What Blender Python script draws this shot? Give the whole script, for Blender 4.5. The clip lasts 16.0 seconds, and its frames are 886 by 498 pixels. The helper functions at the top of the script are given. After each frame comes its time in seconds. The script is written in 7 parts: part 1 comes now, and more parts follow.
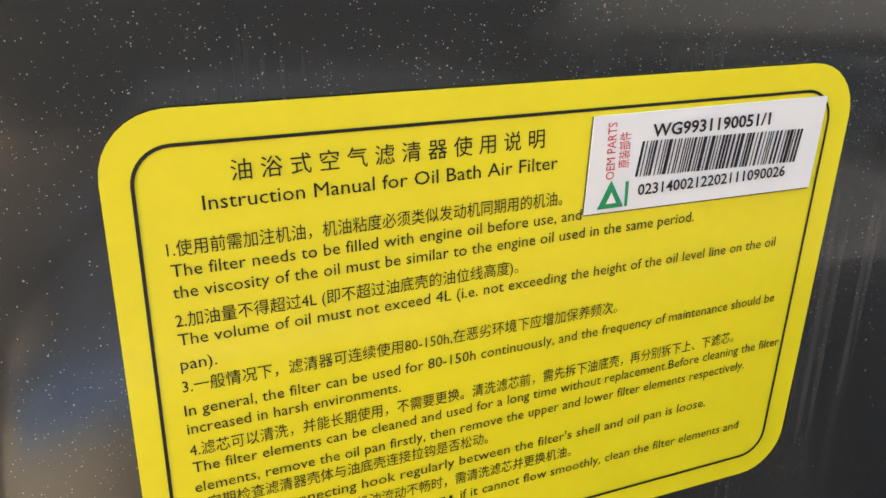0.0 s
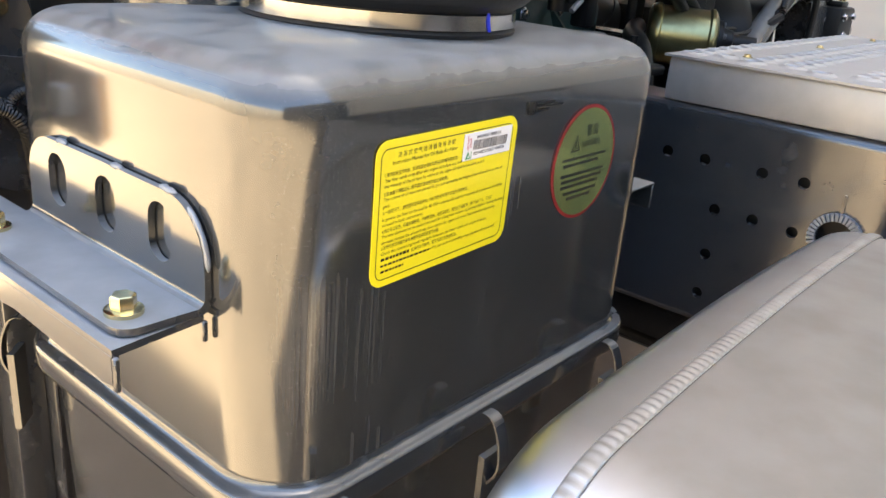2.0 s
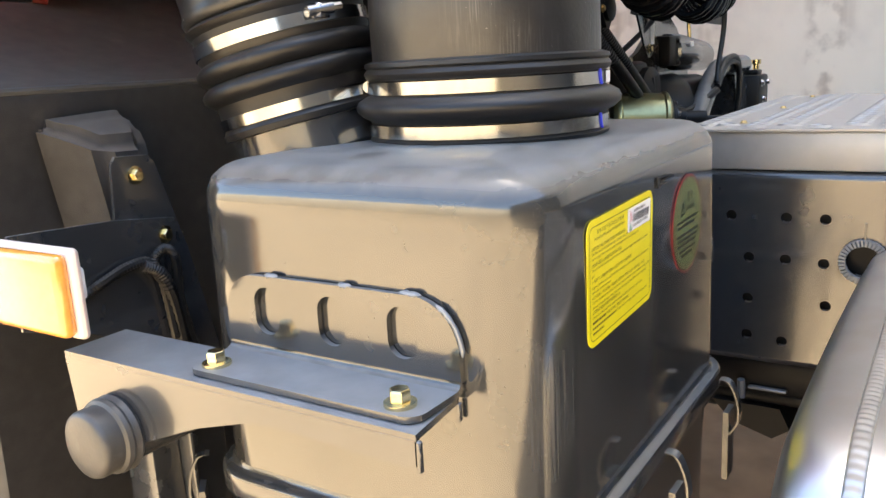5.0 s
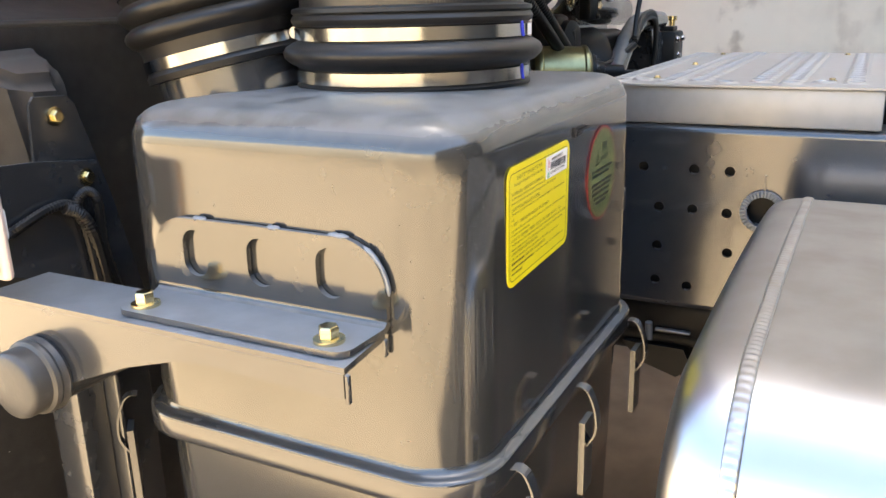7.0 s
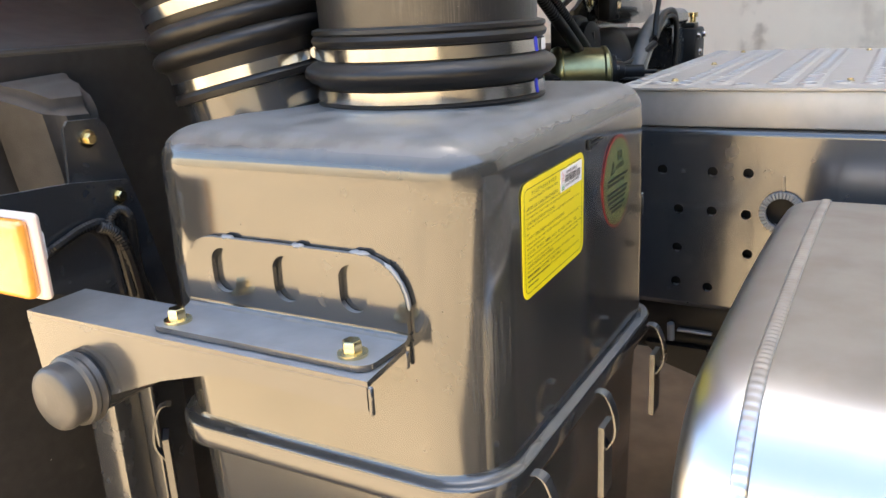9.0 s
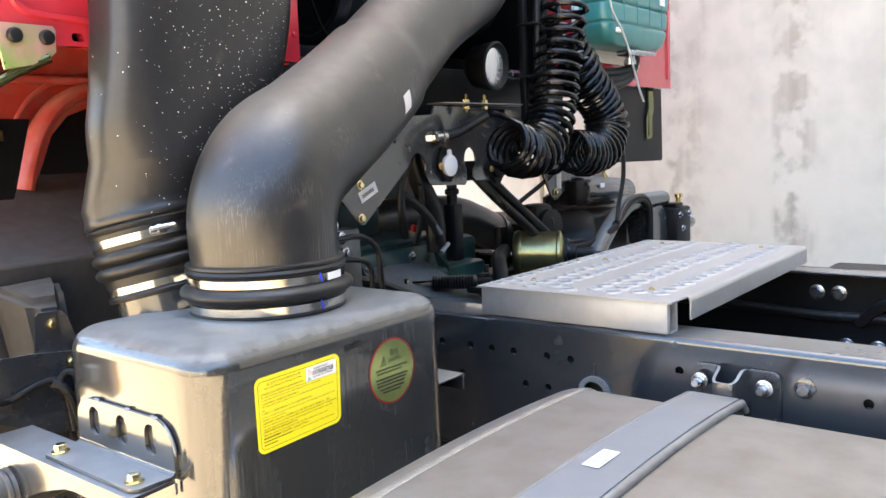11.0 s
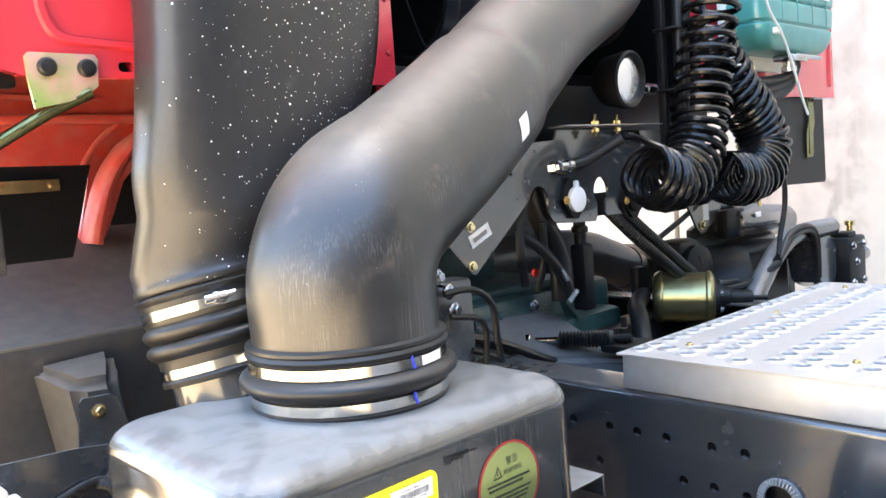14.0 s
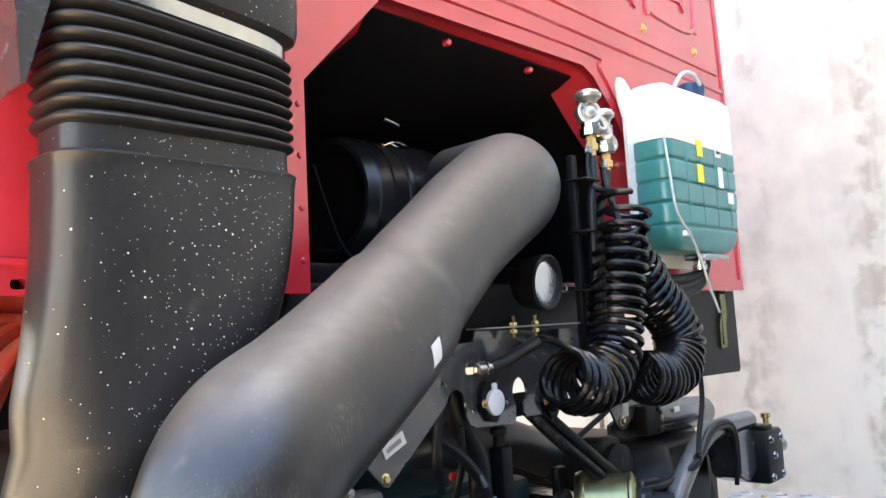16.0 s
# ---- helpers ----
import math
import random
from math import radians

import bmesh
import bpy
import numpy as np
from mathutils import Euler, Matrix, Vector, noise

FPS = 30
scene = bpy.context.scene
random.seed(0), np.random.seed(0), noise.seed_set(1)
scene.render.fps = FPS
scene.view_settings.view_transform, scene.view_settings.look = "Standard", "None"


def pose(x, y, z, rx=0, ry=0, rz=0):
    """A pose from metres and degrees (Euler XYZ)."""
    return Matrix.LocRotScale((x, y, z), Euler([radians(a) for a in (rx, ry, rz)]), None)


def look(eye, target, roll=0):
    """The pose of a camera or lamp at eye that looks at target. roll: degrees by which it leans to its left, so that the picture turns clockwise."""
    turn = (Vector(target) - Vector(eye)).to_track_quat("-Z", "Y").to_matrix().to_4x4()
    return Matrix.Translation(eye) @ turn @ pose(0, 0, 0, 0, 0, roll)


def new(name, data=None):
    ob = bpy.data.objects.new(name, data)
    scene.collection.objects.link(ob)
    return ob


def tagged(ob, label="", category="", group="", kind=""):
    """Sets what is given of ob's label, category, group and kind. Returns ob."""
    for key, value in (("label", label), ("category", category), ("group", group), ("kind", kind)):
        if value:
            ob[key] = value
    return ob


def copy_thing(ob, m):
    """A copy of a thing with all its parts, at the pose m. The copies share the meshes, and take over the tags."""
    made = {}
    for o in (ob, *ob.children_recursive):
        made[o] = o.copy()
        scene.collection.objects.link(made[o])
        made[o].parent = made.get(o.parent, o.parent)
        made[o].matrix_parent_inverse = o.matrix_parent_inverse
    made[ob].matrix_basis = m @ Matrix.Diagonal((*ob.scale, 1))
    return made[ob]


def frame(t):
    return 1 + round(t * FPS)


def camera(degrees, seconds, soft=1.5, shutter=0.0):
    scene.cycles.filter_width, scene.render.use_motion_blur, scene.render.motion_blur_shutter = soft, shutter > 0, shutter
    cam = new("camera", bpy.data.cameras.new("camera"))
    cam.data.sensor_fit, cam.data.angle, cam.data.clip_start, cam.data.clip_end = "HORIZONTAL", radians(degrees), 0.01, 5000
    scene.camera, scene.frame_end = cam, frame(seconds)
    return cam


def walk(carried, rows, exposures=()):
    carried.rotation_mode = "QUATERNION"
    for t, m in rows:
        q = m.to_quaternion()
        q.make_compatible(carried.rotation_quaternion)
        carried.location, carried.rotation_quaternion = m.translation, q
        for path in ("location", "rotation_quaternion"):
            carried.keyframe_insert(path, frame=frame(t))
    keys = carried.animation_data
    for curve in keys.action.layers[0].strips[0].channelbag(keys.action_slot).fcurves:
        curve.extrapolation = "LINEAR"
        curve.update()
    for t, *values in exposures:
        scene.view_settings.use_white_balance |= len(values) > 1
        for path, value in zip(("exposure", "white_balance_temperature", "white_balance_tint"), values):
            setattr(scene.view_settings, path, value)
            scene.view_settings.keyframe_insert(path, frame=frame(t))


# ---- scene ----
cam = camera(57.3, 16.0)
EXPOSURES = [(0, 2.79, 6800, 6), (1, 2.82, 6800, 6), (2, 3.16, 6800, 6), (3, 3.08, 6800, 6), (8, 3.04, 6800, 6), (9.2, 2.98, 6800, 6), (10.2, 3.23, 6600, 5), (12.3, 3.74, 6500, 5), (13.4, 3.87, 6500, 5), (14.5, 4.12, 6400, 5), (15.4, 3.97, 6400, 5), (16, 3.53, 6400, 5)]
PATH = [
    (0, (0.026, -0.01, 1.164), (0.698, 1.741, 0.469), 0.8),
    (0.5, (0.001, -0.021, 1.179), (0.787, 1.674, 0.464), 0.2),
    (1, (-0.061, -0.048, 1.222), (0.936, 1.485, 0.411), 0.2),
    (1.5, (-0.182, -0.087, 1.243), (1.183, 1.16, 0.48), 4.4),
    (2, (-0.328, -0.219, 1.26), (1.127, 0.952, 0.546), 5.2),
    (2.5, (-0.427, -0.267, 1.263), (1.114, 0.889, 0.725), 4.1),
    (3, (-0.497, -0.171, 1.265), (1.087, 0.974, 0.84), 0.3),
    (5.3, (-0.524, -0.111, 1.257), (1.108, 0.948, 0.794), -4.0),
    (5.5, (-0.525, -0.114, 1.255), (1.11, 0.923, 0.754), -4.3),
    (6, (-0.535, -0.133, 1.26), (1.165, 0.785, 0.743), -3.4),
    (6.5, (-0.546, -0.13, 1.264), (1.176, 0.739, 0.733), -2.0),
    (7, (-0.549, -0.122, 1.261), (1.148, 0.77, 0.692), -1.4),
    (7.5, (-0.55, -0.12, 1.264), (1.141, 0.792, 0.709), -1.3),
    (8, (-0.566, -0.128, 1.269), (1.13, 0.805, 0.765), -2.9),
    (8.5, (-0.565, -0.132, 1.27), (1.108, 0.82, 0.727), -3.4),
    (9, (-0.561, -0.137, 1.281), (1.103, 0.812, 0.707), -3.0),
    (9.5, (-0.58, -0.166, 1.317), (1.171, 0.635, 0.779), -2.6),
    (10, (-0.598, -0.306, 1.351), (1.117, 0.582, 0.833), -3.4),
    (10.2, (-0.6, -0.411, 1.369), (1.077, 0.576, 0.908), -3.3),
    (12.3, (-0.573, -0.782, 1.441), (0.807, 0.661, 1.313), -4.3),
    (12.5, (-0.539, -0.767, 1.436), (0.807, 0.707, 1.309), -4.6),
    (13, (-0.468, -0.608, 1.433), (0.867, 0.876, 1.294), -3.6),
    (13.5, (-0.404, -0.486, 1.433), (0.955, 0.973, 1.27), -3.6),
    (14, (-0.368, -0.498, 1.439), (0.981, 0.968, 1.268), -4.4),
    (14.5, (-0.363, -0.5, 1.442), (0.95, 0.999, 1.281), -4.6),
    (15, (-0.367, -0.498, 1.469), (0.951, 1.005, 1.396), -4.1),
    (15.5, (-0.352, -0.5, 1.53), (1.048, 0.923, 1.645), -3.5),
    (16, (-0.324, -0.497, 1.535), (1.163, 0.827, 1.728), -3.2),
]
walk(cam, [(t, look(eye, target, roll)) for t, eye, target, roll in PATH], EXPOSURES)

# ---- world and light ----
world = bpy.data.worlds.new("sky")
scene.world = world
world.use_nodes = True
_wn = world.node_tree.nodes
_sky = _wn.new("ShaderNodeTexSky")
_sky.sky_type, _sky.sun_disc = "NISHITA", False
SUN_EL, SUN_AZ = radians(75), radians(90)          # the sun stands behind the yard wall
_sky.air_density, _sky.dust_density, _sky.ozone_density = 1.0, 2.0, 1.0
_sky.sun_elevation, _sky.sun_rotation = SUN_EL, SUN_AZ
_wn["Background"].inputs[1].default_value = 0.115
world.node_tree.links.new(_sky.outputs[0], _wn["Background"].inputs[0])
_sd = bpy.data.lights.new("sun", "SUN")
_sd.energy, _sd.angle, _sd.color = 5.0, radians(0.5), (1.0, 0.93, 0.82)
sun = new("sun", _sd)
sun.matrix_world = look((math.sin(SUN_AZ) * math.cos(SUN_EL) * 30, math.cos(SUN_AZ) * math.cos(SUN_EL) * 30, math.sin(SUN_EL) * 30), (0, 0, 0))

from mathutils.geometry import tessellate_polygon

# ---- materials ----
def mat(name, color, rough=0.5, metal=0.0, coat=0.0, spec=0.5, noise_scale=60.0, var=0.15, bump=0.0, bump_scale=300.0,
        dust=None, dust_up=0.0, dust_scale=25.0, dust_cut=0.55, rough_var=0.1, dust_edge=(0.3, 1.0), blotch=(0.26, 0.3, 0.75), streak=None, streak_low=None, specks=None, specks_rear=False, streak_rear=None):
    """A surface with colour variation at two scales, optional dust on upward faces, streaks, specks and fine relief."""
    m = bpy.data.materials.new(name)
    m.use_nodes = True
    nt = m.node_tree
    N, L = nt.nodes, nt.links
    b = N["Principled BSDF"]
    tc = N.new("ShaderNodeTexCoord")

    def tex(scale, detail=3.0, stretch=None):
        n = N.new("ShaderNodeTexNoise")
        n.inputs["Scale"].default_value, n.inputs["Detail"].default_value = scale, detail
        if stretch:
            mp = N.new("ShaderNodeMapping")
            mp.inputs["Scale"].default_value = stretch
            L.new(tc.outputs["Object"], mp.inputs["Vector"])
            L.new(mp.outputs[0], n.inputs["Vector"])
        else:
            L.new(tc.outputs["Object"], n.inputs["Vector"])
        return n.outputs["Fac"]

    def ramp(fac, lo, hi):
        r = N.new("ShaderNodeMapRange")
        r.interpolation_type = "SMOOTHSTEP"
        r.inputs["From Min"].default_value, r.inputs["From Max"].default_value = lo, hi
        L.new(fac, r.inputs["Value"])
        return r.outputs[0]

    def math_(op, a, c):
        n = N.new("ShaderNodeMath")
        n.operation = op
        for i, v in enumerate((a, c)):
            if isinstance(v, (int, float)):
                n.inputs[i].default_value = v
            else:
                L.new(v, n.inputs[i])
        return n.outputs[0]

    def mix(fac, a, c):
        n = N.new("ShaderNodeMix")
        n.data_type = "RGBA"
        for s, v in ((n.inputs["Factor"], fac), (n.inputs[6], a), (n.inputs[7], c)):
            if isinstance(v, (int, float)):
                s.default_value = v
            elif isinstance(v, tuple):
                s.default_value = (*v, 1.0)
            else:
                L.new(v, s)
        return n.outputs[2]

    fine, broad = tex(noise_scale), tex(noise_scale / 9.0, 4.0)
    blend = math_("ADD", math_("MULTIPLY", fine, 0.4), math_("MULTIPLY", broad, 0.6))
    dark = tuple(c * (1 - var) for c in color)
    light = tuple(min(1.0, c * (1 + var)) for c in color)
    col = mix(ramp(blend, 0.35, 0.65), dark, light)
    rgh = math_("ADD", rough - rough_var / 2, math_("MULTIPLY", broad, rough_var))
    if dust:
        d = ramp(tex(dust_scale, 6.0), dust_cut, dust_cut + 0.25)
        d = math_("MULTIPLY", d, 0.55)
        if dust_up:
            g = N.new("ShaderNodeNewGeometry")
            s = N.new("ShaderNodeSeparateXYZ")
            L.new(g.outputs["Normal"], s.inputs[0])
            up = ramp(s.outputs["Z"], *dust_edge)
            d = math_("ADD", math_("MULTIPLY", d, 0.35), math_("MULTIPLY", up, math_("MULTIPLY", math_("ADD", 1.0 - blotch[0], math_("MULTIPLY", ramp(tex(dust_scale * 1.6, 6.0), blotch[1], blotch[2]), blotch[0])), dust_up)))
        col = mix(d, col, dust)
        rgh = math_("ADD", rgh, math_("MULTIPLY", d, 0.35))
        if coat:
            cl = N.new("ShaderNodeClamp")
            L.new(math_("MULTIPLY", math_("SUBTRACT", 1.0, math_("MULTIPLY", d, 1.15)), coat), cl.inputs[0])
            L.new(cl.outputs[0], b.inputs["Coat Weight"])
            cs = N.new("ShaderNodeClamp")
            L.new(math_("MULTIPLY", math_("SUBTRACT", 1.0, math_("MULTIPLY", d, 0.9)), spec), cs.inputs[0])
            L.new(cs.outputs[0], b.inputs["Specular IOR Level"])
    if streak:
        sc, stretch, lo, hi, amount = streak[1], streak[2], streak[3], streak[4], streak[5]
        k = math_("MULTIPLY", ramp(tex(sc, 4.0, stretch), lo, hi), math_("MULTIPLY", ramp(tex(9.0), 0.42, 0.62), amount))
        if streak_low:
            x3 = N.new("ShaderNodeSeparateXYZ")
            L.new(tc.outputs["Object"], x3.inputs[0])
            k = math_("MULTIPLY", k, ramp(x3.outputs["Z"], streak_low[1], streak_low[0]))
        if streak_rear:
            g3 = N.new("ShaderNodeNewGeometry")
            s3 = N.new("ShaderNodeSeparateXYZ")
            L.new(g3.outputs["Normal"], s3.inputs[0])
            k = math_("MULTIPLY", math_("MULTIPLY", k, ramp(s3.outputs["Y"], *streak_rear)), ramp(s3.outputs["Z"], 0.42, 0.08))
        col = mix(k, col, streak[0])
    if specks:
        for sc, size in specks[1]:
            v = N.new("ShaderNodeTexVoronoi")
            v.inputs["Scale"].default_value = sc
            L.new(tc.outputs["Object"], v.inputs["Vector"])
            sp = N.new("ShaderNodeSeparateColor")
            L.new(v.outputs["Color"], sp.inputs[0])
            k = math_("MULTIPLY", math_("LESS_THAN", v.outputs["Distance"], math_("MULTIPLY", sp.outputs[0], size)), math_("GREATER_THAN", sp.outputs[1], specks[2]))
            if specks_rear:
                g2 = N.new("ShaderNodeNewGeometry")
                s2 = N.new("ShaderNodeSeparateXYZ")
                L.new(g2.outputs["Normal"], s2.inputs[0])
                x2 = N.new("ShaderNodeSeparateXYZ")
                L.new(tc.outputs["Object"], x2.inputs[0])
                share = math_("ADD", math_("MULTIPLY", ramp(s2.outputs["Y"], -0.4, -0.95), ramp(x2.outputs["X"], -0.16, 0.10) if specks_rear != "face" else 1.0), 0.1 if specks_rear != "face" else 0.0)
                k = math_("MULTIPLY", k, math_("GREATER_THAN", share, sp.outputs[2]))
            col = mix(k, col, specks[0])
    L.new(col, b.inputs["Base Color"])
    L.new(rgh, b.inputs["Roughness"])
    b.inputs["Metallic"].default_value = metal
    b.inputs["Coat Weight"].default_value = coat if not b.inputs["Coat Weight"].is_linked else 0.0
    b.inputs["Coat Roughness"].default_value = 0.10
    b.inputs["Coat IOR"].default_value = 1.6
    b.inputs["Specular IOR Level"].default_value = spec
    if bump:
        bn = N.new("ShaderNodeBump")
        bn.inputs["Strength"].default_value, bn.inputs["Distance"].default_value = bump, 0.002
        L.new(math_("ADD", tex(bump_scale), math_("MULTIPLY", broad, 2.0)), bn.inputs["Height"])
        L.new(bn.outputs[0], b.inputs["Normal"])
    return m


DUST = (0.228, 0.226, 0.220)
M_SHELL = mat("grey_gloss_paint", (0.029, 0.0303, 0.0299), 0.14, coat=0.85, spec=0.55, var=0.12, dust=DUST, dust_up=0.88, blotch=(0.30, 0.38, 0.58), dust_scale=26, dust_cut=0.60,
              bump=0.012, bump_scale=60, streak=((0.3, 0.29, 0.28), 60.0, (9, 9, 0.09), 0.42, 0.74, 0.20), streak_low=(0.42, 0.66), specks=((0.3, 0.295, 0.285), [(1500, 0.18), (900, 0.14), (520, 0.11), (240, 0.06)], 0.45), specks_rear="face", streak_rear=(-0.5, -0.95), rough_var=0.02)
M_PAINT = mat("dark_grey_frame_paint", (0.026, 0.029, 0.033), 0.2, coat=0.8, spec=0.7, var=0.15, dust=DUST, dust_up=0.3, dust_cut=0.6, bump=0.05, bump_scale=120)
M_BRACKET = mat("bracket_paint", (0.032, 0.034, 0.037), 0.24, coat=0.7, spec=0.7, var=0.15, dust=(0.30, 0.31, 0.32), dust_up=0.75, dust_cut=0.58, bump=0.05, bump_scale=120)
M_PIPE = mat("black_moulded_plastic", (0.0165, 0.0168, 0.0178), 0.34, spec=0.65, var=0.22, dust=(0.34, 0.285, 0.225), dust_up=0.44, dust_edge=(0.35, 0.95), dust_cut=0.6, bump=0.12, bump_scale=240,
             streak=((0.30, 0.285, 0.27), 130.0, (4.6, 4.6, 0.06), 0.47, 0.72, 0.34), streak_rear=(-0.1, -0.5), specks=((0.6, 0.58, 0.55), [(110, 0.06), (420, 0.10)], 0.90))
M_DUCT = mat("black_duct_plastic", (0.0155, 0.016, 0.0175), 0.33, spec=0.5, var=0.18, dust=(0.3, 0.27, 0.24), dust_up=0.1, dust_cut=0.62, bump=0.15, bump_scale=400,
             specks=((0.78, 0.77, 0.74), [(75, 0.11), (130, 0.14), (100, 0.12), (160, 0.14), (48, 0.085), (26, 0.06)], 0.0), specks_rear=True)
M_RUBBER = mat("black_rubber", (0.009, 0.009, 0.0095), 0.4, spec=0.4, var=0.2, dust=(0.3, 0.28, 0.25), dust_up=0.12, dust_cut=0.62, bump=0.08)
M_FENDER = mat("textured_black_plastic", (0.034, 0.032, 0.0305), 0.58, spec=0.3, var=0.2, dust=(0.28, 0.235, 0.19), dust_up=0.5, dust_cut=0.62, bump=0.3, bump_scale=700, specks=((0.6, 0.58, 0.54), [(70, 0.05)], 0.93))
M_COVER = mat("grey_fender_plastic", (0.085, 0.084, 0.082), 0.45, var=0.08, bump=0.12, bump_scale=500)
M_STEEL = mat("bright_clamp_steel", (0.46, 0.455, 0.44), 0.16, 1.0, var=0.10, noise_scale=50)
M_CAST = mat("cast_aluminium", (0.60, 0.58, 0.54), 0.34, 0.9, var=0.15, noise_scale=90, bump=0.15, bump_scale=300)
M_ZINC = mat("zinc_plated_steel", (0.48, 0.49, 0.52), 0.25, 1.0, var=0.15)
M_GOLD = mat("yellow_zinc_plating", (0.72, 0.6, 0.33), 0.22, 1.0, var=0.25, noise_scale=40)
M_IRID = mat("iridescent_zinc_plating", (0.40, 0.54, 0.16), 0.28, 0.55, var=0.15, noise_scale=40, dust=(0.95, 0.30, 0.52), dust_scale=12, dust_cut=0.36)
M_OLIVE = mat("olive_zinc_rod", (0.16, 0.16, 0.07), 0.25, 0.9, var=0.3, noise_scale=40)
M_CAP = mat("grey_moulded_cap", (0.06, 0.058, 0.055), 0.38, spec=0.5, var=0.12, dust=(0.3, 0.29, 0.27), dust_cut=0.55, bump=0.1, bump_scale=200)
M_CAN = mat("olive_zinc_can", (0.29, 0.275, 0.14), 0.28, 0.9, var=0.2, noise_scale=40)
M_COIL = mat("black_glossy_hose", (0.006, 0.006, 0.0065), 0.22, spec=0.32, var=0.2)
M_SCREEN = mat("dark_screen", (0.05, 0.053, 0.058), 0.6, var=0.2, noise_scale=5, streak=((0.14, 0.13, 0.12), 2.0, (2, 1, 0.1), 0.5, 0.7, 0.5))
M_ALU = mat("brushed_aluminium", (0.50, 0.51, 0.525), 0.33, 1.0, var=0.05, noise_scale=14, rough_var=0.12, dust=(0.268, 0.246, 0.22), dust_up=0.92, dust_edge=(0.80, 0.97), dust_scale=8, dust_cut=0.6, bump=0.03, bump_scale=25)
M_WELD = mat("weld_bead_aluminium", (0.54, 0.55, 0.56), 0.36, 1.0, var=0.12, dust=(0.31, 0.285, 0.255), dust_up=0.92, dust_edge=(0.55, 0.9))
M_STRAP = mat("grey_tank_strap", (0.195, 0.213, 0.238), 0.34, 0.35, var=0.06, noise_scale=30, dust=(0.45, 0.42, 0.38), dust_up=0.25)
M_LINER = mat("dusty_grey_rubber", (0.13, 0.126, 0.12), 0.6, spec=0.3, var=0.2, dust=(0.3, 0.28, 0.25), dust_up=0.5, dust_cut=0.5)
M_STEP = mat("galvanised_step", (0.40, 0.40, 0.396), 0.46, 0.55, var=0.07, noise_scale=50, rough_var=0.15, dust=(0.40, 0.38, 0.35), dust_up=0.4, dust_cut=0.5, bump=0.03)
M_RED = mat("red_cab_paint", (0.56, 0.032, 0.050), 0.25, coat=0.8, var=0.06, noise_scale=20, bump=0.02, bump_scale=50)
M_RED_B = mat("red_chassis_side_paint", (0.54, 0.062, 0.045), 0.42, coat=0.1, var=0.1, noise_scale=20, dust=(0.5, 0.33, 0.28), dust_up=0.45, dust_cut=0.42)
M_BLACK = mat("black_satin", (0.007, 0.0072, 0.0078), 0.42, spec=0.2, var=0.25, dust=(0.22, 0.21, 0.19), dust_up=0.05, dust_cut=0.66)
M_DARK = mat("near_black", (0.004, 0.004, 0.0045), 0.6, spec=0.2, var=0.3)
M_DRUM = mat("black_gloss_drum", (0.012, 0.0125, 0.0135), 0.30, spec=0.5, var=0.2)
M_HOUSING = mat("grey_cast_housing", (0.11, 0.114, 0.117), 0.42, spec=0.5, var=0.18, bump=0.1, bump_scale=200)
M_ELBOW = mat("dark_grey_pipe_plastic", (0.058, 0.061, 0.066), 0.32, spec=0.7, var=0.15)
M_GREEN = mat("dark_green_gearbox_paint", (0.014, 0.050, 0.050), 0.36, var=0.25, dust=(0.2, 0.2, 0.18), dust_up=0.15)
M_LABEL = mat("yellow_vinyl", (0.86, 0.74, 0.02), 0.35, coat=0.3, var=0.02, noise_scale=300, specks=((0.28, 0.2, 0.05), [(110, 0.08)], 0.93))
M_WHITE = mat("white_paper", (0.82, 0.82, 0.82), 0.45, var=0.02)
M_INK = mat("black_ink", (0.012, 0.012, 0.012), 0.4, var=0.05)
M_RINK = mat("red_ink", (0.62, 0.03, 0.04), 0.4, var=0.05)
M_GINK = mat("green_ink", (0.02, 0.32, 0.12), 0.4, var=0.05)
M_BLUE = mat("blue_marker", (0.02, 0.04, 0.6), 0.5, var=0.05)
M_EDGE_LINE = mat("sticker_edge_line", (0.10, 0.085, 0.03), 0.6, var=0.2)
M_WARN = mat("yellow_green_reflective_foil", (0.42, 0.50, 0.19), 0.20, 0.80, var=0.05)
M_WARN_RIM = mat("red_reflective_foil", (0.42, 0.05, 0.05), 0.22, 0.5, var=0.05)
M_AMBER = mat("amber_lens", (0.95, 0.38, 0.06), 0.15, coat=1.0, var=0.18, spec=0.8, noise_scale=90, bump=0.25, bump_scale=90)
M_PINK = mat("pale_lamp_rim", (0.76, 0.64, 0.58), 0.4, var=0.05)
M_TANKW = mat("white_translucent_plastic", (0.86, 0.87, 0.85), 0.35, var=0.03)
M_TEAL = mat("teal_coolant_in_plastic", (0.055, 0.235, 0.23), 0.32, coat=0.25, var=0.10, noise_scale=26)
M_YTAG = mat("yellow_tag", (0.85, 0.8, 0.02), 0.4, var=0.03)
M_GLASS = mat("lamp_reflector_glass", (0.55, 0.57, 0.6), 0.1, 0.85, var=0.05, noise_scale=160, bump=0.3, bump_scale=150)
M_BRASS = mat("brass", (0.7, 0.5, 0.22), 0.3, 1.0, var=0.1)
M_TYRE = mat("tyre_rubber", (0.02, 0.02, 0.02), 0.7, var=0.3, dust=(0.3, 0.27, 0.22), dust_cut=0.5)
M_CLEAR = mat("clear_hose", (0.55, 0.58, 0.58), 0.2, var=0.05)
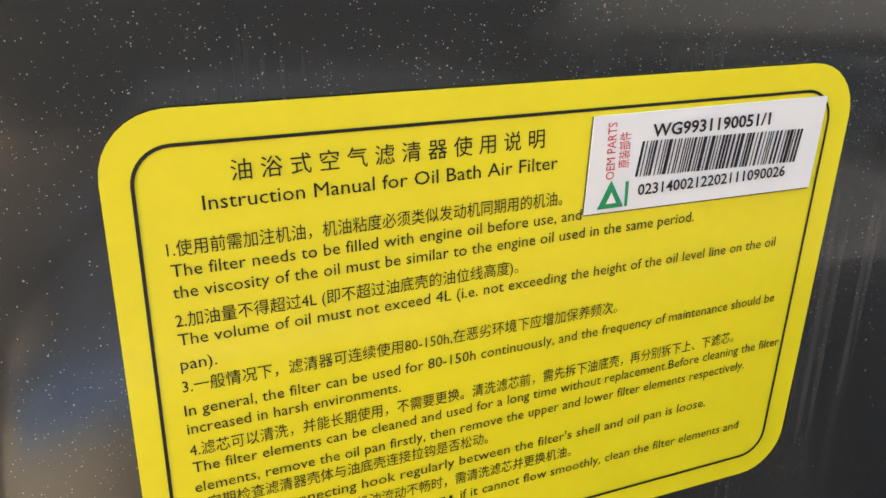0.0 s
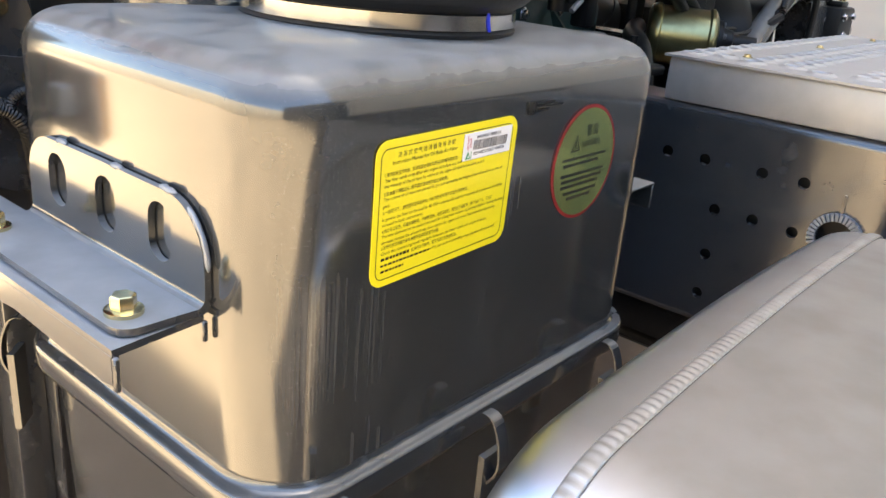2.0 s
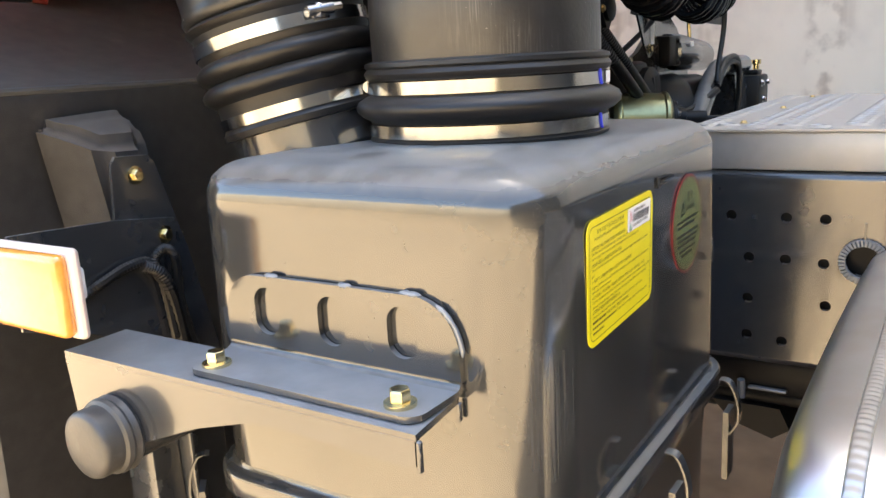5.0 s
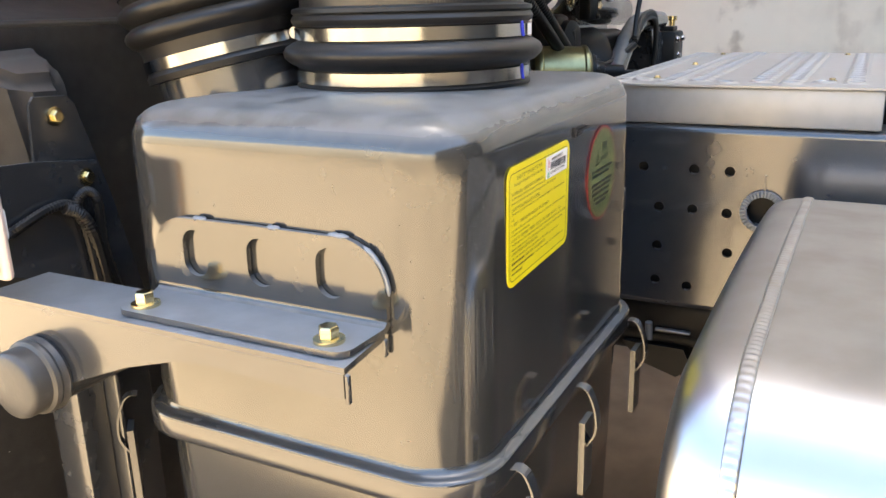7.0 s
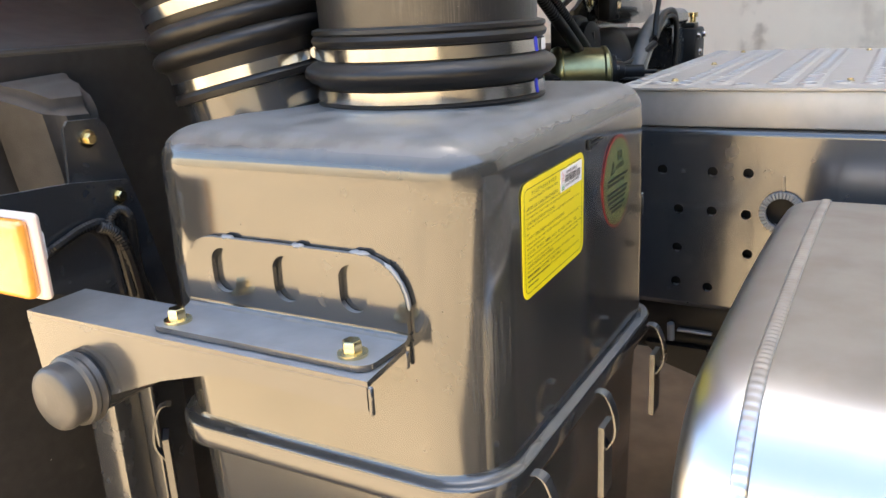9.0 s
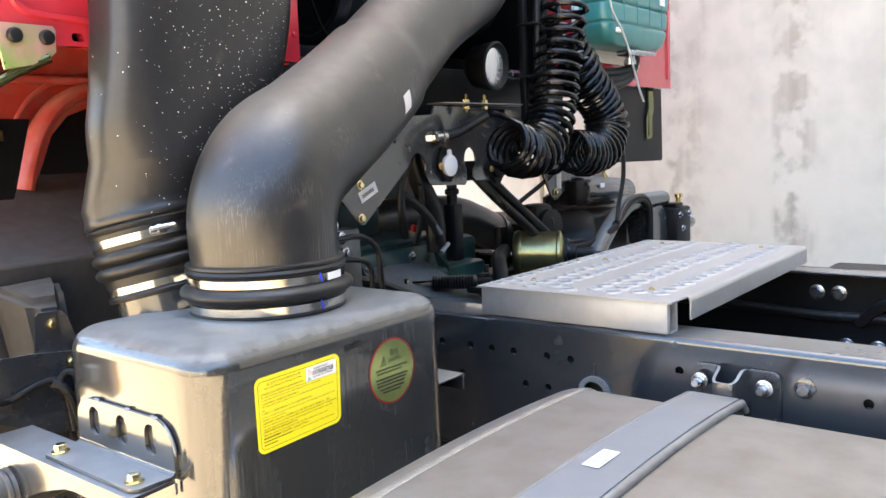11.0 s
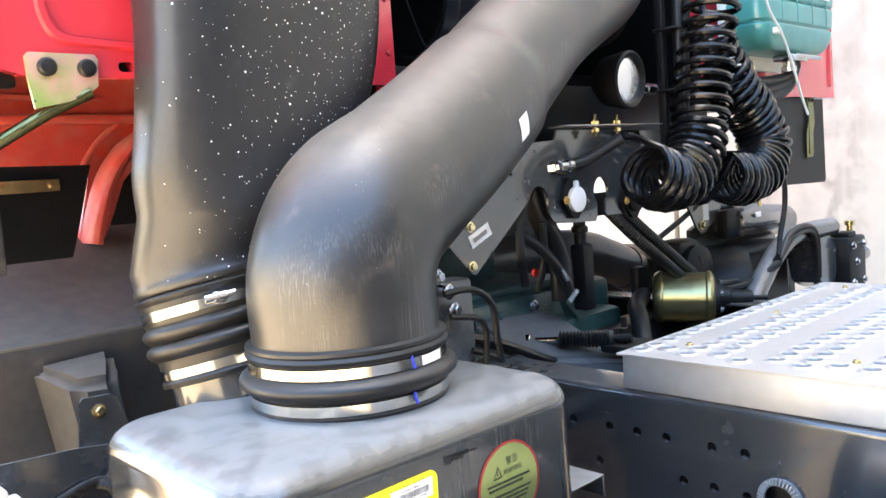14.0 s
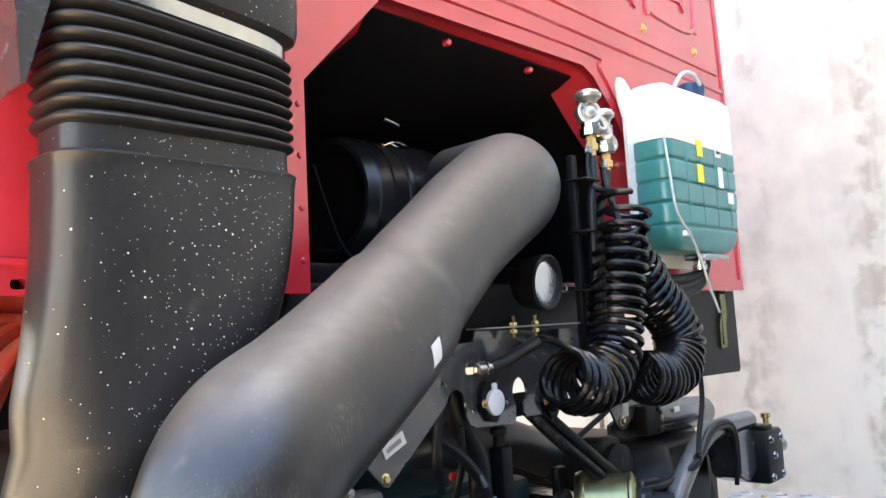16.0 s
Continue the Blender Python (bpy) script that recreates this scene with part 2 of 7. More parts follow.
M_CONC = mat("concrete_wall", (0.715, 0.652, 0.525), 0.8, var=0.12, noise_scale=6, bump=0.25, bump_scale=30, dust=(0.47, 0.42, 0.345), dust_scale=2.2, dust_cut=0.62,
             streak=((0.36, 0.29, 0.20), 1.6, (1, 3, 0.08), 0.46, 0.7, 0.7))
M_BLUE_CAP = mat("dark_blue_cap", (0.02, 0.06, 0.14), 0.4, var=0.1)
# Soil toned down for the shade under the truck; slab holds the sunlit tone.
M_SOIL = mat("darkened_brown_soil", (0.17, 0.115, 0.075), 0.95, var=0.25, noise_scale=8, bump=0.6, bump_scale=40, dust=(0.24, 0.17, 0.115), dust_scale=1.5)
M_SLAB = mat("added_reflector_slab", (0.365, 0.277, 0.178), 0.9, var=0.15, noise_scale=6, bump=0.3, bump_scale=40, dust=(0.385, 0.30, 0.21), dust_scale=1.5)

# ---- mesh tools ----
def thing(name, at, label, category, group="", kind=""):
    e = new(name)
    e.empty_display_size = 0.05
    e.location = at
    return tagged(e, label, category, group, kind)


def root_of(ob):
    while ob.parent:
        ob = ob.parent
    return ob


def finish(name, bm, material, smooth):
    bmesh.ops.recalc_face_normals(bm, faces=bm.faces)
    me = bpy.data.meshes.new(name)
    bm.to_mesh(me)
    bm.free()
    me.materials.append(material)
    if smooth:
        me.polygons.foreach_set("use_smooth", [True] * len(me.polygons))
        me.set_sharp_from_angle(angle=radians(smooth if smooth > 1 else 40))
    return me


def part(name, bm, material, parent, label="", smooth=40):
    """Links a bmesh in world metres as one mesh object under a thing or a part of it."""
    at = Vector(root_of(parent).location)
    bmesh.ops.translate(bm, verts=bm.verts, vec=-at)
    ob = new(name, finish(name, bm, material, smooth))
    ob.parent = parent
    if label:
        ob["label"] = label
    return ob


def same_part(name, mesh, parent, m):
    """Another object on a shared mesh, at the world pose m."""
    ob = new(name, mesh)
    ob.parent = parent
    ob.matrix_basis = Matrix.Translation(-Vector(root_of(parent).location)) @ m
    return ob


def solid(name, bm, material, label, category="", kind="structure", smooth=40, group=""):
    ob = new(name, finish(name, bm, material, smooth))
    return tagged(ob, label, category, group, kind)


def rbox(bm, lo, hi, r=0.0, seg=2, m=None):
    """A box from corner lo to corner hi with rounded edges, turned by m about its middle."""
    lo, hi = Vector(lo), Vector(hi)
    c, s = (lo + hi) / 2, hi - lo
    made = bmesh.ops.create_cube(bm, size=1.0)["verts"]
    bmesh.ops.scale(bm, verts=made, vec=s)
    if r > 0:
        edges = list({e for v in made for e in v.link_edges})
        out = bmesh.ops.bevel(bm, geom=edges, offset=r, segments=seg, profile=0.5, affect="EDGES", clamp_overlap=True)
        made = list({v for f in out["faces"] for v in f.verts} | {v for v in made if v.is_valid})
        grown = set(made)
        todo = list(made)
        while todo:
            for e in todo.pop().link_edges:
                for v in e.verts:
                    if v not in grown:
                        grown.add(v)
                        todo.append(v)
        made = list(grown)
    if m is not None:
        bmesh.ops.transform(bm, matrix=m, verts=made)
    bmesh.ops.translate(bm, verts=made, vec=c)
    return made


def loft(bm, rings, closed=True, caps=True):
    """Skin between rings of equal count."""
    rows = [[bm.verts.new(p) for p in ring] for ring in rings]
    n = len(rows[0])
    for a, c in zip(rows, rows[1:]):
        for i in range(n if closed else n - 1):
            j = (i + 1) % n
            bm.faces.new((a[i], a[j], c[j], c[i]))
    if caps:
        bm.faces.new(rows[0])
        bm.faces.new(rows[-1])
    return rows


def ring(c, u, v, a, b, n=32, power=2.0):
    """A superellipse about c in the plane of u and v."""
    c, u, v = Vector(c), Vector(u), Vector(v)
    out = []
    for i in range(n):
        t = 2 * math.pi * i / n
        x, y = math.cos(t), math.sin(t)
        out.append(c + u * a * math.copysign(abs(x) ** (2 / power), x) + v * b * math.copysign(abs(y) ** (2 / power), y))
    return out


def spline(pts, per=6):
    pts = [Vector(p) for p in pts]
    p = [pts[0] * 2 - pts[1], *pts, pts[-1] * 2 - pts[-2]]
    out = []
    for i in range(1, len(p) - 2):
        for k in range(per):
            t = k / per
            a, b, c, d = p[i - 1], p[i], p[i + 1], p[i + 2]
            out.append(0.5 * ((2 * b) + (c - a) * t + (2 * a - 5 * b + 4 * c - d) * t * t + (3 * b - a - 3 * c + d) * t ** 3))
    out.append(pts[-1])
    return out


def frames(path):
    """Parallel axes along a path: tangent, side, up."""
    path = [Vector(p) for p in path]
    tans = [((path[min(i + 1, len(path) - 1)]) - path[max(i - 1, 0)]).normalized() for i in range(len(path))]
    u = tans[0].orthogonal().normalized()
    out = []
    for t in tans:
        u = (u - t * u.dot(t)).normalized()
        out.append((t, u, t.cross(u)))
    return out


def tube(bm, path, r, n=12, caps=True):
    """A round tube; r is one radius or one for each point."""
    rs = [r] * len(path) if isinstance(r, (int, float)) else r
    loft(bm, [ring(p, u, v, q, q, n) for p, (t, u, v), q in zip(path, frames(path), rs)], caps=caps)


def lathe(bm, base, axis, profile, n=32, caps=True):
    """Rings of (distance along axis, radius)."""
    base, axis = Vector(base), Vector(axis).normalized()
    u = axis.orthogonal().normalized()
    v = axis.cross(u)
    loft(bm, [ring(base + axis * d, u, v, r, r, n) for d, r in profile], caps=caps)


def rrect(w, h, r, n=6):
    """A rounded rectangle about the origin, anticlockwise."""
    out = []
    for cx, cy, a in ((w / 2 - r, h / 2 - r, 0), (-w / 2 + r, h / 2 - r, 90), (-w / 2 + r, -h / 2 + r, 180), (w / 2 - r, -h / 2 + r, 270)):
        for i in range(n + 1):
            t = radians(a + 90 * i / n)
            out.append((cx + r * math.cos(t), cy + r * math.sin(t)))
    return out


def circle(cx, cy, r, n=16):
    return [(cx + r * math.cos(2 * math.pi * i / n), cy + r * math.sin(2 * math.pi * i / n)) for i in range(n)]


def plate(bm, outline, holes, thick, o, u, v):
    """A flat plate with holes in the plane through o along u and v, thick along u x v."""
    o, u, v = Vector(o), Vector(u), Vector(v)
    w = u.cross(v).normalized()
    flat_loops = [[Vector((x, y, 0)) for x, y in loop] for loop in (outline, *holes)]
    vs = [bm.verts.new(o + u * p.x + v * p.y) for loop in flat_loops for p in loop]
    faces = []
    for i, j, k in tessellate_polygon(flat_loops):
        if len({i, j, k}) == 3:
            faces.append(bm.faces.new((vs[i], vs[j], vs[k])))
    ext = bmesh.ops.extrude_face_region(bm, geom=faces)
    bmesh.ops.translate(bm, verts=[g for g in ext["geom"] if isinstance(g, bmesh.types.BMVert)], vec=w * thick)


def hexbolt(bm, at, axis, r=0.009, h=0.008, washer=1.45):
    """A hexagon head on a flange, standing on at along axis."""
    lathe(bm, at, axis, [(0, r * washer), (h * 0.22, r * washer), (h * 0.3, r * 1.1)], 20)
    axis = Vector(axis).normalized()
    u = axis.orthogonal().normalized()
    v = axis.cross(u)
    at = Vector(at)
    loft(bm, [ring(at + axis * d, u, v, q, q, 6) for d, q in ((h * 0.3, r), (h * 0.9, r), (h, r * 0.86))])


def box_path(pts, w, h, bm, up=(0, 0, 1)):
    """A flat bar of width w and thickness h swept along points."""
    up = Vector(up)
    rings = []
    for i, p in enumerate(pts):
        p = Vector(p)
        t = (Vector(pts[min(i + 1, len(pts) - 1)]) - Vector(pts[max(i - 1, 0)])).normalized()
        s = t.cross(up).normalized()
        n = s.cross(t).normalized()
        rings.append([p + s * w / 2 + n * h / 2, p - s * w / 2 + n * h / 2, p - s * w / 2 - n * h / 2, p + s * w / 2 - n * h / 2])
    loft(bm, rings)


def lettering(bm, text, o, u, v, width, height, off, bold=0.0):
    """Letters filled into bm: lower left at o, along u, upright v, off along the outward normal."""
    c = bpy.data.curves.new("letters", "FONT")
    c.body, c.resolution_u, c.offset = text, 2, bold
    ob = bpy.data.objects.new("letters", c)
    scene.collection.objects.link(ob)
    bpy.context.view_layer.update()
    me = ob.to_mesh()
    xs = [p.co.x for p in me.vertices]
    x0, sx = min(xs), width / (max(xs) - min(xs))
    o, u, v = Vector(o), Vector(u), Vector(v)
    n = u.cross(v).normalized()
    vs = [bm.verts.new(o + u * (p.co.x - x0) * sx + v * p.co.y * height / 0.7 + n * off) for p in me.vertices]
    for f in me.polygons:
        try:
            bm.faces.new([vs[i] for i in f.vertices])
        except ValueError:
            pass
    ob.to_mesh_clear()
    bpy.data.objects.remove(ob)
    bpy.data.curves.remove(c)


X, Y, Z = Vector((1, 0, 0)), Vector((0, 1, 0)), Vector((0, 0, 1))

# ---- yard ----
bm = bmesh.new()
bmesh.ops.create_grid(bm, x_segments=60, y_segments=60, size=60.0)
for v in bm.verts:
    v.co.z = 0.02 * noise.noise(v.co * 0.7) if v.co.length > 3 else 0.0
solid("ground", bm, M_SOIL, "bare brown yard soil, toned dark for the shade under the truck", "ground")
# Unseen slab, added so the truck's left faces still reflect pale ground.
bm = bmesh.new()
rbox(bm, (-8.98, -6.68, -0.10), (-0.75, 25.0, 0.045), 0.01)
solid("pavement", bm, M_SLAB, "added unseen pale slab that reflects tan onto the truck's side", "pavement")
bm = bmesh.new()
# Unseen upper height is set to shade the truck; taller southward darkens rear ground.
for i in range(-8, 9):
    rbox(bm, (3.6, i * 2.5 - 0.594, -0.2), (3.85, i * 2.5 + 1.894, 16.0 if i >= 0 else 19.0), 0.012, 1)
rbox(bm, (3.64, -20.5, -0.2), (3.8, 21.8, 15.9))
rbox(bm, (3.64, -20.5, 15.9), (3.8, -0.61, 18.9))
solid("wall_east", bm, M_CONC, "pale stained concrete yard wall of tall panels", "wall")

# Unseen wall, added as a bright reflector for the box's left face.
bm = bmesh.new()
rbox(bm, (-9.3, -30.0, -0.2), (-9.0, 30.0, 3.6), 0.02)
solid("wall_west", bm, M_CONC, "unseen concrete wall added across the yard to reflect beige", "wall")

# Unseen wall, added dark so rear-facing surfaces reflect less brightness.
bm = bmesh.new()
rbox(bm, (-9.0, -7.0, -0.2), (3.58, -6.7, 5.5), 0.02)
solid("screen_south", bm, M_SCREEN, "added unseen dark grey wall that darkens rearward reflections", "wall")

# ---- chassis ----
def rail_set():
    t = thing("chassis_rail", (0.68, -0.5, 0.798), "dark grey painted steel frame rail with bolt holes", "truck chassis", "truck chassis rails")
    holes = [(y, z, 0.0075) for y, z in ((0.225, 1.022), (0.173, 1.022), (0.098, 1.022), (0.047, 1.022), (0.097, 0.961), (0.047, 0.959), (-0.162, 1.030),
             (0.147, 0.899), (0.098, 0.838), (0.147, 0.843), (0.042, 0.898), (0.277, 1.022), (0.147, 0.961), (0.3, 0.961), (0.35, 1.022), (-0.45, 1.02), (-0.52, 0.95))]
    bm = bmesh.new()
    outline = [(-3.2, 0.810), (1.9, 0.810), (1.9, 1.076), (-3.2, 1.076)]
    plate(bm, outline, [circle(y, z, r, 14) for y, z, r in holes] + [circle(-0.003, 0.967, 0.022, 24)], 0.008, (0.68, 0, 0), (0, 1, 0), (0, 0, 1))
    part("web", bm, M_PAINT, t)
    # Unseen black sheet added behind the web so its holes look dark.
    bm = bmesh.new()
    plate(bm, [(-3.2, 0.812), (1.9, 0.812), (1.9, 1.074), (-3.2, 1.074)], [], 0.006, (0.7, 0, 0), (0, 1, 0), (0, 0, 1))
    part("dark_hole_backing", bm, M_BLACK, t)
    for name, z0, s in (("top_flange", 1.088, 1), ("bottom_flange", 0.798, -1)):
        bm = bmesh.new()
        prof = [(0.68, z0 - s * 0.0118)]
        for k in range(0, 7):
            a = radians(15 * k)
            prof.append((0.692 - 0.012 * math.cos(a), z0 - s * 0.012 + s * 0.012 * math.sin(a)))
        prof += [(0.765, z0), (0.765, z0 - s * 0.008), (0.694, z0 - s * 0.008), (0.688, z0 - s * 0.0118)]
        loft(bm, [[(x, y, z) for x, z in prof] for y in (-3.2, -1.5, -0.5, 0.5, 1.9)])
        part(name, bm, M_PAINT, t)
    n = 34
    bm = bmesh.new()
    rbox(bm, (-0.003, -0.0048, -0.0019), (0.003, 0.0048, 0.0019), 0.0006, 1)
    tooth = finish("tooth", bm, M_STRAP, 40)
    bm = bmesh.new()
    loft(bm, [[Vector((x, -0.003 + r * math.cos(2 * math.pi * i / 40), 0.967 + r * math.sin(2 * math.pi * i / 40))) for i in range(40)] for x, r in ((0.6795, 0.031), (0.676, 0.031), (0.676, 0.0225), (0.6795, 0.0225))], caps=False)
    ring_ = part("toothed_ring", bm, M_STRAP, t, "pale toothed ring round a hole")
    for i in range(n):
        a = 2 * math.pi * i / n
        same_part("tooth", tooth, ring_, Matrix.Translation((0.6735, -0.003 + 0.0265 * math.cos(a), 0.967 + 0.0265 * math.sin(a))) @ Matrix.Rotation(a, 4, "X"))
    bm = bmesh.new()
    rbox(bm, (0.677, -0.0045, 0.996), (0.68, -0.0015, 1.020))
    part("scribe_mark", bm, M_BRACKET, t)
    for y, z, r in ((-0.068, 0.937, 0.011), (-0.362, 1.030, 0.011)):
        bm = bmesh.new()
        hexbolt(bm, (0.68, y, z), (-1, 0, 0), r, 0.016)
        part("bolt", bm, M_ZINC if y > -0.3 else M_PAINT, t, "zinc plated flange bolt" if y > -0.3 else "")
    return t


rail = rail_set()
t = thing("chassis_rail", (1.52, -0.5, 0.798), "far dark steel frame rail with bolt heads", "truck chassis", "truck chassis rails")
bm = bmesh.new()
rbox(bm, (1.512, -3.2, 0.798), (1.52, 1.9, 1.088))
part("web", bm, M_BLACK, t)
bm = bmesh.new()
rbox(bm, (1.44, -3.2, 1.080), (1.512, 1.9, 1.088), 0.003, 1)
part("top_flange", bm, M_PAINT, t)
for y, z in ((-0.172, 1.027), (-0.222, 1.027), (-0.24, 0.90), (-0.31, 0.90), (-0.5, 0.96)):
    bm = bmesh.new()
    hexbolt(bm, (1.512, y, z), (-1, 0, 0), 0.013, 0.016)
    part("bolt", bm, M_ZINC, t)
for pts, r in (([(1.500, 0.2, 0.985), (1.498, -0.05, 0.978), (1.498, -0.18, 0.972), (1.497, -0.35, 0.975), (1.50, -0.9, 0.97)], 0.012), ([(1.497, -0.27, 0.96), (1.480, -0.31, 1.0), (1.470, -0.35, 1.022), (1.475, -0.42, 1.01), (1.49, -0.6, 0.98)], 0.013)):
    bm = bmesh.new()
    tube(bm, spline(pts, 8), r, 10)
    part("cable", bm, M_RUBBER, t)
for y0 in (-0.62, -1.4, 0.62):
    bm = bmesh.new()
    rbox(bm, (0.71, y0, 0.83), (1.511, y0 + 0.09, 1.06), 0.01)
    part("crossmember", bm, M_BLACK, t)

t = thing("spring_hanger", (0.74, 0.2, 0.7), "black steel spring hanger and linkage under the frame rail", "hanger")
bm = bmesh.new()
rbox(bm, (0.70, -0.30, 0.742), (0.79, 0.62, 0.797), 0.008)
part("leaf", bm, M_BLACK, t)
bm = bmesh.new()
rbox(bm, (0.71, -0.28, 0.722), (0.78, 0.50, 0.741), 0.006)
part("leaf", bm, M_BLACK, t)
bm = bmesh.new()
loft(bm, [[(x, y, z) for y, z in ((0.20, 0.722), (0.10, 0.722), (0.085, 0.69), (0.11, 0.672), (0.17, 0.69))] for x in (0.70, 0.80)])
part("eye_bracket", bm, M_BLACK, t)
bm = bmesh.new()
tube(bm, [(0.69, 0.155, 0.765), (0.695, 0.155, 0.735)], 0.006, 8)
rbox(bm, (0.690, 0.09, 0.752), (0.6995, 0.145, 0.756), 0.001, 1)
part("clip", bm, M_STRAP, t)

# ---- step platform ----
t = thing("step_platform", (1.06, 0.045, 1.089), "galvanised walk-on step with rows of punched grip holes on the frame", "truck step")
bm = bmesh.new()
rbox(bm, (0.68, -0.142, 1.0885), (0.694, 0.246, 1.1435), 0.004)
rbox(bm, (0.694, -0.142, 1.0885), (0.722, 0.246, 1.0925))
rbox(bm, (0.718, -0.142, 1.0925), (0.722, 0.246, 1.1435))
part("support_tube", bm, M_STEP, t)
SX0, SX1, SY0, SY1 = 0.672, 1.462, -0.152, 0.250
spots = [(0.733, 0.194), (0.708, 0.065), (0.738, -0.063)]      # three single holes at the front edge
for y, x0 in ((0.228, 0.708), (0.151, 0.713), (0.107, 0.731), (0.021, 0.734), (-0.022, 0.716), (-0.104, 0.737)):
    spots += [(x0 + 0.0392 * k, y) for k in range(19) if x0 + 0.0392 * k < 1.44]
holes = [circle(x, y, 0.0114, 14) for x, y in spots]
bm = bmesh.new()
plate(bm, [(SX0, SY0), (SX1, SY0), (SX1, SY1), (SX0, SY1)], holes, 0.003, (0, 0, 1.1437), (1, 0, 0), (0, 1, 0))
part("tread_plate", bm, M_STEP, t)
bm = bmesh.new()
roll = [(SY0 + 0.002 - 0.010 * math.sin(radians(a)), 1.1367 + 0.010 * math.cos(radians(a))) for a in range(0, 91, 15)] + [(SY0 - 0.008, 1.106)]
roll = roll + [(y + 0.003, min(z, 1.1437)) for y, z in reversed(roll)]
loft(bm, [[(x, y, z) for y, z in roll] for x in (0.738, 1.1, SX1)])
part("edge_lip", bm, M_STEP, t)
bm = bmesh.new()
rbox(bm, (0.738, SY1 - 0.002, 1.108), (SX1, SY1 + 0.001, 1.1465), 0.001, 1)
part("edge_lip", bm, M_STEP, t)
gm = bmesh.new()
lathe(gm, (0, 0, 0), Z, [(-0.0030, 0.0113), (0.0012, 0.0114), (0.0030, 0.0119), (0.0033, 0.0127), (0.0024, 0.0142), (0.0010, 0.0164), (0.0, 0.0190)], 14, caps=False)
grip_mesh = finish("grip_hole", gm, M_STEP, 60)
for x, y in spots:
    same_part("grip_hole", grip_mesh, t, Matrix.Translation((x, y, 1.1468)))
for x, y in ((0.772, 0.180), (1.08, 0.18), (1.40, 0.180), (0.774, -0.072), (1.40, -0.072)):
    bm = bmesh.new()
    hexbolt(bm, (x, y, 1.1468), (0, 0, 1), 0.0045, 0.004)
    part("bolt", bm, M_GOLD, t)

# ---- fuel tank ----
t = thing("fuel_tank", (0.2, -0.6, 0.43), "brushed aluminium fuel tank with welded end and dusty top", "fuel tank")
TX0, TX1, TZ0, TZ1 = -0.082, 0.60, 0.42, 1.036
TY = -0.070                                         # the weld between end cap and shell


def tank_ring(y, inset, grow=0.0):
    """The tank's section: a rounded box with a slightly crowned top."""
    w, h = TX1 - TX0 - 2 * inset + grow, TZ1 - TZ0 - 2 * inset + grow
    out = []
    for a, b in rrect(w, h, 0.092 - inset * 0.3, 14):
        out.append(((TX0 + TX1) / 2 + a, y, (TZ0 + TZ1) / 2 + b - (0.015 * (2 * a / w) ** 2 if b > 0 else 0.0)))
    i = max(range(len(out)), key=lambda k: abs(out[k][0] - out[(k + 1) % len(out)][0]) if out[k][2] > TZ1 - 0.2 else 0)
    a, b = out[i], out[(i + 1) % len(out)]
    mid_ = []
    for k in range(1, 16):
        f_ = k / 16
        x = a[0] + (b[0] - a[0]) * f_
        u = 2 * (x - (TX0 + TX1) / 2) / w
        mid_.append((x, y, (TZ0 + TZ1) / 2 + h / 2 - 0.015 * u * u))
    return out[: i + 1] + mid_ + out[i + 1:]


bm = bmesh.new()
rings = [tank_ring(TY + 0.058, 0.20), tank_ring(TY + 0.056, 0.10), tank_ring(TY + 0.053, 0.052), tank_ring(TY + 0.049, 0.030)]
rings += [tank_ring(TY + 0.044 * math.cos(radians(a)), 0.018 * (1 - math.sin(radians(a)))) for a in range(10, 91, 8)]
loft(bm, rings)
part("end_cap", bm, M_ALU, t)
bm = bmesh.new()
loft(bm, [tank_ring(y, 0.0008) for y in (TY - 0.001, -0.3, -0.7, -1.3)], caps=True)
part("shell", bm, M_ALU, t)
bm = bmesh.new()
base = tank_ring(TY, 0.0)
m = len(base)
dense = []
for i in range(m):
    a, c = Vector(base[i]), Vector(base[(i + 1) % m])
    k = max(1, int((c - a).length / 0.0012))
    dense += [a.lerp(c, j / k) for j in range(k)]
mid = Vector(((TX0 + TX1) / 2, TY, (TZ0 + TZ1) / 2))
rows_ = []
for j in range(9):
    a = math.pi * j / 8
    r_ = []
    for i, p in enumerate(dense):
        q = Vector(p)
        out = Vector((q.x - mid.x, 0, q.z - mid.z))
        out = Vector((math.copysign(max(0, abs(out.x) - 0.236), out.x), 0, math.copysign(max(0, abs(out.z) - 0.2005), out.z)))
        out = out.normalized() if out.length > 1e-6 else Z
        ripple = 1.0 + 0.22 * math.sin(i * 1.15 + 1.2 * math.sin(a))
        r_.append(q + out * (0.0017 * math.sin(a) * ripple) + Y * (0.0058 * math.cos(a)))
    rows_.append(r_)
loft(bm, rows_, caps=False)
part("weld_bead", bm, M_WELD, t, "rippled bright weld bead")
bm = bmesh.new()
tank_top = tank_ring(0, 0.0, 0.014)
arc = [p for p in tank_top]
arc = sorted([p for p in arc if p[2] > 0.55], key=lambda p: math.atan2(p[2] - 0.6, p[0] - 0.2))
arc = [(0.604, -0.258, 0.985), (0.598, -0.258, 1.012), (0.582, -0.258, 1.028)] + [(x, -0.260, z) for x, y, z in arc if x < 0.5]
rings = []
for i, p in enumerate(arc):
    a, c = Vector(arc[max(i - 1, 0)]), Vector(arc[min(i + 1, len(arc) - 1)])
    tg = (c - a).normalized()
    nn = Vector((-tg.z, 0, tg.x))
    p = Vector(p)
    rings.append([p + Y * 0.0365 + nn * 0.002, p - Y * 0.0365 + nn * 0.002, p - Y * 0.0365 - nn * 0.002, p + Y * 0.0365 - nn * 0.002])
loft(bm, rings)
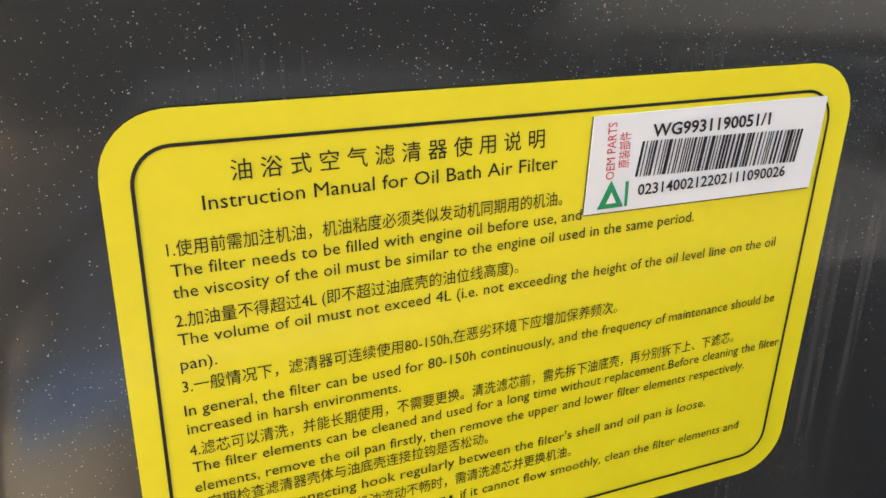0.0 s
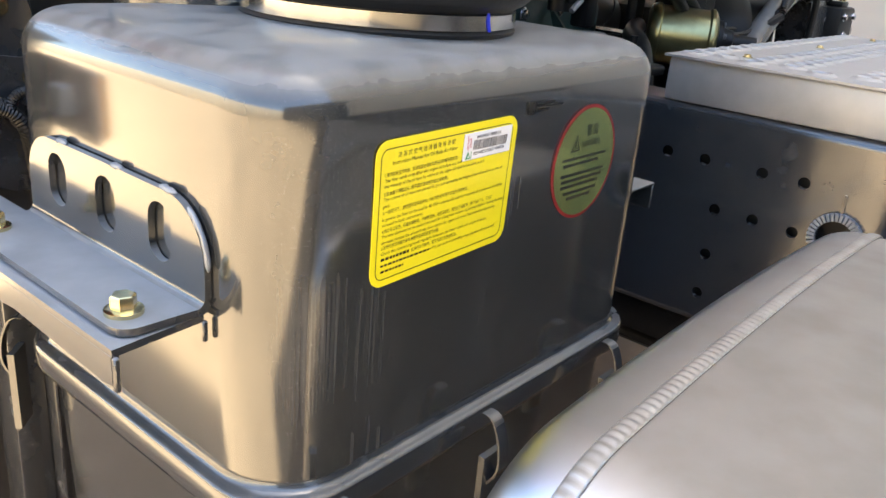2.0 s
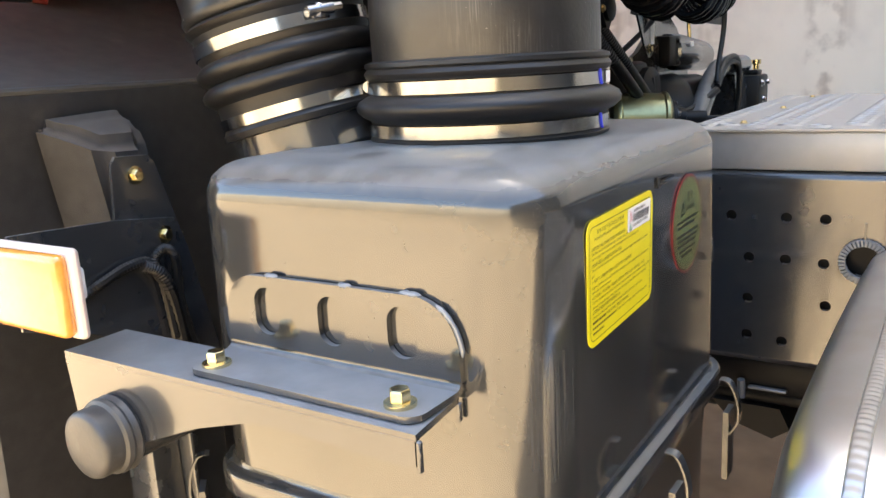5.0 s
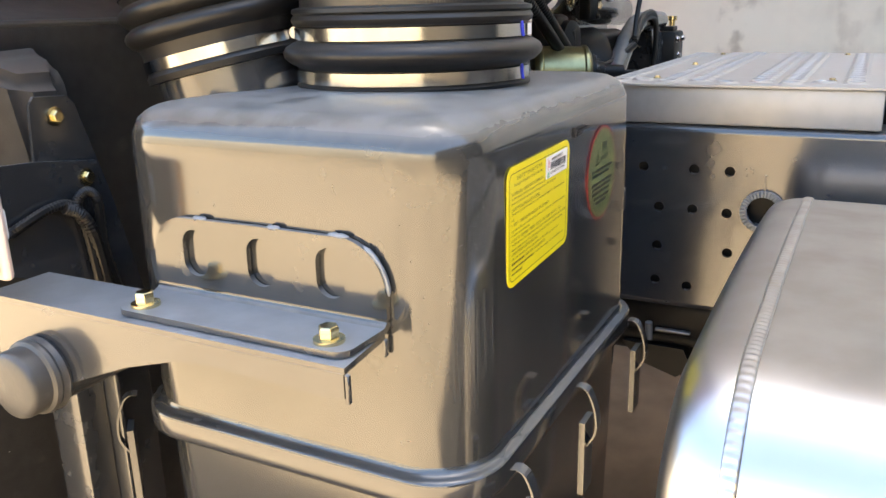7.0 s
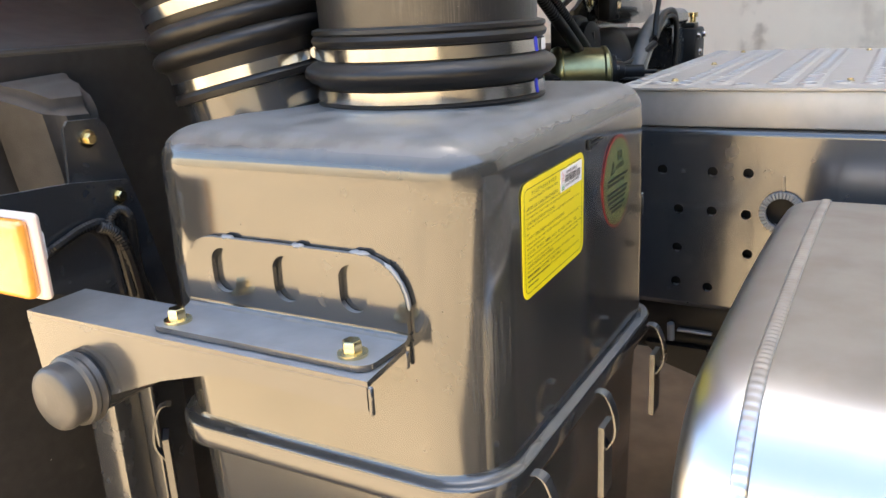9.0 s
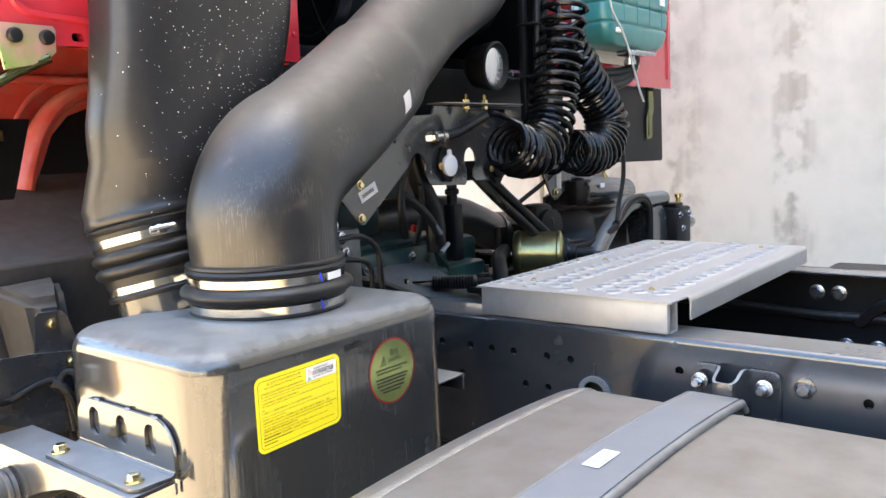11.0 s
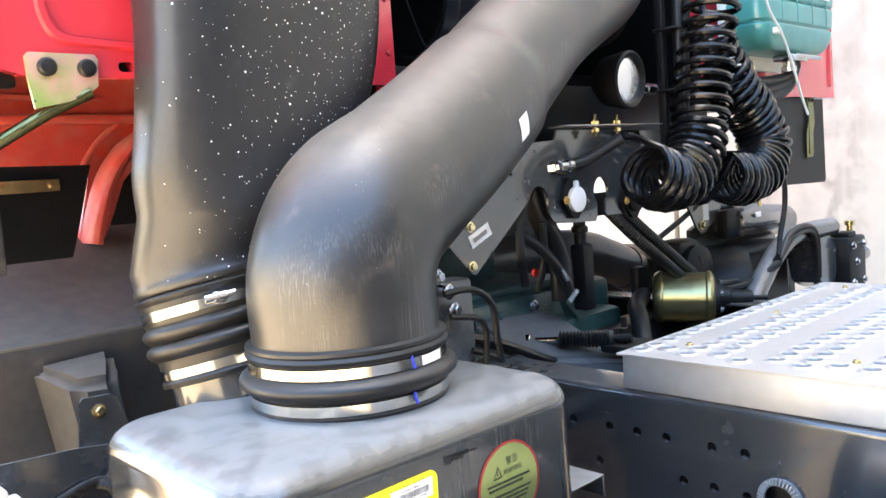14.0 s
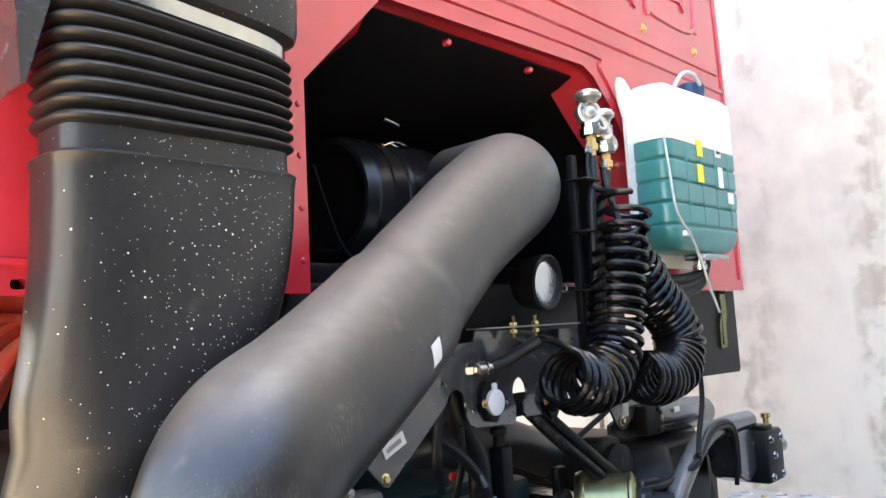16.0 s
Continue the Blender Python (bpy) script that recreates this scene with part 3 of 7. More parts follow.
strap = part("strap", bm, M_STRAP, t, "grey painted steel strap")
bm = bmesh.new()
liner = arc[1:]
for sy in (-0.0405, 0.0405):
    tube(bm, [Vector((x, y + sy, z - 0.0045)) for x, y, z in liner], 0.0062, 10)
rings = []
for p in liner:
    p = Vector(p)
    rings.append([p + Y * 0.040 - Z * 0.0035, p - Y * 0.040 - Z * 0.0035, p - Y * 0.040 - Z * 0.008, p + Y * 0.040 - Z * 0.008])
loft(bm, rings)
part("rubber_liner", bm, M_LINER, t, "dusty grey rubber liner under the strap")
bm = bmesh.new()
rbox(bm, (0.203, -0.262, 1.0462), (0.259, -0.240, 1.0467), 0, 1)
st = part("sticker", bm, M_WHITE, strap, "small white printed sticker")
bm = bmesh.new()
for i in range(5):
    rbox(bm, (0.214, -0.2585 + i * 0.0034, 1.0467), (0.249 - 0.005 * (i % 2), -0.2568 + i * 0.0034, 1.0469))
part("bars", bm, M_STRAP, st)

# ---- tank bracket on the rail ----
t = thing("tank_bracket", (0.67, -0.25, 0.8), "dark painted bent steel tank bracket bolted to the frame rail", "bracket")
bm = bmesh.new()
def ear_plate(y_out, y_in, side):
    """One flat ear of the bracket: outer top corner rounded, straight towards the hat."""
    arc_ = [(y_out - side * 0.012 + side * 0.012 * math.sin(radians(a)), 1.038 + 0.012 * math.cos(radians(a))) for a in range(0, 91, 15)]
    loop = [(y_in, 0.80), (y_in, 1.0505)] + arc_ + [(y_out, 0.80)]
    return loop if side > 0 else loop[::-1]


for y_out, y_in, side in ((-0.189, -0.2285, 1), (-0.328, -0.279, -1)):
    bm = bmesh.new()
    plate(bm, ear_plate(y_out, y_in, side)[::-1], [], 0.006, (0.672, 0, 0), (0, 1, 0), (0, 0, 1))
    bmesh.ops.bevel(bm, geom=[e for e in bm.edges if len(e.link_faces) == 2 and e.calc_face_angle(0) > 1.2], offset=0.0015, segments=2, affect="EDGES", clamp_overlap=True)
    part("ear", bm, M_BRACKET, t)
    # rounded bend and web running forward to the hat's front
    bm = bmesh.new()
    bend_ = [(0.672, y_in), (0.668, y_in - side * 0.0025), (0.662, y_in - side * 0.0045), (0.640, y_in - side * 0.0052), (0.632, y_in - side * 0.007), (0.628, y_in - side * 0.0105)]
    top_ = [1.0505, 1.0503, 1.0495, 1.0400, 1.0375, 1.0365]
    loft(bm, [[(x, y, 0.80), (x, y, z), (x - 0.001, y - side * 0.005, z), (x - 0.001, y - side * 0.005, 0.80)] for (x, y), z in zip(bend_, top_)])
    part("side_flange", bm, M_BRACKET, t)
bm = bmesh.new()
rbox(bm, (0.624, -0.2700, 0.80), (0.629, -0.2380, 1.0365), 0.0015)
part("hat_front", bm, M_BRACKET, t)
for y, z in ((-0.205, 1.025), (-0.307, 1.027)):
    bm = bmesh.new()
    lathe(bm, (0.660, y, z), (-1, 0, 0), [(0, 0.0138), (0.0025, 0.0138), (0.003, 0.0125)], 28)
    hexbolt(bm, (0.6575, y, z), (-1, 0, 0), 0.0086, 0.012, 1.25)
    tube(bm, [(0.647, y, z), (0.636, y, z)], 0.0055, 12)
    part("bolt", bm, M_ZINC, t, "zinc plated flange bolt")
bm = bmesh.new()
tube(bm, [(0.60, -0.245, 0.965), (0.60, -0.245, 1.0)], 0.007, 12)
lathe(bm, (0.60, -0.245, 0.975), Z, [(0, 0.014), (0.012, 0.014)], 6)
part("strap_bolt", bm, M_GOLD, t)

# ---- air filter ----
FX0, FX1, FY0, FY1, FZ1 = -0.055, 0.421, 0.12, 0.476, 1.190
filt = thing("air_filter", (0.18, 0.29, 0.60), "glossy dark grey steel oil bath air filter box, dusty on top", "air filter")


def shell_ring(z, inset, cr=0.058):
    w, h = FX1 - FX0 - 2 * inset, FY1 - FY0 - 2 * inset
    return [((FX0 + FX1) / 2 + a, (FY0 + FY1) / 2 + b, z) for a, b in rrect(w, h, max(0.012, cr - inset * 0.55), 10)]


bm = bmesh.new()
R = 0.030
rings = [shell_ring(0.905, 0.0), shell_ring(0.95, 0.0), shell_ring(1.05, 0.0), shell_ring(1.13, 0.001)]
rings += [shell_ring(FZ1 - R - 0.004 + R * math.sin(radians(a)), 0.001 + R * (1 - math.cos(radians(a)))) for a in range(0, 91, 10)]
rings += [shell_ring(FZ1 - 0.002, 0.07), shell_ring(FZ1, 0.12)]
loft(bm, rings)
part("upper_shell", bm, M_SHELL, filt)
bm = bmesh.new()
rings = [shell_ring(z, i) for z, i in ((0.878, 0.006), (0.878, -0.0085), (0.880, -0.0105), (0.884, -0.0110), (0.8985, -0.0110), (0.9010, -0.0104), (0.9025, -0.0090), (0.9030, -0.0060), (0.9036, -0.0030), (0.9060, -0.0010), (0.911, 0.0004))]
loft(bm, rings)
part("lip", bm, M_PAINT, filt, "rolled rim between shell and oil pan")
bm = bmesh.new()
rings = [shell_ring(z, i) for z, i in ((0.62, 0.035), (0.625, 0.02), (0.64, 0.010), (0.80, 0.006), (0.877, 0.004))]
loft(bm, rings)
part("oil_pan", bm, M_SHELL, filt)


def latch(x, y, nx, ny):
    """A pressed clip with a wire bail and a hanging blade, on the rim at (x, y), facing (nx, ny)."""
    bm = bmesh.new()
    n, s = Vector((nx, ny, 0)), Vector((-ny, nx, 0))
    o = Vector((x, y, 0))
    pts = [o + n * d + Z * z for d, z in ((0.004, 0.911), (0.009, 0.9115), (0.016, 0.9065), (0.023, 0.888), (0.024, 0.866), (0.014, 0.848))]
    rings = [[p + s * 0.006 + n * 0.001, p - s * 0.006 + n * 0.001, p - s * 0.006 - n * 0.001, p + s * 0.006 - n * 0.001] for p in spline(pts, 3)]
    loft(bm, rings)
    l = part("latch", bm, M_PAINT, filt, "grey steel hook latch")
    bm = bmesh.new()
    rr = [[o + n * d + Z * z + s * w for d, w in ((0.010, 0.013), (0.010, -0.013), (0.016, -0.013), (0.016, 0.013))] for z in (0.878, 0.87, 0.80)]
    loft(bm, rr)
    part("blade", bm, M_PAINT, l)


for a in ((-0.022, 0.100, 0, -1), (0.138, 0.100, 0, -1), (0.325, 0.100, 0, -1), (-0.053, 0.474, -0.7071, 0.7071)):
    latch(*a)

# arched mounting plate on the side of the shell
bm = bmesh.new()
out = [(0.420, 1.034), (0.184, 1.034), (0.184, 1.054)] + [(0.224 - 0.040 * math.cos(radians(a)), 1.054 + 0.042 * math.sin(radians(a))) for a in range(10, 91, 10)]
out += [(0.31, 1.0965), (0.385, 1.096)] + [(0.385 + 0.035 * math.sin(radians(a)), 1.060 + 0.036 * math.cos(radians(a))) for a in range(10, 91, 10)]
slots = [[(y + a, 1.066 + b) for a, b in rrect(0.027, 0.041, 0.0132, 7)] for y in (0.234, 0.303, 0.373)]
plate(bm, out, slots, 0.0050, (-0.0608, 0, 0), (0, 1, 0), (0, 0, 1))
mount = part("mounting_plate", bm, M_SHELL, filt, "arched plate with three slots")
bm = bmesh.new()
# bent foot: fillet down from the plate, then the flange with its rounded free corners
bend = [(-0.0608 - 0.006 * (1 - math.cos(radians(a))), 1.034 - 0.006 * math.sin(radians(a)) + 0.0015) for a in range(0, 91, 15)]
bend = bend + [(x + 0.0045, z - 0.0045) for x, z in reversed(bend)]
loft(bm, [[(x, y, z) for x, z in bend] for y in (0.1842, 0.30, 0.4198)])
part("bend", bm, M_SHELL, mount)
bm = bmesh.new()
foot = [(-0.0655, 0.1842), (-0.0655, 0.418), (-0.114, 0.410), (-0.1178, 0.404)] + [(-0.1045 - 0.0135 * math.cos(radians(a)), 0.1985 - 0.0135 * math.sin(radians(a))) for a in range(0, 91, 15)]
plate(bm, foot, [], 0.0050, (0, 0, 1.0247), (1, 0, 0), (0, 1, 0))
part("mounting_flange", bm, M_BRACKET, filt)
rnd = random.Random(21)
# Welds take the paler strap paint, which carries their bluish highlight.
for y0, w_ in ((0.366, 0.016), (0.288, 0.014), (0.226, 0.020)):
    bm = bmesh.new()
    path = [(-0.0585 + rnd.uniform(-0.0005, 0.0005), y0 - w_ / 2 + w_ * k / 6, 1.0965) for k in range(7)]
    tube(bm, path, [0.0006, 0.0022, 0.0027, 0.0022, 0.0028, 0.0021, 0.0006], 8)
    part("weld", bm, M_STRAP, mount, "small weld bead, pale for its highlight")
bm = bmesh.new()
path = [(-0.0590, 0.2235 - 0.0412 * math.cos(radians(a)), 1.054 + 0.0425 * math.sin(radians(a)) + rnd.uniform(-0.0004, 0.0004)) for a in range(0, 66, 6)]
tube(bm, path, [0.0006] + [rnd.uniform(0.0016, 0.0024) for _ in path[2:]] + [0.0006], 8)
part("weld", bm, M_STRAP, mount)

bm = bmesh.new()
rbox(bm, (0.415, 0.149, 1.025), (0.490, 0.209, 1.029), 0.001, 1)
rbox(bm, (0.486, 0.149, 0.999), (0.490, 0.209, 1.026), 0.001, 1)
part("side_tab", bm, M_SHELL, filt, "small bent steel tab")

# instruction label, in its own slightly turned plane
LA = math.atan2(0.004, 0.149)
LU, LV = Vector((math.cos(LA), 0, math.sin(LA))), Vector((-math.sin(LA), 0, math.cos(LA)))
LO = Vector((0.020, 0.12, 1.140))


def lp(u, v, off=0.0):
    """A point of the label: u and v in millimetres from its upper left corner."""
    return LO + LU * u / 1000 - LV * v / 1000 - Y * off


def flat(bm, loop, off):
    bm.faces.new([bm.verts.new(lp(u, v, off)) for u, v in loop])


def band(bm, outer, inner, off):
    a = [bm.verts.new(lp(u, v, off)) for u, v in outer]
    c = [bm.verts.new(lp(u, v, off)) for u, v in inner]
    for i in range(len(a)):
        j = (i + 1) % len(a)
        bm.faces.new((a[i], a[j], c[j], c[i]))


def rounded(corners, r, n=8):
    """The outline of a quadrilateral with its four corners rounded to radius r."""
    loop = []
    for i in range(4):
        p = Vector(corners[i])
        a, c = (Vector(corners[i - 1]) - p).normalized(), (Vector(corners[(i + 1) % 4]) - p).normalized()
        half = math.acos(max(-1.0, min(1.0, a.dot(c)))) / 2
        mid = p + (a + c).normalized() * r / math.sin(half)
        start, end = p + a * r / math.tan(half) - mid, p + c * r / math.tan(half) - mid
        a0, turn = math.atan2(start.y, start.x), start.angle_signed(end)
        loop += [(mid.x + r * math.cos(a0 - turn * k / n), mid.y + r * math.sin(a0 - turn * k / n)) for k in range(n + 1)]
    return loop


bm = bmesh.new()
edge = rounded([(-0.5, -0.5), (148.0, 0.6), (142.0, 98.6), (-3.0, 99.2)], 11.0)
loft(bm, [[lp(u, v, 0.0) for u, v in edge], [lp(u, v, 0.0005) for u, v in edge]])
label = part("instruction_label", bm, M_LABEL, filt, "yellow printed instruction label with rounded corners", smooth=0)
bm = bmesh.new()
band(bm, rounded([(3.8, 4.9), (142.2, 5.8), (136.6, 93.5), (1.6, 94.4)], 6.6), rounded([(4.4, 5.5), (141.6, 6.4), (136.0, 92.9), (2.2, 93.8)], 6.0), 0.0007)
part("border_line", bm, M_INK, label, smooth=0)
LINES = [
    ("油 浴 式 空 气 滤 清 器 使 用 说 明", 18.9, 11.6, 56, 2.7), ("Instruction Manual for Oil Bath Air Filter", 14.0, 16.2, 63.8, 2.5),
    ("1.使用前需加注机油，机油粘度必须类似发动机同期用的机油。", 7.6, 23.2, 71.5, 2.5), ("The filter needs to be filled with engine oil before use, and", 7.8, 26.9, 75.6, 2.2),
    ("the viscosity of the oil must be similar to the engine oil used in the same period.", 7.6, 30.7, 102.2, 2.2), ("2.加油量不得超过4L (即不超过油底壳的油位线高度)。", 7.4, 35.8, 62.8, 2.5),
    ("The volume of oil must not exceed 4L (i.e. not exceeding the height of the oil level line on the oil", 7.4, 39.3, 124.6, 2.2), ("pan).", 7.2, 43.9, 6.0, 2.2),
    ("3.一般情况下，滤清器可连续使用80-150h,在恶劣环境下应增加保养频次。", 7.0, 48.2, 86.0, 2.5),
    ("In general, the filter can be used for 80-150h continuously, and the frequency of maintenance should be", 6.8, 52.9, 127.2, 2.2), ("increased in harsh environments.", 6.8, 56.6, 39.1, 2.2),
    ("4.滤芯可以清洗，并能长期使用，不需要更换。清洗滤芯前，需先拆下油底壳，再分别拆下上、下滤芯。", 6.7, 61.0, 117.3, 2.5),
    ("The filter elements can be cleaned and used for a long time without replacement.Before cleaning the filter", 6.8, 64.6, 130.4, 2.2),
    ("elements, remove the oil pan firstly, then remove the upper and lower filter elements respectively.", 6.7, 68.8, 121.3, 2.2),
    ("5.定期检查滤清器壳体与油底壳连接拉钩是否松动。", 6.7, 72.6, 57.5, 2.5), ("Check the connecting hook regularly between the filter's shell and oil pan is loose.", 6.7, 76.5, 111.6, 2.2),
    ("机油流动不畅时，需清洗滤芯并更换机油。", 36.0, 80.8, 47.8, 2.5), ("if it cannot flow smoothly, clean the filter elements and", 58.0, 84.9, 70.7, 2.2),
]
bm = bmesh.new()
for text, u, v, w, h in LINES:
    lettering(bm, text, lp(u, v), LU, LV, w / 1000, (2.15 if h == 2.5 and v > 20 else h) / 1000, 0.0007)
for u, v, w, h in ((6.7, 80.8, 27.5, 2.0), (6.7, 84.9, 49.5, 1.5), (6.7, 89.2, 22.0, 1.5)):
    k = u
    while k < u + w:
        s = 1.2 + 2.6 * random.random()
        flat(bm, [(k, v), (min(k + s, u + w), v), (min(k + s, u + w), v - h), (k, v - h)], 0.0007)
        k += s + 0.9
part("printed_text", bm, M_INK, label, "black printed text", smooth=0)

bm = bmesh.new()
edge = [(85.0, 7.0), (140.2, 7.3), (138.7, 26.7), (83.8, 26.0)]
loft(bm, [[lp(u, v, 0.0006) for u, v in edge], [lp(u, v, 0.0010) for u, v in edge]])
bar = part("barcode_sticker", bm, M_WHITE, filt, "white barcode sticker on the yellow label", smooth=0)
k, rnd = 95.7, random.Random(5)
while k < 134.3:
    s = rnd.choice((0.26, 0.3, 0.55, 0.8))
    bm = bmesh.new()
    slope = (k - 95.7) * 0.026
    flat(bm, [(k - 1.2, 19.5 + slope), (k + s - 1.2, 19.5 + slope), (k + s, 12.6 + slope), (k, 12.6 + slope)], 0.0012)
    part("bar", bm, M_INK, bar, smooth=0)
    k += s + rnd.choice((0.25, 0.3, 0.45, 0.6))
bm = bmesh.new()
for a_, c_ in (((83.8, 26.0), (85.0, 7.0)), ((83.8, 26.0), (138.7, 26.7))):
    w_ = 0.35 if a_[1] != c_[1] and c_[1] < 10 else 0.0
    flat(bm, [a_, c_, (c_[0] - w_, c_[1] + (0.35 if not w_ else 0)), (a_[0] - w_, a_[1] + (0.35 if not w_ else 0))], 0.0007)
part("edge_line", bm, M_EDGE_LINE, bar, "thin dark line along the sticker's edge", smooth=0)
bm = bmesh.new()
lettering(bm, "WG9931190051/1", lp(97.8, 11.9), LU, LV, 0.0280, 0.0024, 0.0012, 0.022)
lettering(bm, "0231400212202111090026", lp(95.4, 23.3), LU, LV, 0.0360, 0.0022, 0.0012, 0.016)
part("printed_numbers", bm, M_INK, bar, smooth=0)
bm = bmesh.new()
lettering(bm, "OEM PARTS", lp(89.8, 19.4), LV, -LU, 0.0110, 0.0019, 0.0012)
lettering(bm, "原装部件", lp(92.8, 17.4), LV, -LU, 0.0070, 0.0019, 0.0012)
part("red_print", bm, M_RINK, bar, smooth=0)
bm = bmesh.new()
flat(bm, [(86.4, 25.2), (89.3, 19.6), (92.3, 25.2)], 0.0012)
flat(bm, [(92.5, 25.2), (93.2, 25.2), (93.2, 20.2), (92.5, 20.2)], 0.0012)
part("green_mark", bm, M_GINK, bar, smooth=0)
bm = bmesh.new()
flat(bm, [(88.2, 24.2), (89.35, 21.9), (90.5, 24.2)], 0.0014)
part("white_mark", bm, M_WHITE, bar, smooth=0)

# round warning sticker
WC = Vector((0.275, 0.12, 1.091))
bm = bmesh.new()
disc = lambda r, off: [WC + X * r * math.cos(2 * math.pi * i / 48) + Z * r * math.sin(2 * math.pi * i / 48) - Y * off for i in range(48)]
loft(bm, [disc(0.050, 0.0), disc(0.050, 0.0005)])
warn = part("warning_sticker", bm, M_WARN_RIM, filt, "round green-gold warning sticker with a red rim", smooth=0)
bm = bmesh.new()
bm.faces.new([bm.verts.new(p) for p in disc(0.0472, 0.0007)])
part("foil_disc", bm, M_WARN, warn, smooth=0)
bm = bmesh.new()
WU, WV = Vector((1, 0, 0.03)).normalized(), Vector((-0.03, 0, 1)).normalized()
lettering(bm, "警告", WC + Vector((-0.004, 0, 0.024)), WU, WV, 0.019, 0.0075, 0.0009)
lettering(bm, "WARNING", WC + Vector((-0.009, 0, 0.013)), WU, WV, 0.030, 0.0065, 0.0009)
tri_o = [(-0.026, 0.011), (-0.012, 0.012), (-0.018, 0.026)]
a = [bm.verts.new(WC + X * x + Z * z - Y * 0.0009) for x, z in tri_o]
c = [bm.verts.new(WC + X * (-0.0187 + (x + 0.0187) * 0.72) + Z * (0.0163 + (z - 0.0163) * 0.72) - Y * 0.0009) for x, z in tri_o]
for i in range(3):
    bm.faces.new((a[i], a[(i + 1) % 3], c[(i + 1) % 3], c[i]))
rbox(bm, WC + Vector((-0.0195, -0.00095, 0.0148)), WC + Vector((-0.018, -0.00085, 0.0205)))
rnd = random.Random(3)
for row, (z, x0, x1) in enumerate(((0.004, -0.036, 0.034), (-0.001, -0.034, 0.022), (-0.010, -0.036, 0.034), (-0.015, -0.034, 0.030), (-0.020, -0.034, 0.026), (-0.026, -0.028, 0.024), (-0.031, -0.022, 0.016))):
    k = x0
    while k < x1:
        s = 0.0015 + 0.004 * rnd.random()
        rbox(bm, WC + Vector((k, -0.00092, z)), WC + Vector((min(k + s, x1), -0.00082, z + 0.0026)))
        k += s + 0.001
part("print", bm, M_INK, warn, smooth=0)
bm = bmesh.new()
rnd = random.Random(8)
for i in range(5):
    for j in range(6):
        if rnd.random() < 0.85:
            rbox(bm, (0.1800 + 0.0016 * i, 0.1192, 1.1410 + 0.0016 * j), (0.1816 + 0.0016 * i, 0.12, 1.1426 + 0.0016 * j))
for z, x1 in ((1.1485, 0.213), (1.1455, 0.226), (1.1425, 0.206)):
    k = 0.1900
    while k < x1:
        s = 0.0012 + 0.0018 * rnd.random()
        rbox(bm, (k, 0.1192, z), (k + s, 0.12, z + 0.0016))
        k += s + 0.0006
part("stencil_print", bm, M_INK, filt, "small black printed marks", smooth=0)

# ---- bracket arm that carries the filter ----
t = thing("support_arm", (-0.09, 0.35, 0.93), "dark painted steel support arm with a capped tube end", "bracket")
bm = bmesh.new()
top = [(-0.126, 0.18), (-0.060, 0.187), (-0.060, 0.570), (-0.126, 0.570)]
plate(bm, top, [], 0.005, (0, 0, 1.0185), (1, 0, 0), (0, 1, 0))
part("top_plate", bm, M_BRACKET, t)
bm = bmesh.new()
web = [(0.181, 1.019), (0.181, 1.000), (0.190, 0.998), (0.31, 1.002), (0.34, 0.999), (0.365, 0.992), (0.40, 0.982), (0.466, 0.956), (0.50, 0.944), (0.55, 0.938), (0.562, 0.95), (0.570, 1.019)]
plate(bm, web, [], 0.005, (-0.1262, 0, 0), (0, 1, 0), (0, 0, 1))
part("web", bm, M_BRACKET, t)
bm = bmesh.new()
rbox(bm, (-0.1265, 0.1765, 0.996), (-0.1225, 0.1805, 1.019), 0.001, 1)
part("end_tab", bm, M_BRACKET, t)
bm = bmesh.new()
rbox(bm, (-0.0615, 0.1855, 1.004), (-0.0575, 0.1895, 1.019), 0.001, 1)
part("end_tab", bm, M_BRACKET, t)
for y in (0.209, 0.394):
    bm = bmesh.new()
    hexbolt(bm, (-0.1015, y, 1.0296), (0, 0, 1), 0.0080, 0.0125, 1.5)
    part("bolt", bm, M_GOLD, t, "yellow zinc plated flange bolt")
bm = bmesh.new()
tube(bm, [(-0.128, 0.502, 0.959), (0.6, 0.502, 0.959)], 0.030, 28)
part("tube", bm, M_BRACKET, t)
bm = bmesh.new()
lathe(bm, (-0.126, 0.502, 0.959), (-1, 0, 0), [(0, 0.0325), (0.004, 0.0352), (0.009, 0.0335), (0.012, 0.0350), (0.016, 0.0340), (0.018, 0.0308), (0.031, 0.0308), (0.0345, 0.0295), (0.0365, 0.026), (0.038, 0.015), (0.0385, 0.002)], 36)
part("end_cap", bm, M_CAP, t, "grey plastic tube cap")

# ---- intake pipe out of the filter ----
t = thing("intake_pipe", (0.1965, 0.2985, 1.188), "black moulded plastic intake pipe clamped on the filter outlet", "air pipe")
PC = Vector((0.1965, 0.2985, 0))
bm = bmesh.new()
lathe(bm, PC + Z * 1.186, Z, [(0, 0.114), (0.002, 0.119), (0.005, 0.1195), (0.007, 0.117), (0.021, 0.117), (0.023, 0.119), (0.026, 0.125), (0.031, 0.1305), (0.036, 0.1315), (0.041, 0.129), (0.045, 0.122), (0.047, 0.117),
     (0.061, 0.117), (0.063, 0.1205), (0.067, 0.122), (0.070, 0.1205), (0.0715, 0.119), (0.0735, 0.121), (0.077, 0.1205), (0.079, 0.114)], 64)
part("rubber_coupling", bm, M_RUBBER, t, "black rubber coupling sleeve with a bulge")


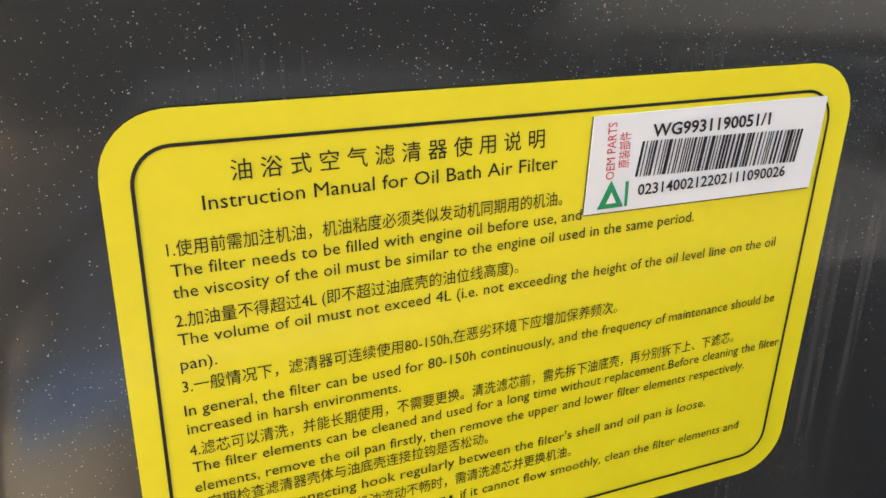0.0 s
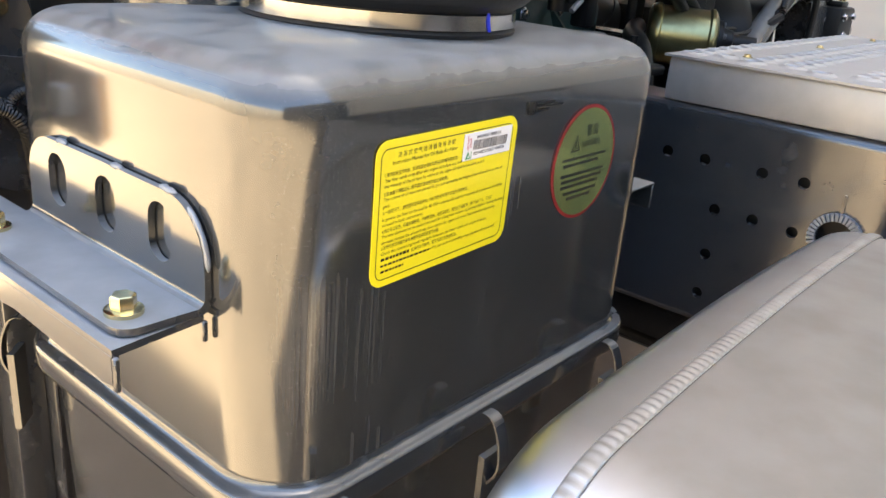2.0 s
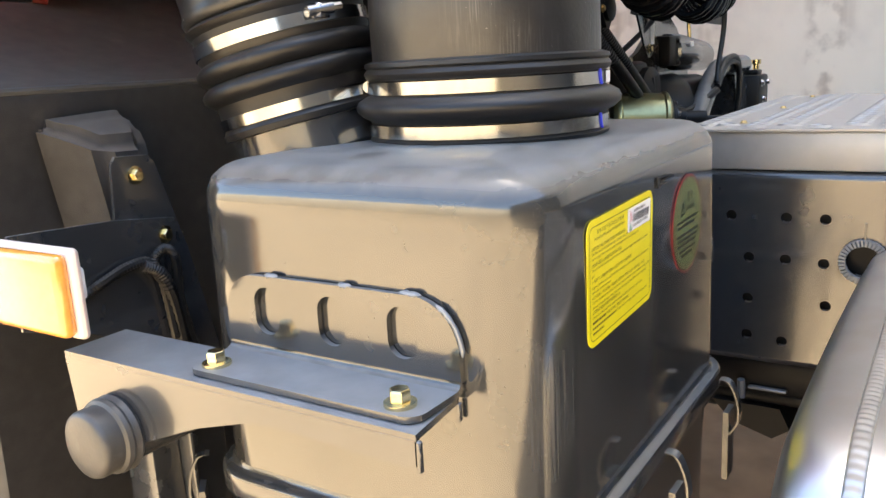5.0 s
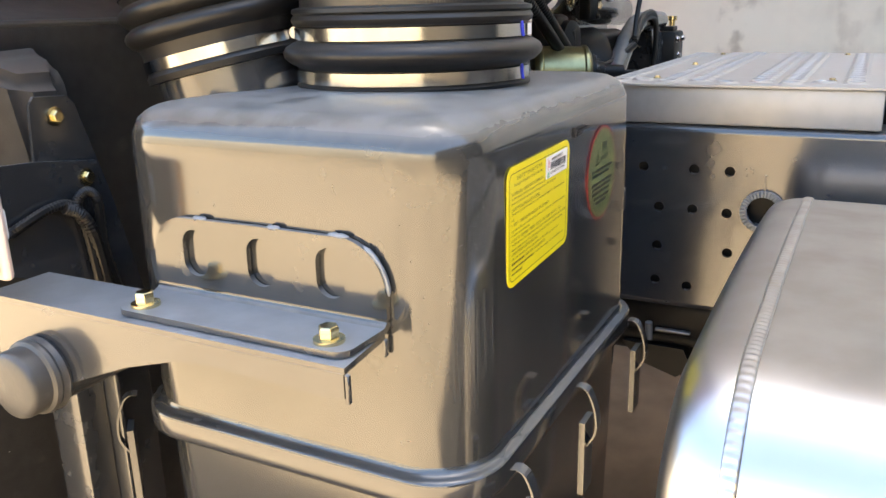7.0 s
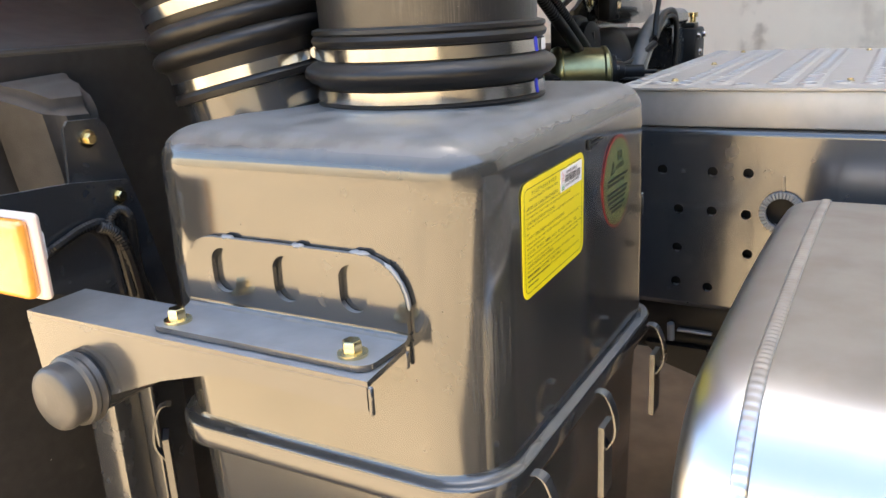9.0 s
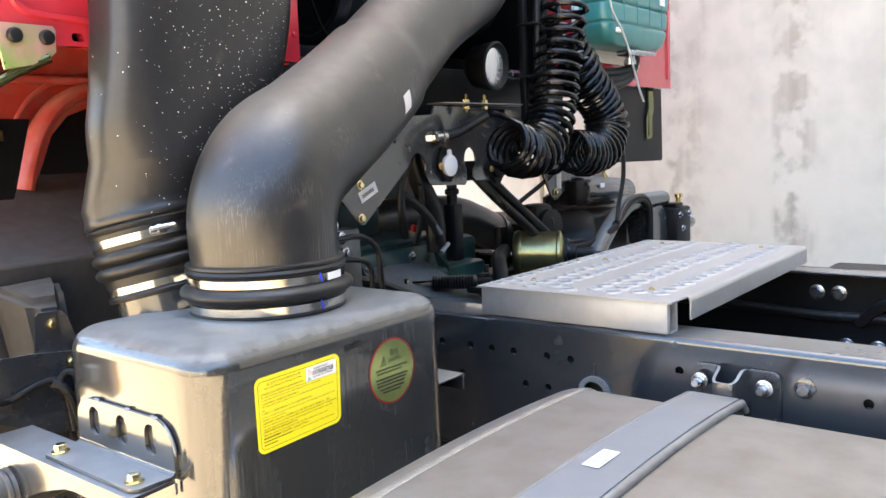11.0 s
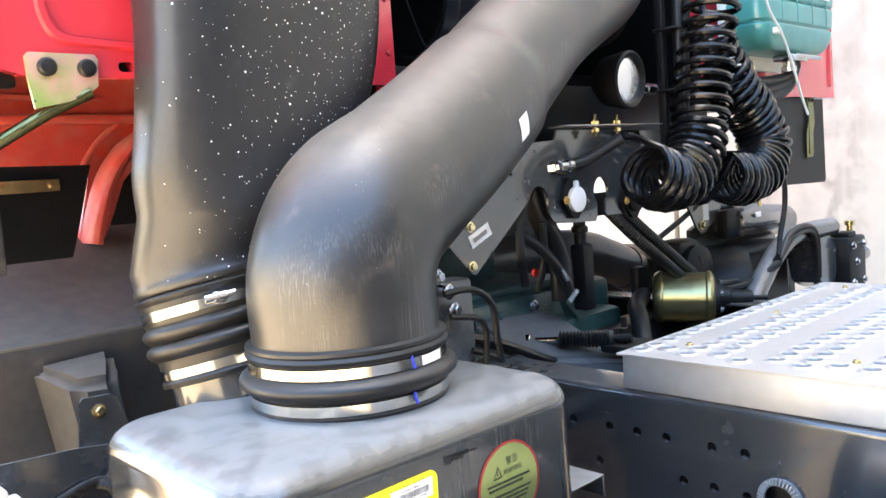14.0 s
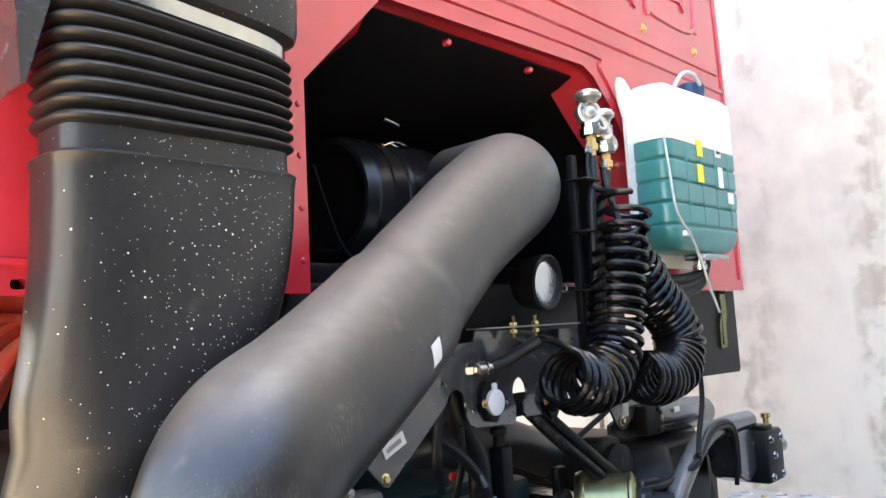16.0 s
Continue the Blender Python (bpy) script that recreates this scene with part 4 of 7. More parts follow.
def hose_clamp(parent, base, axis, r, width, worm_dir):
    bm = bmesh.new()
    lathe(bm, base, axis, [(0, r), (0.0008, r + 0.0014), (width - 0.0008, r + 0.0014), (width, r)], 64, caps=False)
    cl = part("clamp", bm, M_STEEL, parent, "bright steel hose clamp")
    axis, wd = Vector(axis).normalized(), Vector(worm_dir).normalized()
    side = axis.cross(wd)
    c = Vector(base) + axis * width / 2 + wd * (r + 0.006)
    bm = bmesh.new()
    tube(bm, [c - side * 0.016, c + side * 0.012], 0.0058, 10)
    tube(bm, [c + side * 0.012, c + side * 0.022], 0.0038, 6)
    rbox(bm, c - wd * 0.006 - Vector((0.009, 0.009, 0.007)), c - wd * 0.006 + Vector((0.009, 0.009, 0.007)), 0.002, 1)
    part("clamp_screw", bm, M_ZINC, cl)
    return cl


w1 = hose_clamp(t, PC + Z * 1.1935, Z, 0.1178, 0.0130, (0.9, -0.15, 0))
w2 = hose_clamp(t, PC + Z * 1.2335, Z, 0.1178, 0.0130, (0.92, 0.25, 0))
for cl, z in ((w1, 1.2000), (w2, 1.2400)):
    bm = bmesh.new()
    a0 = math.atan2(-0.095, 0.0)
    pts = [PC + Vector((0.1196 * math.cos(a0 + d), 0.1196 * math.sin(a0 + d), z + h)) for d, h in ((0.0, 0.008), (0.01, 0.0), (0.03, -0.006))]
    tube(bm, spline(pts, 4), 0.0014, 6)
    part("paint_mark", bm, M_BLUE, cl, "blue marker stroke")
bm = bmesh.new()
loft(bm, [[PC + Vector((0.1204 * math.cos(d), 0.1204 * math.sin(d), z)) for z in (1.2345, 1.2455)] for d in [a0 + 0.12 + 0.04 * k for k in range(9)]], closed=False, caps=False)
part("paper_label", bm, M_WHITE, w2, "small white paper label")
pipe_path = spline([(0.1965, 0.2985, 1.260), (0.198, 0.2985, 1.335), (0.236, 0.303, 1.400), (0.320, 0.318, 1.446), (0.424, 0.341, 1.500), (0.522, 0.366, 1.555), (0.63, 0.394, 1.624), (0.78, 0.437, 1.71), (0.94, 0.485, 1.785), (1.045, 0.53, 1.825), (1.10, 0.60, 1.84), (1.11, 0.72, 1.84)], 12)
k = len(pipe_path)
rad = []
for i, p in enumerate(pipe_path):
    r_ = 0.1125
    if p.x > 0.2:
        r_ = 0.1125 - 0.0065 * min(1, (p.x - 0.2) / 0.12)
    if p.x > 0.53:
        r_ = 0.1060 - 0.0075 * min(1, (p.x - 0.53) / 0.03)
    if p.x > 0.72:
        r_ = 0.0985 + 0.0145 * min(1, (p.x - 0.72) / 0.25)
    rad.append(r_)
bm = bmesh.new()
tube(bm, pipe_path, rad, 56)
part("pipe", bm, M_PIPE, t)
bm = bmesh.new()
so = Vector((0.486, 0.255, 1.502))
near = min(range(len(pipe_path)), key=lambda i: (pipe_path[i] - so).length)
tg = frames(pipe_path)[near][0]
nn = so - pipe_path[near]
nn = (nn - tg * nn.dot(tg)).normalized()
side_ = tg.cross(nn)
rings = []
for k in range(-3, 4):
    a = k * 0.055
    d_ = nn * math.cos(a) + side_ * math.sin(a)
    rings.append([pipe_path[near] + d_ * (rad[near] + 0.0012) + tg * s for s in (-0.014, 0.014)])
loft(bm, rings, closed=False, caps=False)
part("sticker", bm, M_WHITE, t, "small white sticker", smooth=0)

# ---- fresh air duct (snorkel) ----
t = thing("air_duct", (0.2, 0.48, 1.19), "tall flat black plastic air duct speckled with pale paint drops", "air duct")
HB, HA = Vector((0.142, 0.4865, 1.1864)), Vector((-0.075, 0.205, 1.0)).normalized()
HU = (X - HA * HA.x).normalized()
HV = HA.cross(HU)
bm = bmesh.new()
secs = [  # height, middle x, middle y, half width, half depth, squareness
    (1.42, 0.168, 0.499, 0.122, 0.090, 2.3), (1.47, 0.190, 0.495, 0.146, 0.083, 2.7),
    (1.52, 0.208, 0.49, 0.157, 0.078, 3.1), (1.58, 0.224, 0.487, 0.165, 0.075, 3.6), (1.66, 0.236, 0.484, 0.170, 0.073, 4.0), (1.755, 0.240, 0.482, 0.173, 0.073, 4.4), (1.762, 0.240, 0.482, 0.175, 0.075, 4.4), (1.766, 0.240, 0.482, 0.171, 0.071, 4.4)]
smooth_secs = []
for k in range(len(secs) - 3):
    before, here, there, after = (secs[max(k - 1, 0)], secs[k], secs[k + 1], secs[k + 2])
    for step in range(5):
        f_ = step / 5
        smooth_secs.append(tuple(0.5 * (2 * b_ + (c_ - a_) * f_ + (2 * a_ - 5 * b_ + 4 * c_ - d_) * f_ ** 2 + (3 * b_ - a_ - 3 * c_ + d_) * f_ ** 3) for a_, b_, c_, d_ in zip(before, here, there, after)))
smooth_secs += secs[-3:]
loft(bm, [ring(HB + HA * d + X * 0.005, HU, HV, r, r, 64) for d, r in ((0.139, 0.090), (0.139, 0.095), (0.142, 0.099), (0.147, 0.1005), (0.152, 0.0985), (0.157, 0.0975), (0.175, 0.098))] + [ring((x, y, z), X, Y, a, b, 64, q) for z, x, y, a, b, q in smooth_secs])
part("duct_body", bm, M_DUCT, t)
bm = bmesh.new()
loft(bm, [ring((0.240, 0.482, z), X, Y, 0.164 + d, 0.066 + d, 64, 4.2) for z, d in ((1.764, 0), (1.80, 0), (1.80, -0.01))])
part("collar", bm, M_DUCT, t)
bm = bmesh.new()
rings = []
for i in range(8 * 8 + 1):
    s = i / 8
    z = 1.796 + s * 0.0188
    bulge = 0.016 * abs(math.sin(math.pi * s)) ** 0.75 - 0.002
    tilt = 0.06 * s / 8
    rings.append([Vector((p.x, p.y, p.z - (p.x - 0.236) * tilt * 1.2)) for p in ring((0.240, 0.482, z), X, Y, 0.160 + bulge, 0.066 + bulge, 64, 3.8)])
loft(bm, rings)
part("bellows", bm, M_RUBBER, t, "ribbed black rubber bellows")
bm = bmesh.new()
rings = [[Vector((p.x, p.y, p.z - (p.x - 0.236) * 0.085)) for p in ring((0.240, 0.482, z), X, Y, 0.164 + d, 0.068 + d, 64, 3.8)] for z, d in ((1.946, 0), (1.948, 0.003), (1.969, 0.003), (1.971, 0))]
loft(bm, rings)
part("band", bm, M_STEEL, t, "bright steel band clamp")
bm = bmesh.new()
rings = [[Vector((p.x, p.y, p.z - (p.x - 0.236) * 0.085)) for p in ring((0.240, 0.482, z), X, Y, 0.166 + d, 0.070 + d, 64, 4.2)] for z, d in ((1.971, 0), (1.978, 0.012), (1.992, 0.016), (2.2, 0.018), (2.6, 0.02))]
loft(bm, rings)
part("upper_duct", bm, M_DUCT, t)
bm = bmesh.new()
tip_, cor_ = Vector((0.050, 0.552, 1.845)), Vector((0.033, 0.444, 1.838))
rise = Vector((-0.012, 0.0, 0.16))
loft(bm, [[tip_, tip_ + Y * 0.004, cor_ + Y * 0.004, cor_], [tip_ + rise * 0.4 - X * 0.012, tip_ + rise * 0.4 - X * 0.012 + Y * 0.004, cor_ + rise * 0.4 + Y * 0.004, cor_ + rise * 0.4], [tip_ + rise - X * 0.045, tip_ + rise - X * 0.045 + Y * 0.004, cor_ + rise + Y * 0.004, cor_ + rise]])
loft(bm, [[cor_, cor_ + X * 0.004, cor_ + X * 0.004 + Y * 0.05, cor_ + Y * 0.05], [cor_ + rise, cor_ + rise + X * 0.06, cor_ + rise + X * 0.06 + Y * 0.05, cor_ + rise + Y * 0.05]])
part("support_strap", bm, M_BRACKET, t, "dark grey bent strap beside the bellows")

bm = bmesh.new()
lathe(bm, HB, HA, [(-0.05, 0.080), (0.05, 0.080), (0.05, 0.077)], 48)
part("inlet_stub", bm, M_PAINT, filt, "grey steel inlet stub")
bm = bmesh.new()
prof = [(0.020, 0.081), (0.021, 0.088), (0.027, 0.089), (0.030, 0.0868), (0.050, 0.0868)]
for c0 in (0.068, 0.090):
    prof += [(c0 - 0.012, 0.088), (c0 - 0.008, 0.094), (c0 - 0.003, 0.098), (c0 + 0.002, 0.0985), (c0 + 0.006, 0.096), (c0 + 0.010, 0.090)]
prof += [(0.104, 0.092), (0.128, 0.092), (0.131, 0.095), (0.135, 0.097), (0.138, 0.094)]
lathe(bm, HB, HA, prof, 56)
part("flexible_hose", bm, M_RUBBER, t, "short ribbed black rubber hose")
hose_clamp(t, HB + HA * 0.031, HA, 0.0872, 0.013, (0.12, -0.97, 0.2))
hose_clamp(t, HB + HA * 0.107, HA, 0.0925, 0.014, (-0.38, -0.9, 0.2))

# ---- cab ----
cab = thing("truck_cab", (1.15, 1.4, 1.6), "glossy red truck cab with an open recess in its back wall", "truck cab")
CY = 0.58
OPEN = [(0.545, 1.605), (0.548, 1.975), (0.75, 2.18), (1.47, 2.195), (1.52, 2.175), (1.607, 2.096), (1.70, 1.985), (1.715, 1.95), (1.705, 1.605)]
bm = bmesh.new()
outline = [(-0.098, 1.64), (-0.075, 1.612), (-0.05, 1.605)] + OPEN + [(2.405, 1.605), (2.40, 2.2), (2.36, 2.62), (2.30, 3.3), (-0.06, 3.3)]
plate(bm, outline, [[(0.079 + a, 1.619 + b) for a, b in rrect(0.020, 0.013, 0.005, 4)]], 0.02, (0, CY + 0.02, 0), (1, 0, 0), (0, 0, 1))
back = part("rear_panel", bm, M_RED, cab)
bm = bmesh.new()
inner = [(x + (0.03 if x < 1 else -0.035 if x > 1.49 else 0), z - (0.035 if z > 2.0 else 0)) for x, z in OPEN]
loft(bm, [[(x, CY + 0.002, z) for x, z in OPEN], [(x, CY + 0.03, z) for x, z in OPEN], [(x, 0.69, z) for x, z in inner]], closed=False, caps=False)
part("recess_frame", bm, M_RED, cab)
# Near-black walls and a back close the recess.
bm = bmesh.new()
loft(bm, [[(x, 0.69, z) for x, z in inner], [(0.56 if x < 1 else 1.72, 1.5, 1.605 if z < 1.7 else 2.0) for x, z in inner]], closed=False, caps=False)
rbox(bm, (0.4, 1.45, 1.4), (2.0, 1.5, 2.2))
part("recess_inside", bm, M_DARK, cab, "near-black inside of the recess")
# Black box added to stop the bright gap under the recess.
bm = bmesh.new()
rbox(bm, (0.50, 0.66, 1.485), (1.74, 1.45, 1.63), 0.01)
part("recess_gap_filler", bm, M_BLACK, cab)
bm = bmesh.new()
plate(bm, [(0.60, 0.0), (1.475, 0.0), (1.49, 0.10), (1.50, 0.46), (0.62, 0.46)], [], 0.006, (0, 0.62, 2.172), (1, 0, 0), Vector((0, 0.93, -0.36)))
part("insulation_board", bm, M_BLACK, cab, "black insulation board under the recess top")
for x in (0.985, 1.29):
    bm = bmesh.new()
    rbox(bm, (x, 0.62, 2.150), (x + 0.014, 0.64, 2.165), 0.003, 1, Matrix.Rotation(radians(25), 4, "Y"))
    part("tab", bm, M_RED, cab)
bm = bmesh.new()
tube(bm, [(1.05, 0.9, 2.055), (1.10, 0.9, 2.045)], 0.007, 10)
part("pin", bm, M_ZINC, cab)
# Black piece puts the shade inside the panel hole into colour.
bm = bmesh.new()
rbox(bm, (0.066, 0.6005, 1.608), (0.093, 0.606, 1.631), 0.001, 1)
part("panel_hole_backing", bm, M_DARK, cab)
# pressed beads of the back wall
def bead(pts, r=0.011, name="pressed_bead"):
    bm = bmesh.new()
    path = spline([(x, CY - 0.0005, z) for x, z in pts], 5)
    loft(bm, [[p + s * r + Y * 0.004, p + s * r * 0.5 - Y * 0.006, p - s * r * 0.5 - Y * 0.006, p - s * r + Y * 0.004] for p, s in ((p, (t_.cross(Y)).normalized()) for p, (t_, u, v) in zip(path, frames(path)))])
    return part(name, bm, M_RED, back)


bead([(0.6, 2.285), (1.2, 2.285), (2.37, 2.285)], 0.014)
bead([(0.6, 2.34), (1.2, 2.34), (2.33, 2.34)], 0.01)
bead([(0.62, 2.45), (1.6, 2.45), (1.75, 2.455), (1.78, 2.5), (1.78, 3.2)])
bead([(1.85, 3.2), (1.85, 2.5), (1.875, 2.45), (1.95, 2.44), (2.10, 2.44), (2.17, 2.46), (2.19, 2.52), (2.19, 3.2)], 0.013)
bead([(1.93, 3.2), (1.93, 2.56), (1.96, 2.53), (2.08, 2.53), (2.11, 2.56), (2.11, 3.2)], 0.008)
bead([(-0.030, 3.2), (-0.028, 2.4), (-0.026, 1.95), (-0.024, 1.78), (-0.022, 1.71), (-0.019, 1.68), (-0.010, 1.660), (0.008, 1.651), (0.05, 1.648), (0.12, 1.646), (0.25, 1.645)], 0.008)
bead([(-0.085, 3.2), (-0.083, 2.2), (-0.083, 1.615)], 0.005)
bead([(2.33, 3.0), (2.37, 2.3), (2.375, 1.64)], 0.012)
bead([(1.77, 1.62), (1.775, 1.9), (1.74, 2.0), (1.66, 2.09), (1.56, 2.2), (1.5, 2.235), (0.8, 2.225)], 0.008)
for x, z in ((1.825, 2.38), (2.166, 2.383), (1.2, 2.39)):
    bm = bmesh.new()
    hexbolt(bm, (x, CY, z), (0, -1, 0), 0.010, 0.008)
    part("screw", bm, M_BRASS, back)
for z in (1.66, 1.75, 1.84, 1.93):
    bm = bmesh.new()
    lathe(bm, (0.533, CY, z), (0, -1, 0), [(0, 0.006), (0.003, 0.005), (0.004, 0.001)], 12)
    part("rivet", bm, M_RED, back)
bm = bmesh.new()
loft(bm, [[(-0.098, 0.60, 1.64), (-0.098, 0.60, 3.3), (-0.06, 0.60, 3.3), (-0.06, 0.60, 1.64)], [(-0.135, 0.68, 1.64), (-0.115, 0.68, 3.3), (-0.06, 0.68, 3.3), (-0.06, 0.68, 1.64)], [(-0.155, 2.4, 1.64), (-0.125, 2.4, 3.3), (-0.06, 2.4, 3.3), (-0.06, 2.4, 1.64)]])
side = part("side_panel", bm, M_RED, cab)
bm = bmesh.new()
rnd = random.Random(2)
for i, (y, z) in enumerate(((0.80, 1.94), (0.80, 1.84), (0.80, 1.76))):
    for k in range(5):
        a, c = y + rnd.uniform(-0.05, 0.04), z + rnd.uniform(-0.03, 0.03)
        horizontal = k % 2
        rbox(bm, (-0.139, a, c), (-0.1365, a + (0.07 if horizontal else 0.012), c + (0.010 if horizontal else 0.06)))
part("decal", bm, M_PINK, side, "pale worn decal strokes")
bm = bmesh.new()
rbox(bm, (-0.06, 0.62, 3.2), (2.3, 2.4, 3.3), 0.03)
rbox(bm, (2.3, 0.62, 1.6), (2.36, 2.4, 3.3), 0.01)
part("roof", bm, M_RED, cab)
# Unseen floor and front, added to keep light out of the engine bay.
bm = bmesh.new()
rbox(bm, (-0.05, 1.52, 1.36), (2.3, 2.4, 1.40), 0.01)
rbox(bm, (1.75, 0.62, 1.60), (2.3, 1.5, 1.64), 0.01)
part("floor_pan", bm, M_BLACK, cab)
bm = bmesh.new()
rbox(bm, (-0.1, 2.4, 1.25), (2.36, 2.46, 3.3), 0.02)
part("front_panel", bm, M_RED, cab)
# red lower body with the wheel arch
bm = bmesh.new()
arch = [(-0.10, 1.70), (-0.10, 1.50), (0.165, 1.50), (0.135, 1.375), (0.178, 1.372), (0.20, 1.42), (0.225, 1.48), (0.262, 1.52), (0.33, 1.545), (0.60, 1.55), (0.60, 1.70)]
plate(bm, arch, [], 0.02, (0, 1.02, 0), (1, 0, 0), (0, 0, 1))
low = part("lower_body", bm, M_RED_B, cab, "orange-red lower body with a wheel arch")
bm = bmesh.new()
path = spline([(0.152, 0.99, 1.372), (0.163, 0.985, 1.42), (0.19, 0.98, 1.49), (0.24, 0.98, 1.545), (0.33, 0.98, 1.575), (0.55, 0.98, 1.58)], 6)
loft(bm, [ring(p, u_, Y, 0.017, 0.034, 16) for p, u_ in ((p, (t_.cross(Y)).normalized()) for p, (t_, u, v) in zip(path, frames(path)))])
part("arch_lip", bm, M_RED_B, low)
bm = bmesh.new()
tube(bm, [Vector((p.x - 0.034, p.y + 0.01, p.z + 0.026)) for p in path], 0.006, 10)
part("arch_bead", bm, M_RED_B, low)
bm = bmesh.new()
rbox(bm, (-0.1, 0.97, 1.585), (0.5, 1.0, 1.60), 0.006)
rbox(bm, (-0.05, 0.985, 1.625), (0.2, 1.0, 1.635), 0.004)
part("ridge", bm, M_RED_B, low)
bm = bmesh.new()
rbox(bm, (0.2, 1.05, 1.34), (0.6, 1.4, 1.56), 0.02)
part("arch_lining", bm, M_BLACK, low)
# hinge bracket under the cab corner
t = thing("cab_stay", (-0.005, 0.57, 1.55), "yellow zinc plated bracket with two rubber studs and a stay rod", "bracket")
bm = bmesh.new()
plate(bm, [(-0.047, 1.600), (-0.042, 1.563), (0.0, 1.572), (0.026, 1.583), (0.037, 1.592), (0.040, 1.626), (0.036, 1.632), (-0.043, 1.632), (-0.048, 1.627)], [circle(-0.024, 1.614, 0.004, 10), circle(0.029, 1.614, 0.005, 10)], 0.005, (0, 0.577, 0), (1, 0, 0), (0, 0, 1))
part("plate", bm, M_IRID, t, "green and pink iridescent plate")
for x in (-0.024, 0.024):
    bm = bmesh.new()
    lathe(bm, (x, 0.572, 1.614), (0, -1, 0), [(0, 0.0115), (0.006, 0.0115), (0.009, 0.009), (0.010, 0.002)], 20)
    part("stud", bm, M_RUBBER, t)
bm = bmesh.new()
tube(bm, [(0.028, 0.577, 1.585), (-0.02, 0.585, 1.562), (-0.12, 0.62, 1.50)], 0.0085, 12)
part("rod", bm, M_OLIVE, t)
bm = bmesh.new()
rbox(bm, (-0.075, 0.60, 1.592), (-0.052, 0.62, 1.612), 0.004)
tube(bm, spline([(-0.10, 0.61, 1.598), (-0.08, 0.61, 1.599), (-0.06, 0.61, 1.602)], 3), 0.004, 8)
part("switch", bm, M_BLACK, t)
# black shield with a brass strip
t = thing("splash_shield", (0.04, 0.86, 1.37), "black plastic splash shield with a brass strip", "shield")
bm = bmesh.new()
plate(bm, [(-0.09, 1.36), (0.075, 1.36), (0.082, 1.38), (0.118, 1.506), (-0.09, 1.510)], [], 0.012, (0, 0.87, 0), (1, 0, 0), (0, 0, 1))
part("shield", bm, M_BLACK, t)
bm = bmesh.new()
rbox(bm, (-0.03, 0.852, 1.467), (0.066, 0.858, 1.486), 0.001, 1)
for x in (-0.02, 0.052):
    hexbolt(bm, (x, 0.852, 1.477), (0, -1, 0), 0.004, 0.004)
part("strip", bm, M_BRASS, t)

# ---- work lamp ----
t = thing("work_lamp", (1.13, 0.52, 1.61), "round black work lamp with a clear reflector lens", "lamp")
la = Vector((0.06, -1.0, -0.08)).normalized()
lc = Vector((1.129, 0.508, 1.619))
bm = bmesh.new()
lathe(bm, lc, la, [(-0.075, 0.01), (-0.072, 0.03), (-0.05, 0.052), (-0.01, 0.060), (0.0, 0.062), (0.008, 0.062), (0.011, 0.057), (0.006, 0.049), (-0.002, 0.047)], 36)
part("housing", bm, M_BLACK, t)
bm = bmesh.new()
lathe(bm, lc, la, [(0.0005, 0.0485), (0.003, 0.043), (0.0055, 0.028), (0.0065, 0.002)], 36)
part("lens", bm, M_GLASS, t)
bm = bmesh.new()
tube(bm, [(1.15, 0.56, 1.608), (1.30, 0.575, 1.612)], 0.011, 10)
tube(bm, [(1.30, 0.575, 1.612), (1.345, 0.578, 1.612)], 0.0135, 6)
part("mounting_bolt", bm, M_ZINC, t)

# ---- drums in the recess ----
t = thing("air_cleaner", (1.1, 0.95, 1.71), "black round air cleaner drum lying in the recess", "air cleaner")
bm = bmesh.new()
lathe(bm, (0.90, 0.93, 1.845), (1, 0.02, 0.0), [(0.02, 0.09), (0.012, 0.10), (0.006, 0.116), (-0.010, 0.120), (-0.016, 0.128), (-0.014, 0.138), (-0.006, 0.143), (0.012, 0.146), (0.016, 0.150), (0.024, 0.150), (0.028, 0.146), (0.06, 0.146), (0.062, 0.151), (0.07, 0.151), (0.072, 0.146), (0.11, 0.146),
     (0.113, 0.1505), (0.118, 0.1505), (0.121, 0.146), (0.126, 0.150), (0.131, 0.150), (0.135, 0.146), (0.20, 0.146), (0.203, 0.149), (0.209, 0.149), (0.212, 0.146), (0.24, 0.146), (0.25, 0.152), (0.265, 0.152), (0.27, 0.14), (0.3, 0.12)], 56)
drum = part("drum", bm, M_DRUM, t)
for k in range(10):
    a = radians(200 + k * 16)
    bm = bmesh.new()
    tube(bm, [Vector((x, 0.93 + 0.1465 * math.sin(a) * -1, 1.845 + 0.1465 * -math.cos(a))) for x in (0.932, 0.958)], 0.003, 6)
    part("rib", bm, M_DRUM, drum)
bm = bmesh.new()
tube(bm, spline([(1.0, 0.85, 1.972), (1.02, 0.83, 1.978), (1.055, 0.83, 1.972), (1.06, 0.86, 1.976), (1.03, 0.87, 1.985), (1.0, 0.85, 1.972)], 4), 0.003, 8)
part("wire_clip", bm, M_ZINC, t)
bm = bmesh.new()
path = spline([(1.20, 0.93, 1.85), (1.28, 0.92, 1.86), (1.36, 0.88, 1.86), (1.38, 0.80, 1.85), (1.30, 0.74, 1.845), (1.14, 0.72, 1.84)], 10)
tube(bm, path, [0.105 + 0.008 * math.sin(i * 2.1) for i in range(len(path))], 32)
part("corrugated_hose", bm, M_RUBBER, t)
bm = bmesh.new()
rbox(bm, (0.7, 0.85, 1.64), (1.5, 1.05, 1.69), 0.01)
part("cradle", bm, M_BLACK, t)
bm = bmesh.new()
tube(bm, spline([(0.66, 0.7, 1.86), (0.69, 0.7, 1.78), (0.73, 0.7, 1.70), (0.78, 0.7, 1.66)], 5), 0.003, 6)
part("wire", bm, M_BLACK, t)

